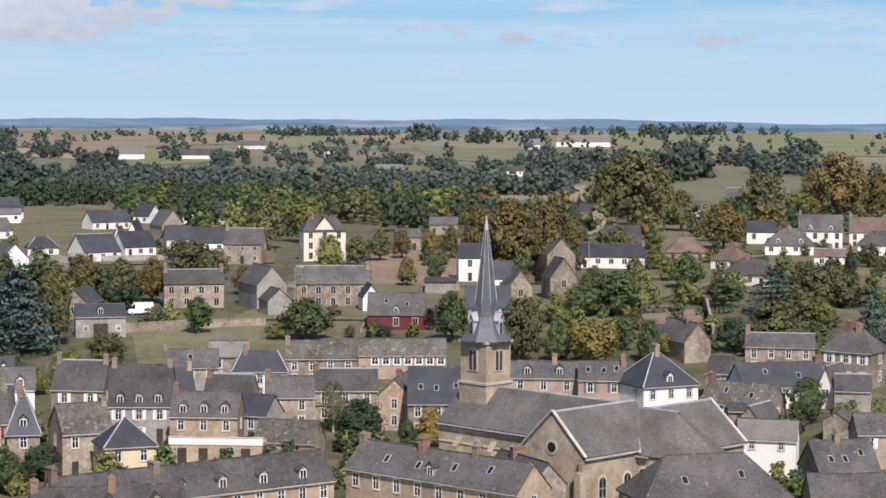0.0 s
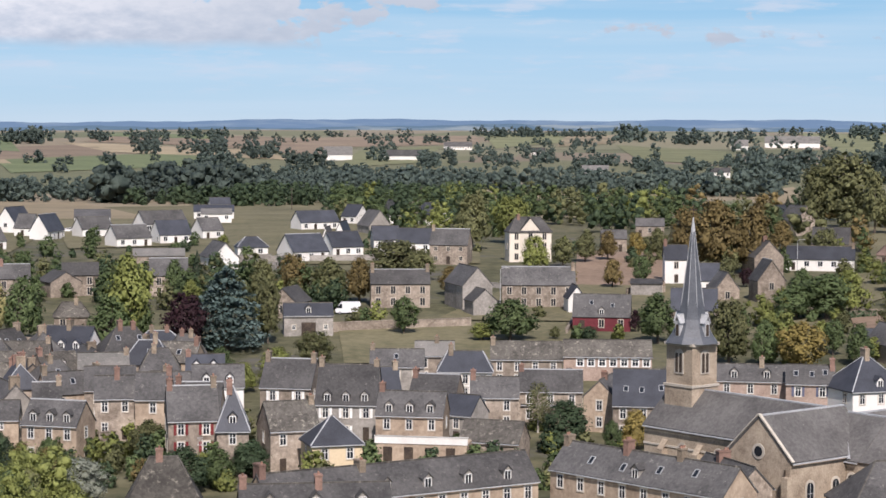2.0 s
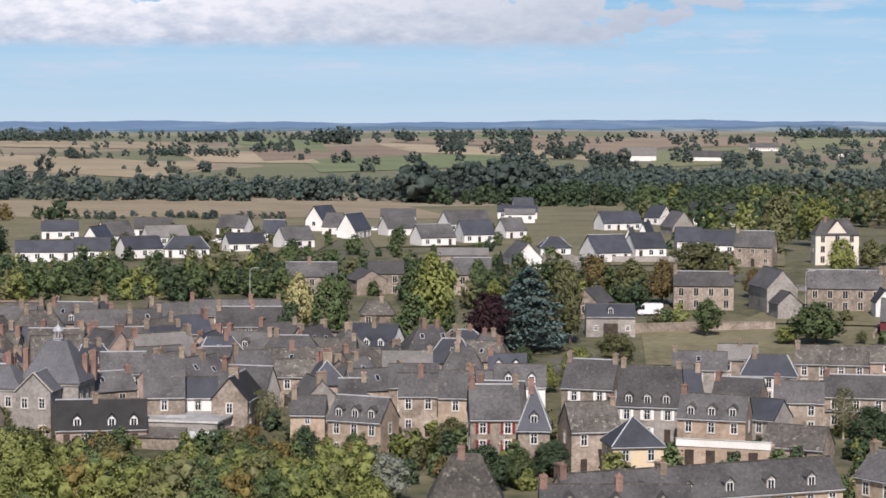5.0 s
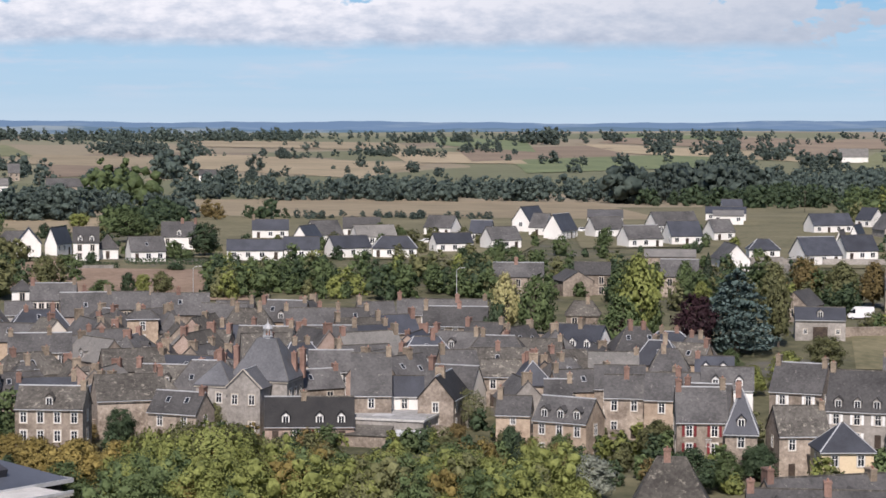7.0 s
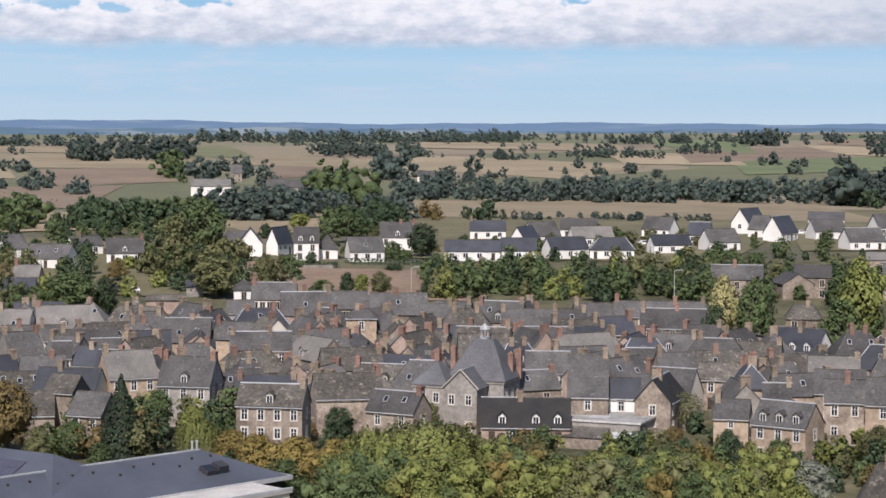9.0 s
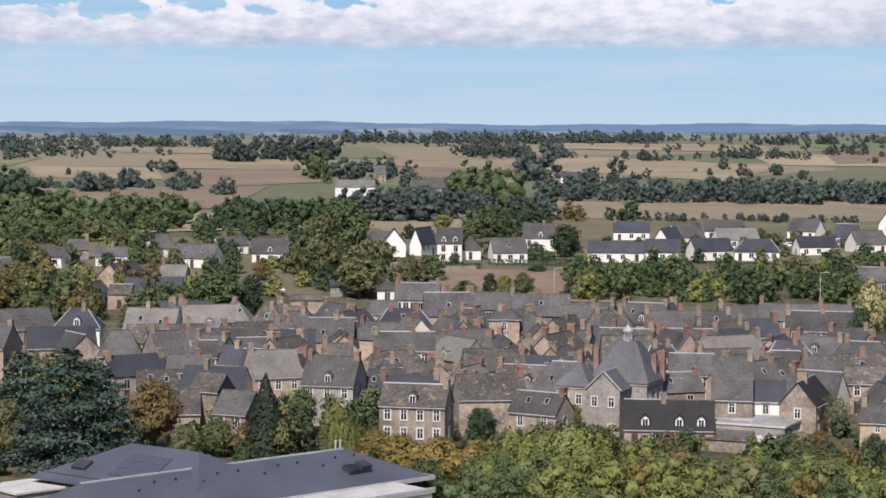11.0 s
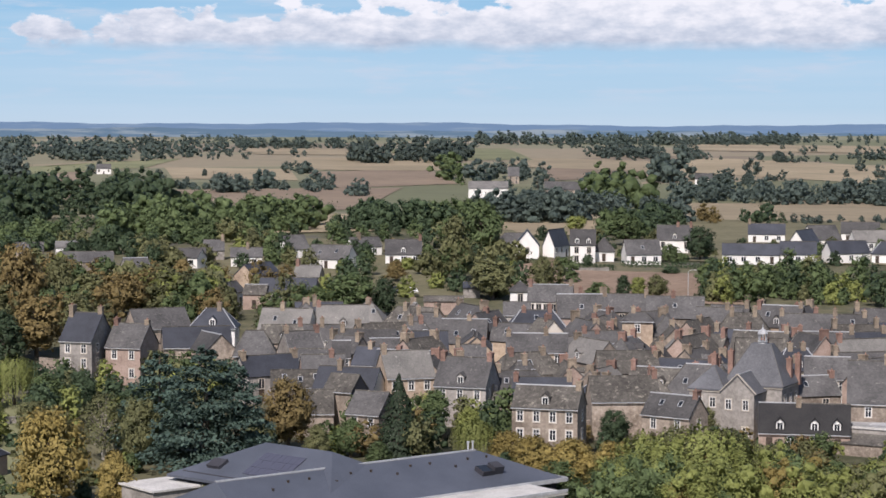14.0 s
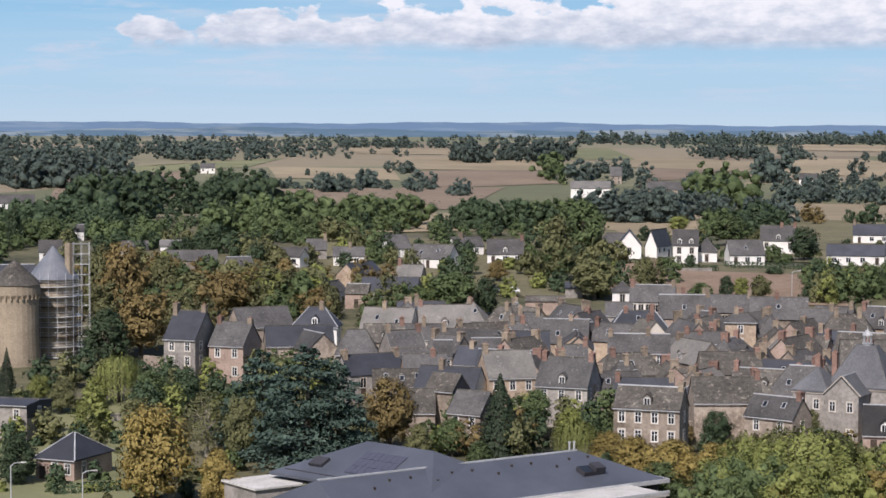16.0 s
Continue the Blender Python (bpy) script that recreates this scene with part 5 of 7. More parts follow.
# ---- the church ----
def gabled(w, d, h, rise, foot=-3):
    """Walls of a gabled body (ridge along x) and its two roof slopes."""
    a, b = w / 2, d / 2
    vs = [(-a, -b, foot), (a, -b, foot), (a, b, foot), (-a, b, foot), (-a, -b, h), (a, -b, h), (a, b, h), (-a, b, h), (-a, 0, h + rise), (a, 0, h + rise)]
    walls = (vs, [(0, 3, 2, 1), (0, 1, 5, 4), (2, 3, 7, 6), (3, 0, 4, 8, 7), (1, 2, 6, 9, 5), (4, 5, 9, 8), (6, 7, 8, 9)])
    s = rise / b
    lift = 0.2 * math.sqrt(1 + s * s)
    o = 0.35
    z0, z1 = h - o * s + lift, h + rise + lift
    roofs = joined(slab([(-a - 0.1, -b - o, z0), (a + 0.1, -b - o, z0), (a + 0.1, 0, z1), (-a - 0.1, 0, z1)], 0.22), slab([(a + 0.1, b + o, z0), (-a - 0.1, b + o, z0), (-a - 0.1, 0, z1), (a + 0.1, 0, z1)], 0.22))
    return walls, roofs, z0, z1


def arch(w, h, y0, y1, n=8):
    """An upright slab with a round head, facing -y."""
    a = w / 2
    out = [(-a, 0), (a, 0)] + [(a * math.cos(math.pi * i / n), h - a + a * math.sin(math.pi * i / n)) for i in range(n + 1)]
    k = len(out)
    vs = [(p[0], y0, p[1]) for p in out] + [(p[0], y1, p[1]) for p in out]
    return vs, [tuple(range(k)), tuple(range(2 * k - 1, k - 1, -1))] + [(i, i + k, (i + 1) % k + k, (i + 1) % k) for i in range(k)]


def church():
    stone, roof = WALL["church"], SLATE["church"]
    cx, cy = 6.0, 292.0
    t = thing("church", cx, cy, 0, -45, "cruciform brown stone church with tower and tall slate spire", "church")
    # local x runs along the nave from the tower, local -y faces the near left
    side = 5.2
    half = side / 2
    tower = part("tower", *joined(box(-half, half, -half, half, -3, 15.6), box(-half + 0.15, half - 0.15, -half + 0.15, half - 0.15, 15.6, 21.4)), stone, t)
    part("ledge", *box(-half - 0.15, half + 0.15, -half - 0.15, half + 0.15, 15.5, 15.85), TRIM, tower)
    part("ledge", *box(-half - 0.1, half + 0.1, -half - 0.1, half + 0.1, 21.2, 21.6), TRIM, tower)
    for m in (pose(0, -half + 0.15, 17.3), pose(-half + 0.15, 0, 17.3, 0, 0, -90), pose(half - 0.15, 0, 17.3, 0, 0, 90)):
        f = part("belfry_window", *arch(1.75, 3.4, -0.12, 0.02), TRIM, tower, "", m)
        for sx in (-0.38, 0.38):
            part("louvre", *arch(0.5, 2.7, -0.16, -0.1), DOOR_WOOD, f, "dark louvred opening", pose(sx, 0, 0.2))
    spire = part("spire", *lathe([(3.85, 21.5), (3.2, 22.4), (2.55, 23.5), (2.05, 24.8), (1.3, 29.0), (0.75, 33.2), (0.12, 38.2)], 8, math.pi / 8), SPIRE_SLATE, t, "steep blue-grey slate spire")
    part("spire_tip", *lathe([(0.26, 36.6), (0.3, 37.0), (0.06, 38.9)], 8), ZINC, spire)
    part("cross", *boxes((-0.05, 0.05, -0.05, 0.05, 38.8, 40.7), (-0.5, 0.5, -0.05, 0.05, 39.8, 39.95)), DOOR_WOOD, spire, "small iron cross", pose(0, 0, 0, 0, 0, 45))
    part("arris_lead", *joined(*[limb((1.86 * math.cos(math.pi / 8 + i * math.pi / 4), 1.86 * math.sin(math.pi / 8 + i * math.pi / 4), 25.2), (0.14 * math.cos(math.pi / 8 + i * math.pi / 4), 0.14 * math.sin(math.pi / 8 + i * math.pi / 4), 38), 0.07, 0.03, 4) for i in range(8)]), ZINC, spire)
    for i in range(4):
        m = pose(0, 0, 0, 0, 0, 90 * i)
        l = part("lucarne", *joined(box(-0.4, 0.4, -2.9, -1.6, 22.3, 24.6), slab([(-0.6, -3.05, 24.3), (0, -3.05, 25.6), (0, -1.2, 25.6), (-0.6, -1.2, 24.3)][::-1], -0.1), slab([(0.6, -3.05, 24.3), (0, -3.05, 25.6), (0, -1.2, 25.6), (0.6, -1.2, 24.3)], -0.1)), ZINC, spire, "pale zinc-clad lucarne", m)
        part("louvre", *arch(0.5, 1.6, -2.96, -2.88), DOOR_WOOD, l, "", pose(0, 0, 22.6))
    # nave, transepts, chancel: centre along x, turn, length, width
    crossing = 27.0
    for nm, m, w, d, h, rise in (("nave", pose(11.6, 0, 0), 30.8, 10.6, 10.2, 4.7), ("near_transept", pose(crossing, -8.0, 0, 0, 0, 90), 16.0, 10.4, 10.5, 4.9), ("far_transept", pose(crossing, 8.0, 0, 0, 0, 90), 16.0, 11.6, 9.2, 4.9), ("chancel", pose(crossing + 3.5, 0, 0), 7.5, 11.2, 9.8, 4.8)):
        walls, roofs, z0, z1 = gabled(w, d, h, rise)
        body = part(nm, *walls, stone, t, "", m)
        part("roof", *roofs, roof, body)
        part("ridge_cap", *box(-w / 2, w / 2, -0.16, 0.16, z1 - 0.1, z1 + 0.1), ZINC, body)
        part("gutter", *boxes((-w / 2, w / 2, -d / 2 - 0.5, -d / 2 - 0.32, z0 - 0.3, z0 - 0.12), (-w / 2, w / 2, d / 2 + 0.32, d / 2 + 0.5, z0 - 0.3, z0 - 0.12)), ZINC, body)
        if "transept" in nm:
            e = -w / 2 if nm == "near_transept" else w / 2
            b = d / 2 + 0.4
            s = rise / (d / 2)
            for sg in (-1, 1):
                q = [(e - 0.22, sg * b, z0), (e + 0.22, sg * b, z0), (e + 0.22, 0, z1 + 0.1), (e - 0.22, 0, z1 + 0.1)]
                part("gable_coping", *slab(q if sg < 0 else q[::-1], -0.18), TRIM, body)
    # apse: a hipped end beyond the chancel
    ax = crossing + 7.25
    ring = [(ax - 0.1, -5.6), (ax + 3.6, -4.6), (ax + 6.2, 0), (ax + 3.6, 4.6), (ax - 0.1, 5.6)]
    apse = part("apse", [(x, y, -3) for x, y in ring] + [(x, y, 9.8) for x, y in ring], [(0, 1, 6, 5), (1, 2, 7, 6), (2, 3, 8, 7), (3, 4, 9, 8), (4, 0, 5, 9), (5, 6, 7, 8, 9)], stone, t)
    wide = [(ax - 0.1, -5.95), (ax + 3.85, -4.95), (ax + 6.6, 0), (ax + 3.85, 4.95), (ax - 0.1, 5.95)]
    part("roof", [(x, y, 9.72) for x, y in wide] + [(ax - 0.1, 0, 14.75)], [(0, 1, 5), (1, 2, 5), (2, 3, 5), (3, 4, 5), (4, 0, 5), (4, 3, 2, 1, 0)], roof, apse)
    for p0, p1 in (((crossing + 5.9, -5.9, 9.9), (crossing, 0, 15.3)), ((crossing + 5.9, 5.9, 9.7), (crossing, 0, 14.9))):
        part("valley_flashing", *limb(p0, p1, 0.2, 0.2, 6), ZINC, t)
    part("string_course", *boxes((-3.9, 20.8, -5.42, -5.28, 7.5, 7.75)), TRIM, t)

    def arched(m, w=1.15, h=3.5):
        f = part("arched_window", *arch(w + 0.5, h + 0.35, -0.08, 0.02), TRIM, t, "", m)
        part("pane", *arch(w, h, -0.1, -0.02), GLASS, f)
        part("glazing_bar", *boxes((-0.03, 0.03, -0.13, -0.09, 0, h - 0.1), (-w / 2, w / 2, -0.13, -0.09, h * 0.35, h * 0.35 + 0.06), (-w / 2, w / 2, -0.13, -0.09, h * 0.65, h * 0.65 + 0.06)), METAL, f)

    for x in (3.5, 10.2, 16.6):
        arched(pose(x, -5.31, 4.6))
    for x in (0.2, 6.8, 13.4, 19.6):
        part("buttress", *joined(box(-0.45, 0.45, -1.0, 0.1, -3, 7.2), slab([(-0.5, -1.05, 7.15), (0.5, -1.05, 7.15), (0.5, 0.1, 8.6), (-0.5, 0.1, 8.6)], 0.12)), stone, t, "", pose(x, -5.35, 0))
    arched(pose(crossing, -16.01, 3.6), 1.2, 3.6)
    rose = part("round_window", *lathe([(1.0, 0), (1.0, 0.1)], 20), TRIM, t, "", pose(crossing, -16.0, 11.2, 90))
    part("pane", *lathe([(0.65, 0.1), (0.65, 0.14)], 20), GLASS, rose)
    for y in (-12.4, -7.6):
        arched(pose(crossing + 5.21, y, 3.6, 0, 0, 90), 1.2, 4.0)
    arched(pose(33.2, -5.61, 5.0), 1.1, 3.0)
    for sx in (-5.0, 5.0):
        part("buttress", *box(-0.5, 0.5, -0.9, 0.1, -3, 8.6), stone, t, "", pose(crossing + sx, -16.0, 0))
    part("downpipe", *box(-0.07, 0.07, -0.2, -0.05, -3, 9.4), DOOR_WOOD, t, "dark downpipe", pose(crossing + 4.4, -16, 0))


WALL["church"] = surface("brown_church_stone", (0.23, 0.182, 0.135), (0.48, 0.4, 0.305), 4.5, 0.35, 0.9, 0.8, 0.05, (0.43, 0.37, 0.28), 3.0, 0.62)
SLATE["church"] = surface("grey_church_slate", (0.075, 0.072, 0.07), (0.155, 0.149, 0.143), 2.0, 0.18, 0.8, 0.5, 0.08, (0.27, 0.26, 0.24), 1.3, 0.64)
SPIRE_SLATE = surface("spire_slate", (0.065, 0.072, 0.085), (0.118, 0.128, 0.146), 5, 0.4, 0.5, 0.3, 0.05)
church()


# ---- the town hall and the flat-roofed workshop ----
def hip_body(x0, x1, y0, y1, h, ridge, flat, name, parent, wall, roof, over=0.35):
    """A walled block with a hipped roof that ends in a small flat top; ridge: the top's height, flat: its half sizes."""
    body = part(name, *box(x0, x1, y0, y1, -3, h), WALL[wall], parent)
    cx, cy = (x0 + x1) / 2, (y0 + y1) / 2
    e = [(x0 - over, y0 - over, h), (x1 + over, y0 - over, h), (x1 + over, y1 + over, h), (x0 - over, y1 + over, h)]
    fx, fy = flat
    t = [(cx - fx, cy - fy, ridge), (cx + fx, cy - fy, ridge), (cx + fx, cy + fy, ridge), (cx - fx, cy + fy, ridge)]
    vs = e + t + [(p[0], p[1], p[2] - 0.22) for p in e]
    part("roof", vs, [(0, 1, 5, 4), (1, 2, 6, 5), (2, 3, 7, 6), (3, 0, 4, 7), (4, 5, 6, 7), (11, 10, 9, 8), (0, 8, 9, 1), (1, 9, 10, 2), (2, 10, 11, 3), (3, 11, 8, 0)], SLATE[roof], body)
    for p, q in zip(e, t):
        part("hip_flashing", *limb((p[0], p[1], p[2] + 0.03), (q[0], q[1], q[2] + 0.03), 0.08, 0.08, 5), SLATE["church"], body)
    part("cornice", *boxes((x0 - 0.2, x1 + 0.2, y0 - 0.2, y0 + 0.02, h - 0.5, h - 0.24), (x1 - 0.02, x1 + 0.2, y0 + 0.02, y1, h - 0.5, h - 0.24)), TRIM, body)
    return body


def town_hall():
    x, y = polar(24.3, 349)
    t = thing("town_hall", x, y, 0.1, 6, "grey stone town hall with steep slate pavilion and bell turret", "town hall")
    FOOT.append((x, y, 12))
    hip_body(-4.7, 4.9, -4.4, 4.6, 9.1, 15.5, (1.7, 0.8), "pavilion", t, "grey", "hall")
    hip_body(-9.4, -3.6, -8.6, -1.0, 8.6, 12.0, (0.12, 0.4), "wing", t, "grey", "hall")
    walls, roofs, z0, z1 = gabled(7.6, 5.6, 8.3, 2.7)
    bay = part("entrance_bay", *walls, WALL["grey"], t, "", pose(-0.7, -6.2, 0, 0, 0, 90))
    part("roof", *roofs, SLATE["hall"], bay)
    part("ridge_cap", *box(-3.8, 3.8, -0.12, 0.12, z1 - 0.08, z1 + 0.08), ZINC, bay)
    for sg in (-1, 1):
        q = [(-4.05, sg * 3.1, z0), (-3.65, sg * 3.1, z0), (-3.65, 0, z1 + 0.06), (-4.05, 0, z1 + 0.06)]
        part("gable_coping", *slab(q if sg < 0 else q[::-1], -0.14), TRIM, bay)
    for px, py, z in ((-7.7, -8.61, 1.2), (-5.4, -8.61, 1.2), (-7.7, -8.61, 5.6), (-5.4, -8.61, 5.6), (-2.2, -10.01, 5.6), (0.7, -10.01, 5.6), (0.7, -10.01, 1.2)):
        add_window(t, "tall", pose(px, py, z))
    share("door", DOOR_LEAF, t, pose(-2.2, -10.005, 0.05))
    for py in (-2.6, 0.2, 3.0):
        add_window(t, "tall", pose(4.91, py, 5.9, 0, 0, 90))
    rng = random.Random(4)
    for cx, cy, top, foot in ((-8.3, 0.4, 13.4, 8), (-5.6, 0.9, 14.0, 8), (4.4, 1.2, 13.2, 8.6), (5.0, 3.9, 13.6, 8.6), (-1.0, 5.0, 16.0, 9)):
        add_chimney(t, cx, cy, top, foot, rng, False, 0.95)
    tur = part("bell_turret", *lathe([(1.1, -0.9), (0.95, 0.25), (1.12, 0.3), (1.12, 0.45)], 8), ZINC, t, "small open bell turret", pose(0.1, 0.1, 15.5) @ Matrix.Diagonal((0.8, 0.8, 0.8, 1)))
    for i in range(8):
        a = math.pi / 8 + i * math.pi / 4
        part("post", *limb((0.82 * math.cos(a), 0.82 * math.sin(a), 0.45), (0.82 * math.cos(a), 0.82 * math.sin(a), 1.9), 0.1, 0.1, 6), ZINC, tur)
    part("cap", *lathe([(1.12, 1.9), (1.1, 2.1), (0.8, 2.6), (0.3, 2.95), (0.1, 3.3), (0.03, 4.1)], 8), ZINC, tur)
    part("bell", *lathe([(0.42, 0.75), (0.36, 0.95), (0.24, 1.35), (0.05, 1.45)], 10), POT, tur)


def workshop():
    """A low workshop with a wide flat pale roof behind a lean-to."""
    x, y = polar(20.85, 339)
    t = thing("workshop", x, y, 0, 4, "low grey workshop with patched flat pale roof", "workshop")
    FOOT.append((x, y, 13))
    part("wall", *box(-6.8, 6.8, -6, 6.5, -3, 4.0), WALL["grey"], t)
    part("roof", *box(-6.9, 6.9, -6.1, 6.6, 4.0, 4.14), FLAT_ROOF, t)
    part("parapet", *boxes((-7.0, 7.0, -6.2, -6.0, 4.0, 4.35), (6.82, 7.0, -6.0, 6.6, 4.0, 4.35), (-7.0, -6.82, -6.0, 6.6, 4.0, 4.35)), CONCRETE, t)
    part("roof_patch", *box(-3.0, 0.2, -2.2, 0.6, 4.14, 4.17), ZINC, t)
    part("lean_to_roof", *slab([(-7.4, -9.4, 2.0), (2.0, -9.4, 2.0), (2.0, -6.2, 3.3), (-7.4, -6.2, 3.3)], 0.15), SLATE["old"], t)
    part("lean_to_wall", *box(-7.2, 1.8, -9.2, -6.22, -3, 1.85), WALL["stone"], t)
    part("awning", *slab([(2.4, -7.9, 1.9), (6.6, -7.9, 1.9), (6.6, -6.22, 2.7), (2.4, -6.22, 2.7)], 0.06), ZINC, t, "pale blue-grey metal awning")
    for py in (-3.5, -0.6, 2.4):
        add_window(t, "plain", pose(6.81, py, 1.2, 0, 0, 90))


SLATE["hall"] = surface("blue_grey_hall_slate", (0.075, 0.078, 0.085), (0.135, 0.138, 0.148), 3.0, 0.2, 0.65, 0.4, 0.05, (0.2, 0.2, 0.2), 1.4, 0.66)
FLAT_ROOF = surface("patched_flat_roof", (0.2, 0.2, 0.195), (0.42, 0.42, 0.41), 1.2, 0.2, 0.8, 0.1, 0.05)
town_hall()
workshop()


# ---- the castle towers ----
def castle():
    x, y = polar(CASTLE_A, 408)
    g = ground_at(x, y)
    t = thing("castle_tower", x, y, g, 0, "round golden stone castle tower with conical slate roof", "tower", "castle towers")
    part("wall", *lathe([(4.9, -4), (4.6, 4), (4.5, 13.4), (4.5, 13.5)], 28), WALL["castle"], t)
    part("parapet", *lathe([(4.5, 12.6), (4.85, 13.3), (4.85, 15.2), (4.5, 15.25)], 28), WALL["castle"], t)
    cor = mesh("corbel", *box(-0.14, 0.14, -0.32, 0.1, -0.8, 0.05), WALL["castle"])
    for i in range(28):
        share("corbel", cor, t, pose(0, 0, 13.2, 0, 0, i * 360 / 28) @ pose(0, -4.6, 0))
    part("roof", *lathe([(5.05, 15.15), (4.0, 16.3), (0.1, 19.9)], 28), SLATE["old"], t)
    x, y = polar(CASTLE_B, 416)
    t = thing("castle_tower", x, y, ground_at(x, y), 0, "round castle tower wrapped in scaffolding with blue slate cone", "tower", "castle towers")
    part("wall", *lathe([(4.5, -4), (4.4, 15.2)], 28), WALL["castle"], t)
    part("roof", *lathe([(5.1, 15.0), (3.4, 17.3), (0.08, 21.4)], 28), SLATE["newcone"], t)
    part("chimney", *box(3.0, 4.3, 0.2, 1.3, 14, 22), WALL["castle"], t, "tall pale chimney")
    for i in range(9):
        z = -2 + i * 1.95
        part("scaffold_deck", *lathe([(5.4, z), (5.4, z + 0.1)], 28), METAL if i % 3 else DOOR_WOOD, t)
        part("guard_rail", *joined(*[limb((5.4 * math.cos(j * 2 * math.pi / 20), 5.4 * math.sin(j * 2 * math.pi / 20), z + hh), (5.4 * math.cos((j + 1) * 2 * math.pi / 20), 5.4 * math.sin((j + 1) * 2 * math.pi / 20), z + hh), 0.035, 0.035, 4) for j in range(20) for hh in (0.55, 1.05)]), METAL, t)
    pole = mesh("scaffold_pole", *limb((0, 0, -4), (0, 0, 16.4), 0.045, 0.045, 5), METAL)
    for j in range(20):
        share("scaffold_pole", pole, t, pose(5.4 * math.cos(j * 2 * math.pi / 20), 5.4 * math.sin(j * 2 * math.pi / 20), 0))
    # free-standing scaffold beside the chimney
    s = thing("scaffold", *polar(CASTLE_B - 0.75, 414), ground_at(*polar(CASTLE_B - 0.75, 414)), 40, "tall galvanised tube scaffold beside the tower", "scaffold")
    for px in (-1.5, 0, 1.5):
        for py in (-1, 1):
            share("scaffold_pole", mesh("scaffold_pole", *limb((0, 0, -4), (0, 0, 22.3), 0.05, 0.05, 5), METAL), s, pose(px, py, 0))
    for i in range(12):
        z = i * 2.0
        part("scaffold_rail", *joined(*[limb((-1.5, py, z), (1.5, py, z), 0.04, 0.04, 4) for py in (-1, 1)], *[limb((px, -1, z), (px, 1, z), 0.04, 0.04, 4) for px in (-1.5, 1.5)]), METAL, s)


WALL["castle"] = surface("pale_golden_castle_stone", (0.2, 0.165, 0.12), (0.36, 0.3, 0.22), 3, 0.2, 0.9, 0.6, 0.1, (0.3, 0.26, 0.2), 1.5, 0.6)
SLATE["newcone"] = surface("cone_slate", (0.12, 0.13, 0.15), (0.18, 0.195, 0.22), 5, 0.4, 0.5, 0.3, 0.05)
CASTLE_A, CASTLE_B = 47.3, 46.28
castle()


# ---- the modern slate building in the foreground ----
def modern():
    wall, roof = WALL["dark"], SLATE["modern"]
    x, y = MODERN
    t = thing("modern_hall", x, y, 0, MODERN_TURN, "modern hall with large low blue-grey slate roofs", "building")
    # local x along the ridge
    part("wall", *box(-26, 22, -8, 8, -2, 4.6), wall, t)
    e = [(-28, -9, 4.6), (23, -9, 4.6), (23, 9, 4.6), (-28, 9, 4.6)]
    top = [(-26, 0.5, 8.0), (15, 0.5, 8.0)]
    main = part("roof", e + [(q[0], q[1], q[2] - 0.35) for q in e] + top, [(0, 1, 9, 8), (1, 2, 9), (2, 3, 8, 9), (3, 0, 8), (7, 6, 5, 4), (0, 4, 5, 1), (1, 5, 6, 2), (2, 6, 7, 3), (3, 7, 4, 0)], roof, t)
    part("eaves_trim", *boxes((-28.1, 23.1, -9.15, -8.98, 4.2, 4.75), (23.0, 23.15, -9.1, 9.1, 4.2, 4.75)), ZINC, main)
    part("ridge_cap", *box(-26, 15, 0.3, 0.7, 7.92, 8.1), ZINC, main)
    slope = math.degrees(math.atan2(3.4, 9.5))
    vent = mesh("roof_vent", *joined(box(-0.11, 0.11, -0.11, 0.11, -0.1, 0.22), box(-0.15, 0.15, -0.15, 0.15, 0.22, 0.28)), DOOR_WOOD)
    for i in range(12):
        vx = -20 + 3.2 * i
        share("roof_vent", vent, main, pose(vx, -1.6 - 1.4 * (i % 3 == 0), 7.25 - 0.5 * (i % 3 == 0)))
    sk = part("roof_box", *joined(box(-1.6, 0.3, -0.9, 0.9, -0.3, 0.5), box(0.4, 2.0, -0.8, 0.8, -0.3, 0.9)), wall, main, "dark roof-light box", pose(12.5, -5.2, 6.1, slope))
    part("pane", *box(-1.5, 0.2, -0.8, 0.8, 0.5, 0.54), GLASS, sk)
    for vx in (13.8, 14.6):
        part("flue", *lathe([(0.12, -0.4), (0.12, 0.9), (0.2, 0.95), (0.2, 1.15)], 8), METAL, main, "", pose(vx, 0.5, 8.1))
    # upper wing with the solar panel
    w = thing("modern_hall", UPPER[0], UPPER[1], 0, UPPER_TURN, "hipped slate wing of a modern hall with solar panels", "building")
    part("wall", *box(-13, 13, -7.5, 7.5, -2, 6.0), wall, w)
    e = [(-15, -8.5, 5.4), (14.5, -8.5, 5.4), (14.5, 8.5, 5.4), (-15, 8.5, 5.4)]
    top = [(-5, 0, 9.6), (7, 0, 9.6)]
    r2 = part("roof", e + [(q[0], q[1], q[2] - 0.35) for q in e] + top, [(0, 1, 9, 8), (1, 2, 9), (2, 3, 8, 9), (3, 0, 8), (7, 6, 5, 4), (0, 4, 5, 1), (1, 5, 6, 2), (2, 6, 7, 3), (3, 7, 4, 0)], roof, w)
    sl = math.degrees(math.atan2(4.2, 8.5))
    for i in range(7):
        for j in range(3):
            p = part("solar_panel", *box(-0.5, 0.5, -0.8, 0.8, 0.02, 0.07), SOLAR, r2, "blue-black solar panel", pose(-2.4 + 1.04 * i, -4.2, 7.53, sl) @ pose(0, (j - 1) * 1.65, 0.05))
    part("roof_box", *joined(box(-1.2, 1.2, -0.9, 0.9, -0.3, 0.4)), wall, r2, "dark roof-light box", pose(-8.5, -5.4, 6.95, sl))
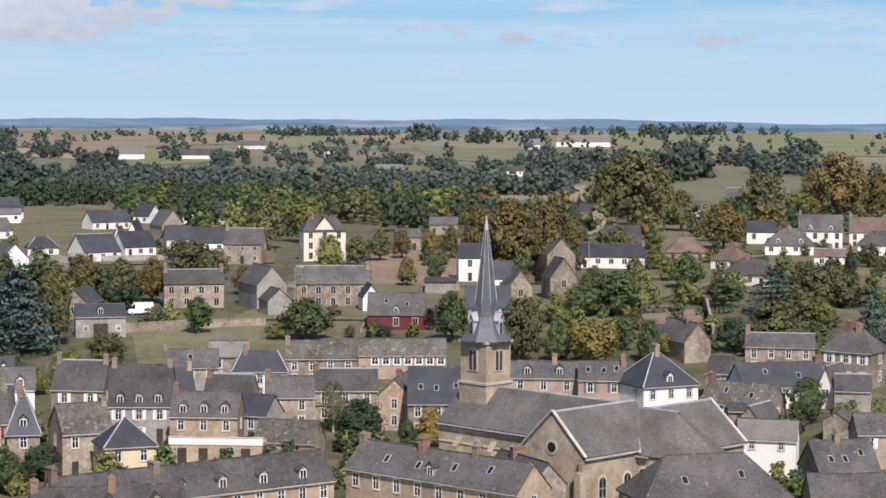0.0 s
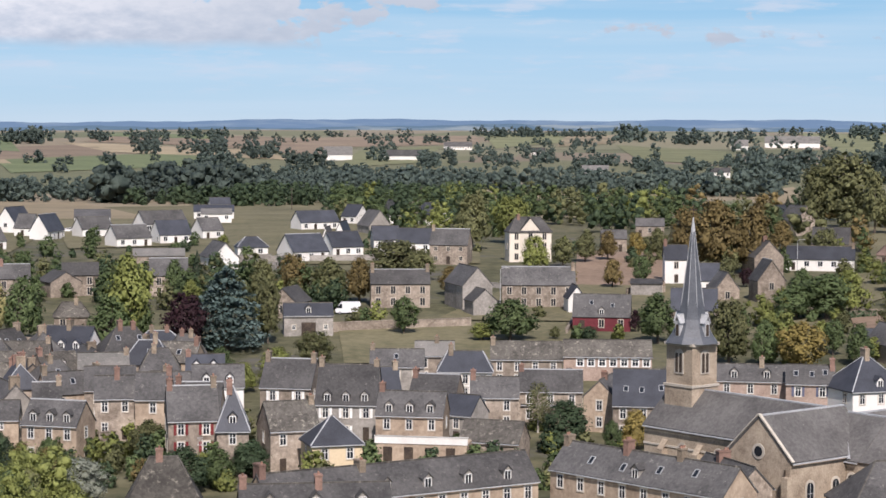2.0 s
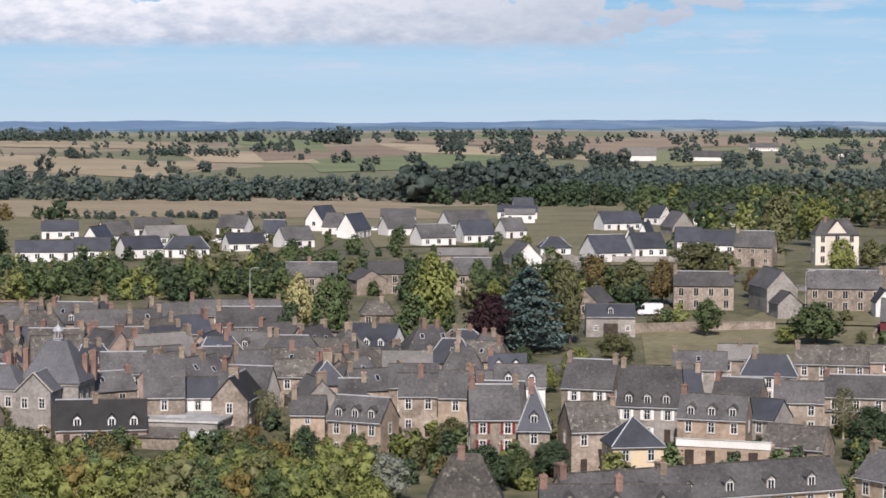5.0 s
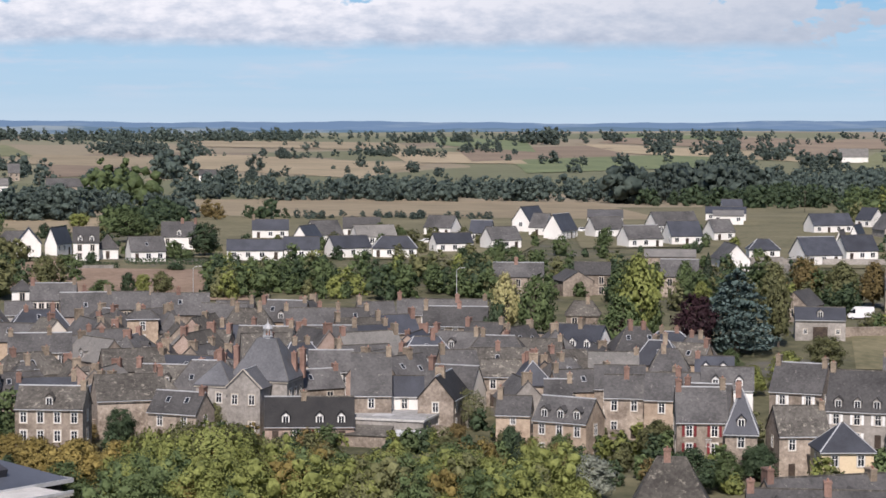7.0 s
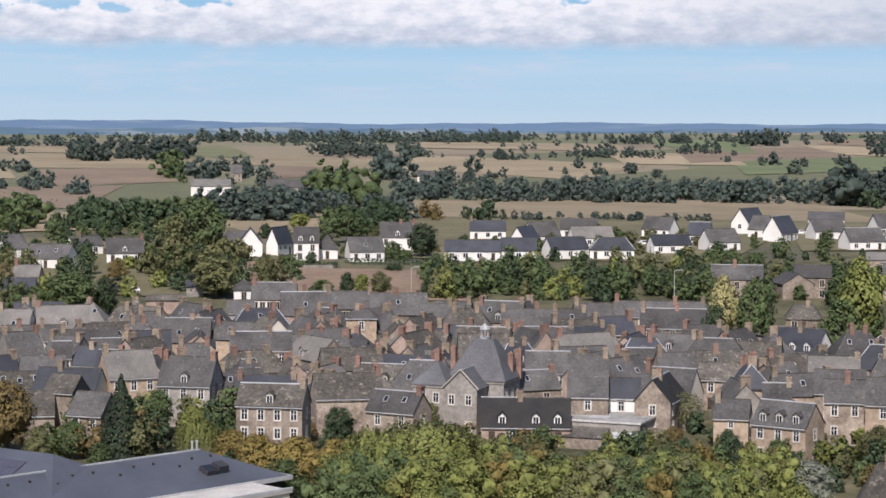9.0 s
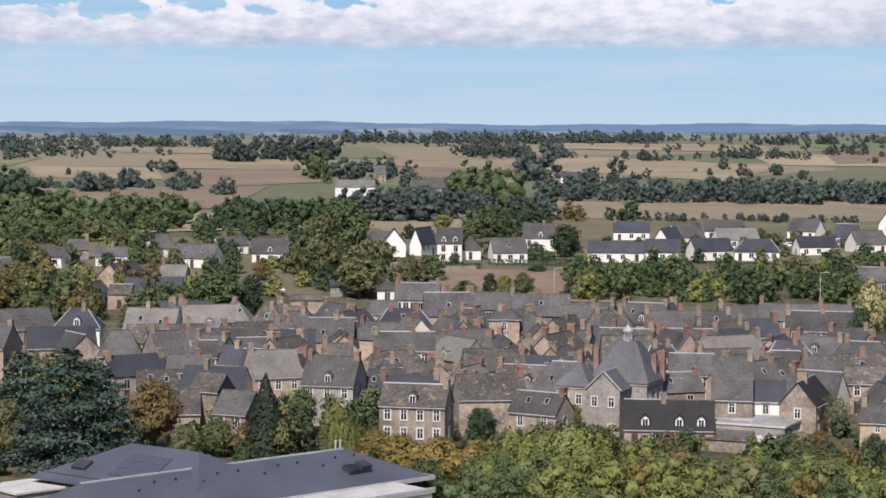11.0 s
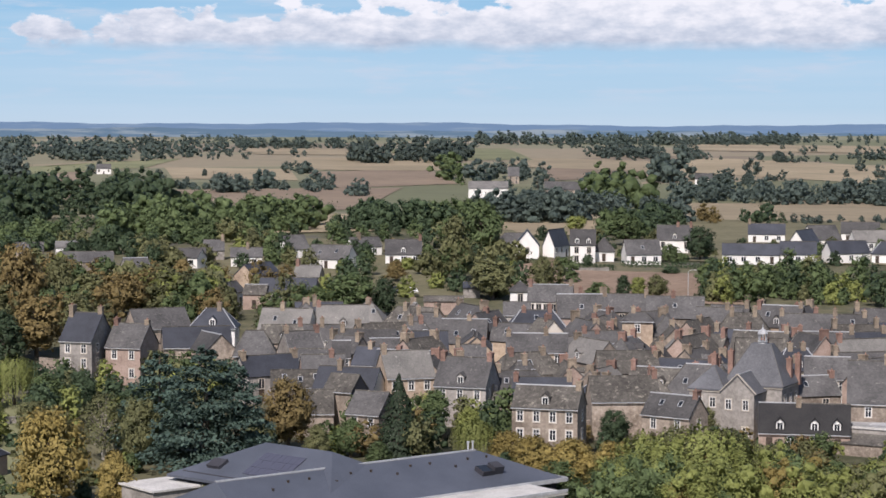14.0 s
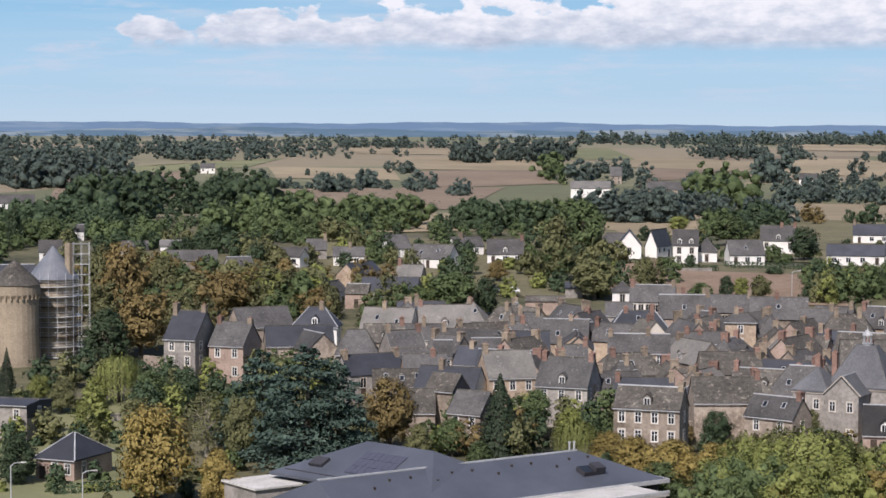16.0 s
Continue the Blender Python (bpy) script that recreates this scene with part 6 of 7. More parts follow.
    a = thing("flat_annex", ANNEX[0], ANNEX[1], 0, MODERN_TURN, "white flat-roofed annex with zinc edges", "building")
    part("wall", *box(-9, 9, -5, 5, -2, 4.2), WALL["white"], a)
    part("roof", *box(-9.3, 9.3, -5.3, 5.3, 4.2, 4.5), CONCRETE, a)
    part("parapet", *boxes((-9.3, 9.3, -5.35, -5.1, 4.5, 4.9), (-9.3, 9.3, 5.1, 5.35, 4.5, 4.9)), ZINC, a)
    b2 = thing("flat_annex", TERRACE[0], TERRACE[1], 0, MODERN_TURN, "white flat terrace roof beside the slate hall", "building")
    part("wall", *box(-6, 6, -4, 4, -2, 4.3), WALL["grey"], b2)
    part("roof", *box(-6.3, 6.3, -4.3, 4.3, 4.3, 4.55), CONCRETE, b2)


SLATE["modern"] = surface("smooth_blue_slate", (0.06, 0.068, 0.085), (0.095, 0.105, 0.13), 7, 0.15, 0.45, 0.15, 0.05)
SOLAR, _nt, _b = nodes_of("solar_cells")
_b.inputs["Base Color"].default_value, _b.inputs["Roughness"].default_value = (0.075, 0.078, 0.105, 1), 0.2
MODERN, MODERN_TURN = (-152.9, 222.8), 71.7
UPPER, UPPER_TURN = (-164.5, 217.8), -7
ANNEX, TERRACE = (-140.0, 226.0), (-178.5, 211.0)
modern()


# ---- the packed roofs of the old town ----
def old_town():
    """Tightly packed houses, rows of ridges that mostly follow the streets, with cross gables between."""
    rng = random.Random(11)
    listed, fixed = FOOT, list(FOOT)
    d = 354.0
    while d < 434:
        az = 12.0 if d < 405 else 19.0
        stop = 36.8
        while az < stop:
            w = rng.uniform(6.5, 12)
            az += math.degrees((w + rng.uniform(-0.5, 1.5)) / d) * 0.55
            dd = d + rng.uniform(-3, 3)
            x, y = polar(az, dd)
            if any((x - p[0]) ** 2 + (y - p[1]) ** 2 < (0.39 * (p[2] + max(7.0, w * 0.8))) ** 2 for p in listed) or any((x - p[0] * (1 - 8 / math.hypot(p[0], p[1]))) ** 2 + (y - p[1] * (1 - 8 / math.hypot(p[0], p[1]))) ** 2 < (0.34 * p[2] + 2.3) ** 2 for p in fixed):
                continue
            dep = rng.uniform(6.0, 8.5)
            across = rng.random() < 0.52
            street = az + 16 * math.sin(az * 0.9 + d * 0.05) + rng.uniform(-16, 16)
            house(x, y, street + (0 if across else rng.choice((90, 70, -60))), w, dep, rng.uniform(3.6, 5.2), dep / 2 * rng.uniform(0.85, 1.12), rng.choice(("stone", "stone", "ochre", "grey", "pink", "pink", "ivory")), rng.choice(("slate", "slate", "slate", "old", "old", "new", "pale" if rng.random() < 0.4 else "slate")), rng.choice((0.0, 0.0, 0.0, 0.0, 0.7)), rng.choice(("l", "r", "lr", "m", "lr")), rng.choice((0, 0, 0, 1)), rng.choice((0, 0, 1, 2)), cols=2 if d < 372 else 1, rows=2 if d < 372 else 1, bare=rng.choice(("l", "r", "lr")), seed=int(d), group="old town houses", trim=rng.random() < 0.12)
        d += 7.5

old_town()

# ---- woods and hedgerows ----
def grove(a0, a1, d0, d1, n, kinds, seed, low=6, high=11, clear=2.0, leaves=420, size=0.56):
    """A loose stand of garden or wood trees, one stuff object for each sort."""
    rng = random.Random(seed)
    sorts = {}
    for i in range(n):
        x, y = polar(rng.uniform(a0, a1), rng.uniform(d0, d1))
        if any((x - p[0]) ** 2 + (y - p[1]) ** 2 < (0.5 * p[2] + clear) ** 2 for p in FOOT):
            continue
        h = rng.uniform(low, high)
        sorts.setdefault(rng.choice(kinds), []).append((x, y, h, h * rng.uniform(0.75, 1.2)))
    for k, pl in sorts.items():
        wood("tree_grove", BELT_WORDS[k], pl, LEAF[k], seed * 9 + len(k), leaves, size, 20 if leaves > 1000 else 14)


MIX = ("oak", "dark", "olive", "dark", "oak", "oak", "dark", "lime", "oak", "olive")
grove(14.5, 26, 492, 545, 140, MIX, 1, 3.5, 9.5, 2.0, 620, 0.46)
grove(8.5, 15, 478, 520, 40, MIX, 2, 6, 10)
grove(-1, 8.8, 720, 900, 110, ("oak", "olive", "oak", "lime", "dark", "oak"), 3, 9, 15)
grove(-12, -1, 640, 900, 60, ("olive", "oak", "rust", "dark"), 5, 8, 15)
grove(-12, -1.5, 400, 600, 85, ("oak", "olive", "oak", "lime", "lime"), 6, 3, 8, 2.0, 560, 0.46)
grove(28.5, 40, 490, 600, 36, ("oak", "olive", "dark", "lime"), 7, 4, 8)
grove(14, 40, 560, 640, 40, ("oak", "dark", "olive"), 10, 2, 4)
grove(-12, 8, 430, 470, 20, ("oak", "olive", "lime"), 12, 3, 6)
# gardens and riverside trees in front of the town
grove(15.5, 28.4, 258, 284, 95, ("lime", "lime", "oak", "lime", "oak", "lime", "olive", "gold"), 14, 5.5, 10.6, 0.5, 2900, 0.27)
grove(12, 32, 296, 330, 90, ("olive", "oak", "lime", "rust", "dark"), 26, 2.2, 5.0, -1.0, 700, 0.32)
grove(32, 46, 560, 770, 120, ("oak", "dark", "olive", "dark"), 27, 4, 9.5)
grove(36.5, 47.5, 430, 530, 70, ("rust", "olive", "oak", "rust", "olive"), 28, 6, 10.5, 1.0, 620, 0.46)
grove(15, 33, 575, 690, 70, ("oak", "dark", "olive"), 29, 2.5, 6.5)
grove(6, 18, 285, 340, 40, ("oak", "olive", "lime", "dark"), 15, 3, 6, 0.0)
grove(-10, 6, 285, 352, 60, ("oak", "olive", "lime", "dark"), 16, 2.5, 5, -1.0)
grove(30, 36.5, 318, 345, 20, ("oak", "olive", "lime", "dark", "rust"), 17, 4, 8, 0.0)
grove(38, 47.5, 330, 392, 60, ("oak", "olive", "dark", "lime"), 18, 4, 8, 0.0)
grove(11, 30, 340, 400, 40, ("oak", "olive", "dark"), 19, 2, 4, -2.0)
grove(41, 47.8, 285, 340, 40, ("oak", "olive", "dark", "lime"), 20, 1.5, 3.5, 0.0)
grove(-12, 1, 560, 640, 30, ("oak", "olive", "dark"), 22, 3, 6, 0.0)
grove(1, 13, 560, 720, 40, ("oak", "olive", "dark", "lime"), 23, 2, 5, -1.0)
grove(12, 31, 316, 345, 45, ("oak", "dark", "olive", "lime"), 24, 2, 4.5, -1.5)
grove(-3, 12, 292, 330, 40, ("oak", "dark", "olive", "lime"), 25, 2, 4.5, -1.5)
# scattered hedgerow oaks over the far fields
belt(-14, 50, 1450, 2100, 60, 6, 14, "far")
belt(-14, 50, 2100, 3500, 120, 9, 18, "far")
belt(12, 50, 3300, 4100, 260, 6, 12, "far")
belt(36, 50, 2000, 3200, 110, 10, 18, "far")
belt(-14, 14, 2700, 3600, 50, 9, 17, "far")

# ---- single trees ----
tree("cedar", -83.4, 409.6, 17.2, 15.7, 1, 1, 47)
tree("olive", -76.8, 419.0, 13.5, 7.1, 1, 2, 94)
tree("oak", -51.0, 436.0, 7.9, 7.6, 1, 0, 141)
tree("oak", -28.2, 429.1, 8.6, 12.9, 1, 1, 188)
tree("lime", -34.0, 428.7, 3.7, 6.0, 1, 2, 235)
tree("rust", -47.9, 504.7, 7.1, 6.8, 1, 0, 282)
tree("olive", -90.7, 487.6, 10.0, 8.8, 1, 1, 329)
tree("rust", -82.9, 485.0, 11.4, 9.8, 1, 2, 16)
tree("olive", -74.5, 485.3, 10.8, 10.0, 1, 0, 63)
tree("rust", -67.4, 486.3, 10.8, 8.7, 1, 1, 110)
tree("olive", -65.7, 543.0, 9.4, 17.6, 1, 2, 157)
tree("olive", -58.5, 536.8, 7.9, 10.2, 1, 0, 204)
tree("lime", -30.4, 561.2, 9.5, 9.7, 1, 1, 251)
tree("olive", -23.4, 570.5, 8.0, 8.0, 1, 2, 298)
tree("gold", -20.1, 518.6, 5.8, 5.9, 1, 0, 345)
tree("rust", -9.1, 523.9, 7.4, 6.2, 1, 1, 32)
tree("oak", -2.0, 532.0, 7.4, 6.3, 1, 2, 79)
tree("olive", -17.7, 585.7, 8.2, 8.2, 1, 0, 126)
tree("rust", -11.6, 592.9, 8.3, 7.3, 1, 1, 173)
tree("gold", -3.9, 598.0, 7.7, 6.4, 1, 2, 220)
tree("olive", 2.5, 601.0, 8.9, 7.1, 1, 0, 267)
tree("olive", -53.7, 633.7, 17.0, 15.4, 1, 1, 314)
tree("lime", -43.5, 661.6, 15.1, 16.0, 1, 2, 1)
tree("rust", 17.4, 558.7, 19.8, 18.8, 1, 0, 48)
tree("rust", 27.2, 558.3, 18.1, 15.0, 1, 1, 95)
tree("rust", 10.4, 586.9, 15.3, 11.8, 1, 2, 142)
tree("olive", 21.1, 555.6, 8.1, 6.6, 1, 0, 189)
tree("rust", 39.5, 635.8, 9.2, 8.6, 1, 1, 236)
tree("olive", 68.8, 761.9, 27.0, 30.8, 1, 2, 283)
tree("olive", 59.4, 760.7, 22.9, 18.5, 1, 0, 330)
tree("olive", 77.1, 734.0, 21.7, 11.9, 1, 1, 17)
tree("rust", 144.6, 767.5, 27.2, 26.2, 1, 2, 64)
tree("rust", 160.4, 776.6, 20.8, 14.9, 1, 0, 111)
tree("rust", 148.9, 851.1, 19.4, 13.9, 1, 1, 158)
tree("olive", 116.4, 765.2, 20.0, 19.8, 1, 2, 205)
tree("rust", 85.2, 638.3, 14.4, 16.4, 1, 0, 252)
tree("olive", 83.1, 734.3, 14.8, 13.9, 1, 1, 299)
tree("lime", 136.4, 810.6, 11.3, 13.3, 1, 2, 346)
tree("spruce", 52.3, 809.3, 10.4, 6.5, 1, 0, 33)
tree("oak", 1.9, 429.0, 10.3, 9.7, 1, 1, 80)
tree("olive", 15.4, 403.7, 13.1, 10.0, 1, 2, 127)
tree("gold", 28.9, 401.0, 9.2, 11.9, 1, 0, 174)
tree("oak", 22.0, 403.4, 9.3, 6.5, 1, 1, 221)
tree("oak", 38.9, 467.4, 10.2, 15.1, 1, 2, 268)
tree("oak", 32.3, 466.9, 7.8, 11.6, 1, 0, 315)
tree("lime", 44.8, 476.9, 10.5, 10.8, 1, 1, 2)
tree("oak", 60.5, 520.5, 8.4, 10.7, 1, 2, 49)
tree("oak", 64.7, 483.7, 7.2, 11.0, 1, 0, 96)
tree("oak", 40.2, 406.0, 8.3, 6.6, 1, 1, 143)
tree("oak", 36.2, 417.4, 7.0, 5.6, 1, 2, 190)
tree("lime", 43.5, 411.7, 4.6, 6.9, 1, 0, 237)
tree("cedar", 75.6, 474.0, 10.2, 15.5, 1, 1, 284)
tree("olive", 84.5, 473.5, 11.5, 15.5, 1, 2, 331)
tree("spruce", 93.9, 484.0, 15.0, 7.4, 1, 0, 18)
tree("olive", 65.9, 415.8, 10.5, 15.8, 1, 1, 65)
tree("dark", 58.0, 416.0, 7.2, 7.5, 1, 2, 112)
tree("cedar", 82.8, 402.6, 15.2, 9.3, 1, 0, 159)
tree("olive", 61.2, 403.4, 4.8, 6.6, 1, 1, 206)
tree("olive", 69.3, 406.1, 6.5, 5.5, 1, 2, 253)
tree("oak", 61.1, 348.7, 7.9, 8.2, 2, 0, 300)
tree("dark", -12.8, 330.8, 8.0, 10.0, 2, 1, 347)
tree("birch", -17.9, 342.5, 8.4, 5.7, 2, 2, 34)
tree("oak", -5.5, 326.0, 5.6, 3.9, 2, 0, 81)
tree("gold", -2.0, 331.0, 6.5, 6.6, 2, 1, 128)
tree("olive", -63.2, 394.0, 7.1, 9.0, 2, 2, 175)
tree("lime", -67.6, 377.0, 6.9, 9.3, 2, 0, 222)
tree("lime", -72.2, 369.0, 5.5, 6.1, 2, 1, 269)
tree("lime", -25.6, 389.2, 4.8, 6.5, 2, 2, 316)
tree("dark", -57.5, 299.5, 5.0, 6.9, 2, 0, 3)
tree("oak", -59.7, 288.9, 5.9, 5.2, 2, 1, 50)
tree("oak", 37.2, 269.4, 6.7, 8.8, 2, 2, 97)
tree("olive", 11.1, 276.8, 5.9, 4.6, 2, 0, 144)
tree("rust", -22.3, 277.1, 3.8, 3.1, 2, 1, 191)
tree("purple", 24.3, 528.4, 5.0, 4.8, 1, 2, 238)
tree("oak", -77.2, 374.1, 7.2, 6.2, 2, 0, 285)
tree("purple", -2.8, 445.0, 4.7, 3.1, 1, 1, 332)
tree("dark", -12.0, 428.8, 3.3, 4.4, 1, 2, 19)
tree("olive", -19.1, 431.6, 2.8, 2.8, 1, 0, 66)
tree("olive", 93.5, 484.1, 8.4, 10.6, 1, 1, 113)
tree("olive", 48.8, 593.0, 9.5, 9.6, 1, 2, 160)
tree("oak", 35.1, 488.7, 9.2, 7.9, 1, 0, 207)
tree("willow", -170.0, 271.1, 6.5, 7.7, 2, 1, 254)
tree("willow", -124.4, 256.0, 11.5, 16.0, 2, 0, 20)
tree("willow", -133.0, 259.0, 9.5, 12.0, 2, 1, 140)
tree("birch", -126.0, 252.0, 11.6, 8.0, 2, 1, 75)
tree("gold", -141.0, 249.0, 8.6, 9.5, 2, 0, 210)
tree("gold", -148.0, 251.0, 8.2, 9.0, 2, 1, 300)
tree("gold", -161.0, 266.1, 6.0, 7.5, 2, 2, 301)
tree("gold", -156.0, 265.6, 5.5, 6.6, 2, 0, 348)
tree("gold", -149.1, 264.9, 6.0, 8.2, 2, 1, 35)
tree("gold", -142.7, 265.0, 6.1, 8.1, 2, 2, 82)
tree("oak", -132.4, 249.0, 7.0, 10.6, 2, 0, 129)
tree("oak", -140.4, 245.7, 6.2, 8.4, 2, 1, 176)
tree("oak", -143.1, 240.7, 5.6, 6.0, 2, 2, 223)
tree("birch", -127.4, 259.4, 9.7, 10.1, 2, 0, 270)
tree("olive", -122.4, 260.7, 10.2, 10.8, 2, 1, 317)
tree("olive", -117.8, 262.8, 8.2, 7.0, 2, 2, 4)
tree("oak", -111.7, 256.7, 8.6, 9.8, 2, 0, 51)
tree("oak", -105.4, 257.3, 7.8, 8.2, 2, 1, 98)
tree("lime", -99.1, 259.7, 8.2, 11.2, 2, 2, 145)
tree("oak", -92.0, 262.3, 9.0, 10.5, 2, 0, 192)
tree("lime", -86.4, 262.1, 7.5, 9.6, 2, 1, 239)
tree("spruce", -90.6, 289.1, 6.9, 5.7, 2, 2, 286)
tree("dark", -97.2, 305.9, 5.1, 4.3, 2, 0, 333)
tree("rust", -107.3, 309.9, 4.4, 5.3, 2, 1, 20)
tree("silver", -75.7, 273.7, 6.6, 8.4, 2, 2, 67)
tree("olive", -76.3, 314.9, 6.0, 7.3, 2, 0, 114)
tree("dark", -64.2, 284.9, 6.7, 8.6, 2, 1, 161)
tree("dark", -57.8, 300.5, 5.4, 6.1, 2, 2, 208)
tree("oak", -88.2, 301.4, 5.0, 4.2, 2, 0, 255)
tree("birch", -64.8, 275.5, 3.8, 3.0, 2, 1, 302)
tree("dark", -158.8, 295.0, 5.7, 5.9, 2, 2, 349)
tree("rust", -164.0, 293.3, 3.5, 5.4, 2, 0, 36)
tree("olive", -148.7, 309.1, 4.8, 4.6, 2, 1, 83)
tree("birch", -111.5, 327.5, 6.4, 8.4, 2, 2, 130)
tree("cream", -131.2, 408.4, 14.1, 7.8, 1, 0, 177)
tree("oak", -125.2, 410.3, 13.5, 9.9, 1, 1, 224)
tree("dark", -128.8, 395.5, 10.0, 6.1, 1, 2, 271)
tree("lime", -104.0, 413.1, 18.3, 13.7, 1, 0, 318)
tree("oak", -106.3, 406.3, 10.8, 10.7, 1, 1, 5)
tree("purple", -90.1, 403.0, 12.5, 10.5, 1, 2, 52)
tree("cedar", -84.6, 411.4, 16.0, 13.5, 1, 0, 99)
tree("oak", -111.4, 486.4, 9.6, 6.4, 1, 1, 146)
tree("spruce", -111.2, 510.0, 9.3, 6.2, 1, 2, 193)
tree("lime", -105.4, 476.5, 5.9, 5.8, 1, 0, 240)
tree("olive", -82.7, 444.4, 10.5, 8.0, 1, 1, 287)
tree("oak", -101.5, 412.7, 8.4, 6.9, 1, 2, 334)
tree("oak", -311.2, 500.1, 17.1, 17.4, 1, 0, 21)
tree("olive", -288.6, 450.5, 16.9, 12.9, 1, 1, 68)
tree("olive", -261.5, 425.0, 9.9, 14.8, 1, 2, 115)
tree("olive", -262.5, 450.0, 8.3, 8.4, 1, 0, 162)
tree("dark", -236.6, 443.9, 5.7, 4.9, 1, 1, 209)
tree("lime", -233.4, 445.6, 5.3, 4.9, 1, 2, 256)
tree("olive", -229.0, 446.7, 6.1, 6.7, 1, 0, 303)
tree("oak", -240.4, 438.4, 4.3, 8.1, 1, 1, 350)
tree("dark", -261.2, 535.7, 9.6, 11.2, 1, 2, 37)
tree("oak", -309.2, 582.0, 10.2, 15.9, 1, 0, 84)
tree("olive", -316.9, 577.8, 5.3, 7.1, 1, 1, 131)
tree("lime", -361.1, 642.4, 5.3, 9.9, 1, 2, 178)
tree("dark", -251.3, 498.2, 2.0, 6.0, 1, 0, 225)
tree("dark", -227.1, 400.1, 2.8, 6.2, 1, 1, 272)
tree("greencedar", -211.2, 245.7, 16.7, 14.8, 2, 2, 319)
tree("greencedar", -196.9, 239.4, 19.1, 19.2, 2, 0, 6)
tree("greencedar", -193.4, 242.3, 16.8, 12.5, 2, 1, 53)
tree("rust", -198.3, 261.3, 11.8, 10.1, 2, 2, 100)
tree("olive", -200.6, 257.0, 5.6, 7.9, 2, 0, 147)
tree("spruce", -183.1, 269.7, 12.8, 10.5, 2, 1, 194)
tree("gold", -194.7, 204.0, 13.8, 12.1, 2, 2, 241)
tree("gold", -186.4, 207.6, 8.3, 6.9, 2, 0, 288)
tree("birch", -217.7, 240.0, 10.5, 9.6, 2, 1, 335)
tree("olive", -209.5, 239.2, 10.3, 7.7, 2, 2, 22)
tree("willow", -258.2, 262.2, 9.1, 8.3, 2, 0, 69)
tree("oak", -250.6, 262.6, 6.7, 8.8, 2, 1, 116)
tree("dark", -244.3, 264.4, 7.7, 6.8, 2, 2, 163)
tree("lime", -259.6, 258.0, 5.3, 5.5, 2, 0, 210)
tree("olive", -259.3, 249.7, 5.9, 6.8, 2, 1, 257)
tree("lime", -269.9, 254.6, 4.6, 5.0, 2, 2, 304)
tree("spruce", -276.6, 253.2, 8.9, 4.8, 2, 0, 351)
tree("lime", -239.6, 235.6, 7.0, 5.4, 2, 1, 38)
tree("olive", -236.0, 243.4, 6.7, 6.4, 2, 2, 85)
tree("oak", -255.8, 237.5, 6.5, 5.6, 2, 0, 132)
tree("dark", -222.6, 205.5, 7.2, 7.3, 2, 1, 179)
tree("rust", -287.3, 298.0, 12.2, 14.5, 1, 2, 226)
tree("dark", -286.4, 287.8, 10.7, 10.9, 1, 0, 273)
tree("olive", -294.7, 317.3, 9.9, 10.5, 1, 1, 320)
tree("rust", -311.8, 350.4, 10.0, 13.9, 1, 2, 7)
tree("olive", -310.0, 363.8, 10.2, 14.1, 1, 0, 54)
tree("olive", -317.3, 345.3, 10.0, 15.1, 1, 1, 101)
tree("rust", -322.6, 329.4, 17.1, 13.6, 1, 2, 148)
tree("olive", -332.4, 332.3, 16.3, 8.8, 1, 0, 195)
tree("olive", -321.9, 341.1, 13.8, 11.3, 1, 1, 242)
tree("oak", -270.6, 379.4, 10.0, 15.0, 1, 2, 289)
tree("oak", -277.9, 376.6, 6.9, 7.5, 1, 0, 336)
tree("dark", -272.4, 356.9, 4.5, 8.7, 1, 1, 23)
tree("dark", -265.6, 385.4, 8.8, 7.5, 1, 2, 70)
tree("oak", -288.6, 450.5, 11.5, 10.1, 1, 0, 117)
tree("rust", -301.2, 442.1, 5.7, 7.2, 1, 1, 164)
tree("olive", -270.4, 434.8, 8.2, 8.3, 1, 2, 211)
tree("oak", -187.5, 263.0, 6.1, 6.9, 2, 0, 258)
tree("olive", -190.0, 257.5, 5.6, 5.2, 2, 1, 305)
tree("oak", -184.9, 282.9, 8.1, 6.4, 2, 2, 352)
tree("lime", -178.1, 282.5, 6.2, 5.4, 2, 0, 39)
tree("oak", -178.2, 257.3, 4.1, 5.0, 2, 1, 86)
tree("olive", -154.0, 229.0, 4.1, 6.7, 2, 2, 133)
tree("olive", -173.4, 210.8, 4.7, 6.6, 2, 0, 180)
tree("dark", -473.3, 436.7, 12.7, 6.9, 1, 1, 227)
tree("oak", -464.4, 443.2, 9.3, 10.4, 1, 2, 274)

# ---- tree belts ----
belt(4.84, 12.80, 944, 1074, 130, 7.1, 10.8, "dark")
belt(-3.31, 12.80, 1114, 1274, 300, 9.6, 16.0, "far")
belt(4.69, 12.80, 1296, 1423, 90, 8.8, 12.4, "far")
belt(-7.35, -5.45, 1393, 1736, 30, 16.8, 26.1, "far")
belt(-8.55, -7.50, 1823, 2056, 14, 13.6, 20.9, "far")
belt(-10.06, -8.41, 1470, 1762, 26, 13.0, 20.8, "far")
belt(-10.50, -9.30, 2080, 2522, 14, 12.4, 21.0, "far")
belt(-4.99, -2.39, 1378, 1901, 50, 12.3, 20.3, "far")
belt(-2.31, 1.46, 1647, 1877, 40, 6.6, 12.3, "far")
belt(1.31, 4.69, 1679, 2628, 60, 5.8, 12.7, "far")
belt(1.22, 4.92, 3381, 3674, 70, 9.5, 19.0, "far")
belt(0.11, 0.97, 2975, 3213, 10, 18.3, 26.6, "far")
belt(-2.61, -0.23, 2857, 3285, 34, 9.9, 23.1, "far")
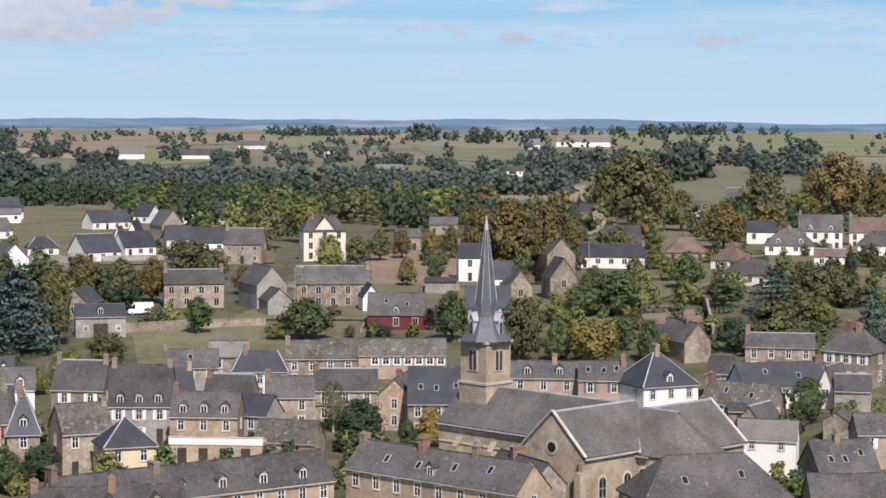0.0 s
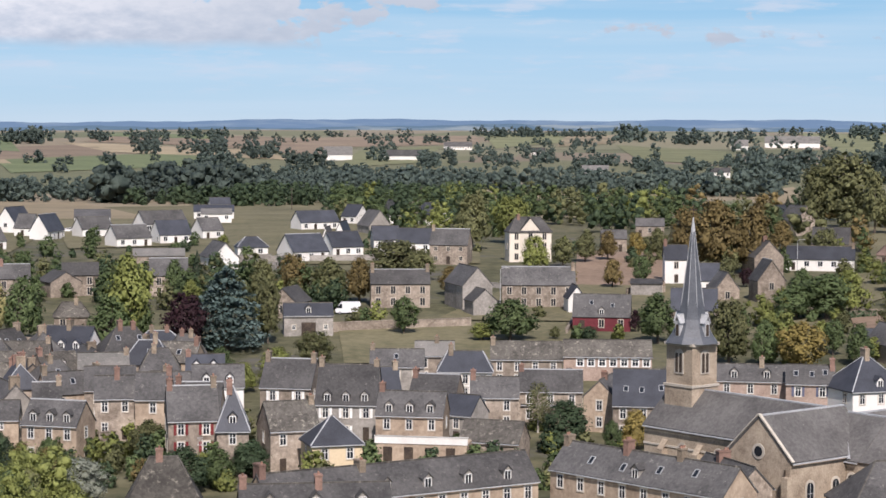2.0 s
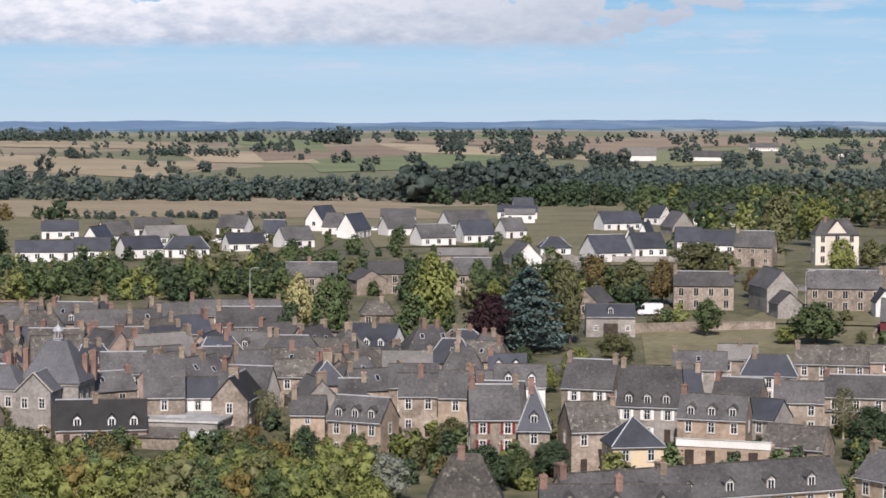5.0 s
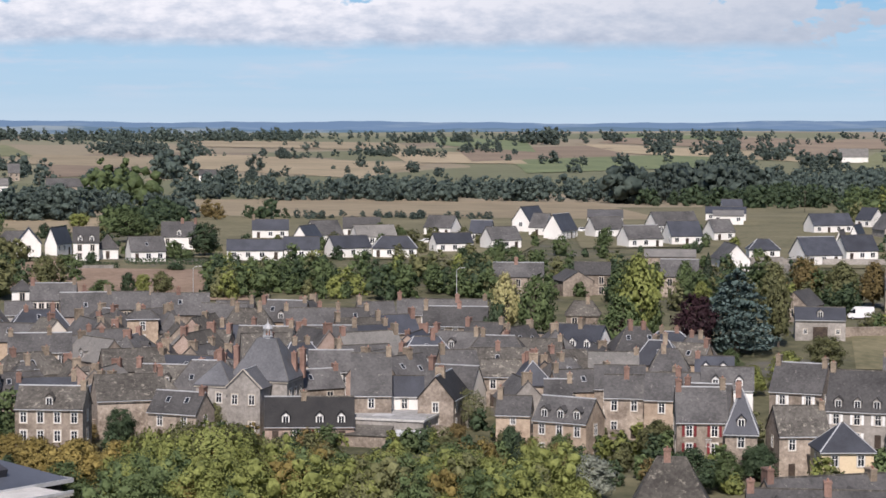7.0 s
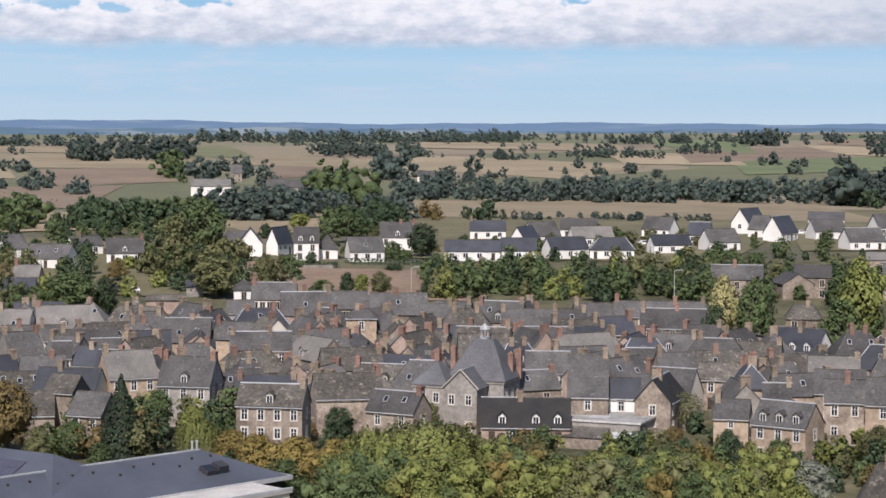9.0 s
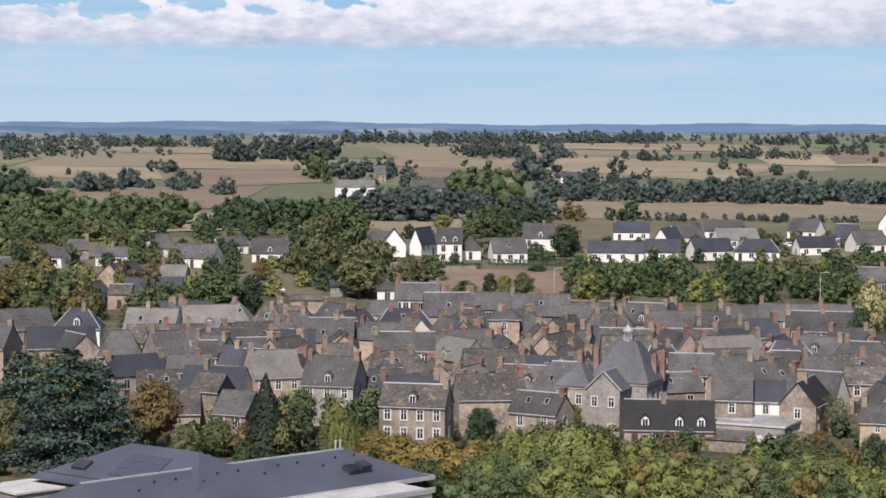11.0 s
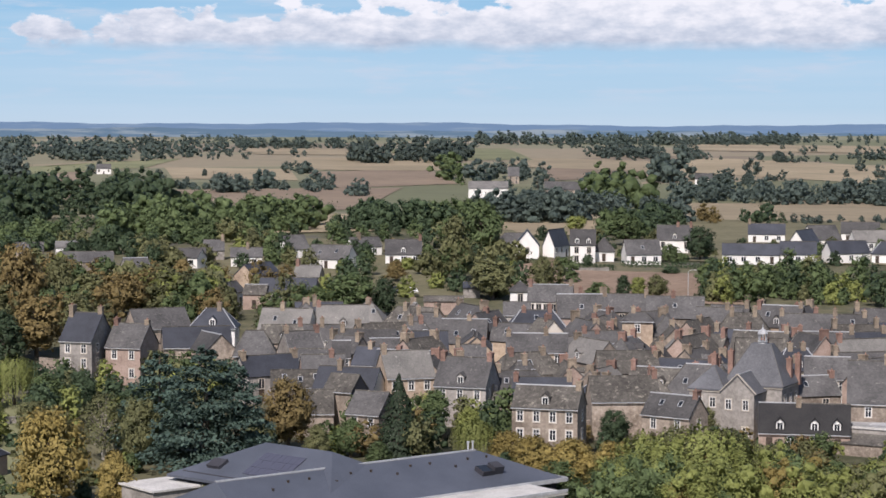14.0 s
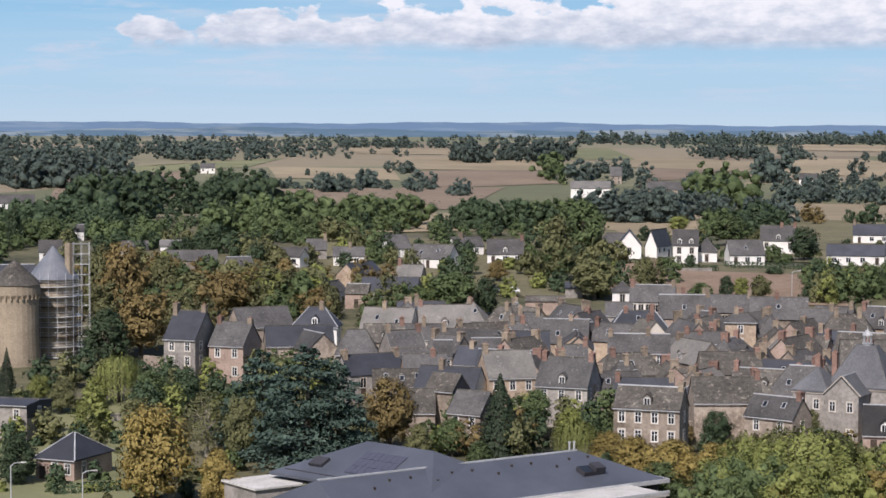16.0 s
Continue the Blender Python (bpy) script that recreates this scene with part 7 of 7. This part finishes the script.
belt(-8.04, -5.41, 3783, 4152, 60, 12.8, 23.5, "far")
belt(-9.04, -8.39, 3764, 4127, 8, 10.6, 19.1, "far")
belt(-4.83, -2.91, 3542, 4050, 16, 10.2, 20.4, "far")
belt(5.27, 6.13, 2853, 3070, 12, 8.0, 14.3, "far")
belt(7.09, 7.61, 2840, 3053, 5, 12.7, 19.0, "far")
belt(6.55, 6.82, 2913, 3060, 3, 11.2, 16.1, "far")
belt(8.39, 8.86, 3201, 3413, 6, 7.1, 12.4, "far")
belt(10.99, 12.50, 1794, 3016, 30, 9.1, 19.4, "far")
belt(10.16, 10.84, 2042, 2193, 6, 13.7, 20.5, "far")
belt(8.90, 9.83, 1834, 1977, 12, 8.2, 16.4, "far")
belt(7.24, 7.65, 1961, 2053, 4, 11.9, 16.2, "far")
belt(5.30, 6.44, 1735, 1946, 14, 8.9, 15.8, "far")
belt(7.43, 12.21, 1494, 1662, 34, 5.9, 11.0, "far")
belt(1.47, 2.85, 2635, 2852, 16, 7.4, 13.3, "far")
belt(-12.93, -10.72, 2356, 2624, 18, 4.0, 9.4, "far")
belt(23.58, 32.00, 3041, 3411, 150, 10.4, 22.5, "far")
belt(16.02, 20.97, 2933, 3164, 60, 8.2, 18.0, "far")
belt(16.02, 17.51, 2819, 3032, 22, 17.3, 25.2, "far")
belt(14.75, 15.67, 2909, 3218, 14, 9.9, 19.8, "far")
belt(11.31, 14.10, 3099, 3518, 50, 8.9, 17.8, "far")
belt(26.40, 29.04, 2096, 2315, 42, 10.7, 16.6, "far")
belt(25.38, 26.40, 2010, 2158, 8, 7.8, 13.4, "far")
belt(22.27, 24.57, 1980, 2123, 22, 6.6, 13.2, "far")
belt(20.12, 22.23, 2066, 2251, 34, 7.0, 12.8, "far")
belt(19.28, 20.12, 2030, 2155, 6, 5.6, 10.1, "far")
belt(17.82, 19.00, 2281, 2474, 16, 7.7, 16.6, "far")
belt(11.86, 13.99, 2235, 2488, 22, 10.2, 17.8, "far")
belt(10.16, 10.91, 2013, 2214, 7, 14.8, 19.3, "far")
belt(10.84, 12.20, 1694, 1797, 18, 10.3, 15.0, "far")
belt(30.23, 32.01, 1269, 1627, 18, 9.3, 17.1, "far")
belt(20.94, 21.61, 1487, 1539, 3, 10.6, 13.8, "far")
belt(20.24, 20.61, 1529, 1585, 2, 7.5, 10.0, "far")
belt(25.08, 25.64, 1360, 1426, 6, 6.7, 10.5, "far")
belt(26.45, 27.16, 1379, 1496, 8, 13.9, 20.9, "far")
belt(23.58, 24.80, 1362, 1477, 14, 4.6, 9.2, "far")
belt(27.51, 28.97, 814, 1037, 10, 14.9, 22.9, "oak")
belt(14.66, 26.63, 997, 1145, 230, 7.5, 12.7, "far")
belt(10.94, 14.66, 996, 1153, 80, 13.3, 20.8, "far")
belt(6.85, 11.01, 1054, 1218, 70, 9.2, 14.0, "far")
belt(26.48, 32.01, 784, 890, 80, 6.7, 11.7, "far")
belt(26.48, 28.45, 687, 771, 16, 7.1, 11.0, "dark")
belt(7.14, 14.66, 961, 1041, 80, 5.9, 9.1, "dark")
belt(25.11, 26.02, 790, 830, 6, 5.7, 7.8, "rust")
belt(23.58, 24.80, 791, 814, 8, 5.2, 8.6, "dark")
belt(18.19, 23.58, 794, 824, 40, 2.5, 3.9, "far")
belt(35.52, 38.59, 2648, 2834, 50, 8.8, 16.2, "far")
belt(32.36, 35.54, 1883, 2109, 55, 12.9, 23.6, "far")
belt(23.41, 29.01, 3076, 3339, 70, 10.3, 20.7, "far")
belt(26.97, 29.01, 2104, 2295, 26, 10.6, 16.6, "far")
belt(38.59, 48.24, 1939, 2415, 150, 10.5, 21.1, "far")
belt(44.30, 48.25, 1250, 1682, 70, 11.8, 20.5, "far")
belt(39.17, 40.17, 1232, 1307, 14, 4.1, 8.2, "far")
belt(36.05, 39.05, 1165, 1286, 40, 6.6, 12.5, "far")
belt(36.65, 37.24, 1555, 1627, 5, 8.6, 11.1, "far")
belt(34.86, 35.54, 1106, 1169, 7, 7.3, 11.0, "far")
belt(40.66, 45.74, 745, 1132, 130, 10.1, 17.7, "dark")
belt(43.18, 48.26, 698, 785, 60, 6.8, 12.0, "dark")
belt(40.59, 41.96, 679, 781, 24, 7.8, 13.7, "oak")
belt(38.25, 40.59, 682, 762, 30, 9.7, 15.5, "oak")
belt(36.36, 38.31, 720, 782, 22, 8.9, 13.3, "oak")
belt(31.89, 35.20, 736, 773, 60, 7.3, 12.6, "dark")
belt(31.97, 33.35, 731, 767, 10, 8.9, 12.1, "oak")
belt(28.99, 31.97, 786, 840, 60, 8.7, 14.4, "far")
belt(27.63, 29.07, 1092, 1163, 16, 12.1, 18.8, "far")
belt(26.48, 27.18, 1432, 1517, 5, 15.1, 20.6, "far")
belt(32.28, 33.05, 1261, 1488, 6, 13.3, 21.4, "oak")
belt(25.13, 25.76, 1417, 1488, 4, 7.8, 10.9, "far")
belt(27.54, 28.98, 705, 756, 12, 5.9, 9.8, "oak")
belt(39.21, 45.61, 469, 529, 60, 6.2, 10.7, "mix")
belt(37.66, 39.51, 574, 679, 12, 4.0, 6.7, "olive")
belt(43.18, 46.19, 628, 682, 24, 5.3, 8.8, "oak")
belt(41.35, 43.18, 590, 638, 16, 4.3, 7.3, "dark")
belt(39.21, 41.35, 560, 600, 16, 4.4, 6.9, "olive")
belt(37.05, 37.97, 574, 607, 8, 3.2, 5.4, "oak")
belt(33.03, 35.04, 535, 609, 16, 3.7, 6.8, "mix")
belt(39.20, 41.05, 637, 694, 14, 5.4, 8.9, "oak")
belt(46.79, 48.27, 579, 701, 10, 5.2, 10.3, "oak")
belt(30.86, 32.35, 499, 599, 10, 5.9, 8.9, "olive")


# ---- walls, hedges, cars, poles ----
def garden_wall(x0, y0, x1, y1, h, kind):
    length = math.hypot(x1 - x0, y1 - y0)
    n = max(2, int(length / 4))
    t = thing("garden_wall", x0, y0, ground_at(x0, y0), math.degrees(math.atan2(y1 - y0, x1 - x0)), "%s garden wall with a flat coping" % WORDS[kind], "wall")
    z = [ground_at(x0 + (x1 - x0) * i / n, y0 + (y1 - y0) * i / n) - ground_at(x0, y0) for i in range(n + 1)]
    rng = random.Random(int(abs(x0 * 3 + y0)))
    body, cope = [], []
    for lo, hi, half, out in ((-1.5, h, 0.22, body), (h, h + 0.12, 0.3, cope)):
        vs, fs = [], []
        for i in range(n + 1):
            px = length * i / n
            up = 0 if out is cope else rng.uniform(-0.05, 0)
            vs += [(px, -half, z[i] + lo), (px, half, z[i] + lo), (px, half, z[i] + hi + up), (px, -half, z[i] + hi + up)]
        for i in range(n):
            a, b = 4 * i, 4 * i + 4
            fs += [(a + k, b + k, b + (k + 1) % 4, a + (k + 1) % 4)[::-1] for k in range(4)]
        fs += [(0, 1, 2, 3), (4 * n + 3, 4 * n + 2, 4 * n + 1, 4 * n)]
        out += [vs, fs]
    part("wall_body", *body, WALL[kind], t)
    part("coping", *cope, WALL[kind], t)


def hedge(x0, y0, x1, y1, h, kind):
    rng = np.random.default_rng(int(abs(x0 * 7 + y0)))
    length = math.hypot(x1 - x0, y1 - y0)
    n = int(length * h * 26) + 60
    s = rng.uniform(0, 1, n)
    side = rng.integers(0, 3, n)
    off = np.where(side == 0, -0.6, np.where(side == 1, 0.6, rng.uniform(-0.6, 0.6, n))) + rng.normal(0, 0.06, n)
    up = np.where(side == 2, h, rng.uniform(0.05, h, n)) + rng.normal(0, 0.08, n)
    dx, dy = (x1 - x0) / length, (y1 - y0) / length
    gz = np.array([ground_at(x0 + (x1 - x0) * f, y0 + (y1 - y0) * f) for f in s])
    pts = np.stack([x0 + (x1 - x0) * s - dy * off, y0 + (y1 - y0) * s + dx * off, gz + up], 1)
    nrm = np.stack([-dy * np.sign(off) * (side < 2), dx * np.sign(off) * (side < 2), 1.0 * (side == 2) + 0.2], 1)
    k = max(2, int(length / 1.2))
    cores = [(x0 + (x1 - x0) * (i + 0.5) / k, y0 + (y1 - y0) * (i + 0.5) / k, ground_at(x0, y0) * (1 - (i + 0.5) / k) + ground_at(x1, y1) * (i + 0.5) / k + zz, 0.62) for i in range(k) for zz in np.arange(0.5, h, 0.7)]
    ob = new("hedge", leaf_mesh("hedge", pts, nrm, 0.4, LEAF[kind], 5, 0.0, cores))
    tagged(ob, "clipped %s garden hedge" % {"oak": "green", "lime": "light green", "dark": "dark green"}[kind], "hedge", "", "stuff")


def prism(profile, half):
    """A body whose side outline is profile (y, z), half metres to both sides in x."""
    k = len(profile)
    vs = [(-half, y, z) for y, z in profile] + [(half, y, z) for y, z in profile]
    return vs, [tuple(range(k)), tuple(range(2 * k - 1, k - 1, -1))] + [(i, (i + 1) % k, (i + 1) % k + k, i + k)[::-1] for i in range(k)]


TYRE = mesh("tyre", *lathe([(0.2, -0.1), (0.31, -0.1), (0.33, 0), (0.31, 0.1), (0.2, 0.1)], 14), RUBBER)
RIM = mesh("rim", *lathe([(0.2, -0.11), (0.2, 0.11)], 10), METAL)


def car(x, y, turn, kind):
    van = kind == "van"
    paint = CAR_PAINTS[{"white": 0, "van": 0, "dark": 1, "silver": 2}[kind]]
    t = thing("van" if van else "car", x, y, ground_at(x, y), turn + 90, ("parked white camper van beside a stone wall" if van else "parked %s hatchback car" % kind), "van" if van else "car")
    if van:
        body = [(-2.9, 0.4), (2.6, 0.4), (2.75, 0.9), (2.3, 1.35), (1.6, 2.4), (1.2, 2.75), (-2.8, 2.75), (-2.95, 2.4)]
        glass = [(1.95, 1.4), (2.28, 1.4), (1.62, 2.35), (1.2, 2.35), (1.2, 1.4)]
        half, wy = 1.02, (1.8, -1.7)
    else:
        body = [(-2.0, 0.3), (2.0, 0.3), (2.08, 0.62), (1.9, 0.85), (0.95, 0.97), (0.25, 1.44), (-1.3, 1.46), (-1.92, 1.0), (-2.05, 0.8)]
        glass = [(0.82, 0.98), (0.22, 1.38), (-1.25, 1.4), (-1.75, 1.02)]
        half, wy = 0.86, (1.25, -1.25)
    part("body", *prism(body, half), paint, t)
    part("side_window", *prism(glass, half + 0.015), GLASS, t)
    for yy in wy:
        for sx in (-1, 1):
            tyre = share("tyre", TYRE, t, pose(sx * (half - 0.08), yy, 0.33, 0, 90, 0))
            share("rim", RIM, tyre, Matrix())
    for sx in (-0.6, 0.6):
        part("headlight", *box(sx - 0.18, sx + 0.18, 2.0, 2.1 if not van else 2.8, 0.62, 0.78), METAL, t)


def street_lamp(x, y, h, turn):
    t = thing("street_lamp", x, y, ground_at(x, y), turn, "tall grey street lamp with a curved arm", "lamp")
    part("pole", *limb((0, 0, -0.5), (0, 0, h), 0.09, 0.06, 8), METAL, t)
    part("arm", *joined(limb((0, 0, h), (0.5, 0, h + 0.35), 0.05, 0.05, 6), limb((0.5, 0, h + 0.35), (1.5, 0, h + 0.45), 0.05, 0.05, 6)), METAL, t)
    part("lamp_head", *box(1.3, 2.0, -0.14, 0.14, h + 0.36, h + 0.5), CONCRETE, t)


def utility_pole(x, y, h, turn):
    t = thing("utility_pole", x, y, ground_at(x, y), turn, "slim grey wooden utility pole with crossarm", "pole")
    part("pole", *limb((0, 0, -0.5), (0, 0, h), 0.16, 0.11, 8), BARK, t)
    part("crossarm", *box(-0.9, 0.9, -0.07, 0.07, h - 0.9, h - 0.75), BARK, t)


def terrace():
    """The white-walled terrace in front of the golden stone house."""
    x, y = TERRACE_FRONT
    t = thing("terrace", x, y, ground_at(x, y), TERRACE_FACE, "white-walled terrace with parapet in front of house", "terrace")
    part("wall", *box(-7.2, 6.8, -3.0, 3.0, -2, TERRACE_TOP - 1.0), WALL["ochre"], t)
    part("parapet", *boxes((-7.3, 6.9, -3.12, -2.9, TERRACE_TOP - 1.1, TERRACE_TOP)), WALL["white"], t)
    part("coping", *boxes((-7.4, 7.0, -3.2, -2.82, TERRACE_TOP, TERRACE_TOP + 0.1)), CONCRETE, t)
    # openings drawn as thin dark panels, their inner shade given as colour
    for i in range(4):
        part("niche", *box(-6 + 3.2 * i, -4.6 + 3.2 * i, -3.03, -2.98, 0.1, TERRACE_TOP - 1.6), DOOR_WOOD, t, "dark opening under the terrace")


def balcony(x, y, z, turn):
    t = thing("balcony", x, y, z, turn, "small iron balcony with red doors behind", "balcony")
    part("slab", *box(-1.2, 1.2, -0.9, 0.1, -0.15, 0), CONCRETE, t)
    part("rail", *joined(box(-1.2, 1.2, -0.9, -0.84, 0.95, 1.02), *[box(-1.17 + 0.2 * i, -1.13 + 0.2 * i, -0.89, -0.85, 0, 0.95) for i in range(12)]), METAL, t)
garden_wall(-66.3, 437.0, -54.2, 442.7, 1.9, "stone")
garden_wall(-54.2, 442.7, -38.1, 449.4, 1.8, "stone")
garden_wall(59.4, 529.7, 60.9, 484.2, 2.0, "stone")
garden_wall(60.9, 484.2, 56.0, 433.4, 2.2, "stone")
garden_wall(28.0, 480.2, 52.3, 477.1, 1.2, "stone")
garden_wall(-17.1, 439.7, -16.2, 466.7, 1.0, "stone")
garden_wall(-44.5, 525.1, -19.8, 509.6, 1.2, "grey")
garden_wall(-5.4, 510.0, 3.9, 515.0, 1.6, "stone")
garden_wall(-104.2, 573.6, -75.8, 581.1, 1.6, "grey")
garden_wall(-118.6, 564.7, -104.0, 572.6, 2.2, "grey")
garden_wall(48.0, 342.7, 59.5, 344.9, 2.0, "stone")
garden_wall(-43.4, 319.1, -38.0, 320.8, 1.6, "stone")
garden_wall(-98.8, 313.8, -83.9, 323.3, 2.5, "stone")
garden_wall(-120.4, 310.5, -112.4, 317.7, 2.2, "stone")
garden_wall(-167.5, 295.9, -159.8, 303.5, 2.6, "stone")
garden_wall(-106.0, 538.7, -95.8, 563.9, 2.0, "grey")
garden_wall(-138.6, 562.2, -129.3, 569.5, 2.0, "grey")
garden_wall(-133.9, 405.5, -120.1, 403.5, 2.4, "stone")
garden_wall(-280.6, 487.0, -268.6, 495.9, 0.8, "grey")
garden_wall(-275.2, 286.2, -266.0, 287.9, 3.0, "stone")
garden_wall(-334.6, 337.2, -325.7, 338.8, 3.4, "stone")
garden_wall(-251.0, 246.8, -245.7, 254.8, 1.2, "grey")
hedge(-33.5, 323.3, -28.7, 320.7, 2.0, "oak")
hedge(66.2, 355.9, 76.2, 359.0, 1.8, "lime")
hedge(56.4, 468.6, 66.1, 474.4, 1.6, "dark")
hedge(27.3, 468.2, 50.6, 473.3, 1.4, "dark")
hedge(-271.1, 507.1, -249.3, 514.8, 1.6, "dark")
hedge(-306.5, 498.3, -291.7, 500.2, 1.4, "dark")
hedge(-286.1, 496.5, -267.7, 497.5, 1.4, "dark")
hedge(-97.1, 314.3, -93.1, 313.5, 2.2, "dark")
hedge(-212.2, 202.1, -205.9, 211.2, 1.6, "dark")
hedge(-209.5, 204.9, -207.3, 212.6, 1.4, "lime")
hedge(83.3, 577.0, 90.3, 582.0, 1.8, "dark")
hedge(84.2, 606.2, 93.5, 613.9, 1.6, "oak")
hedge(111.1, 576.4, 123.3, 584.1, 1.6, "dark")
hedge(-96.6, 593.2, -78.5, 601.9, 1.2, "dark")
car(-67.4, 466.2, 13, "van")
car(-42.7, 320.2, 28, "dark")
car(-40.5, 321.5, 22, "silver")
car(-39.0, 322.6, 19, "white")
car(-84.8, 329.2, 74, "dark")
car(-224.6, 617.4, 40, "white")
car(-304.6, 514.6, 41, "dark")
car(-197.0, 697.7, 21, "white")
car(-117.2, 603.7, 11, "silver")
car(-284.9, 424.2, 39, "white")
car(-288.8, 424.0, 114, "dark")
street_lamp(-208.5, 191.4, 6.0, 47)
street_lamp(-200.6, 196.8, 5.0, 46)
street_lamp(-34.0, 480.8, 9.0, 4)
street_lamp(-213.1, 431.2, 9.0, 26)
street_lamp(-159.9, 461.0, 8.0, 19)
street_lamp(-95.9, 418.2, 7.0, 13)
street_lamp(39.5, 568.6, 8.0, -4)
street_lamp(-326.2, 338.4, 8.0, 44)
utility_pole(-99.1, 910.6, 10.0, 6)
utility_pole(-151.6, 883.1, 10.0, 10)
utility_pole(-536.3, 914.3, 10.0, 30)
utility_pole(-876.0, 809.9, 10.0, 47)
utility_pole(-826.8, 1013.6, 10.0, 39)
utility_pole(-354.3, 1020.2, 10.0, 19)
TERRACE_FRONT, TERRACE_FACE, TERRACE_TOP = (-33.5, 315.0), -3.5, 4.5
terrace()
balcony(-66.3, 302.8, 4.3, 6.4)
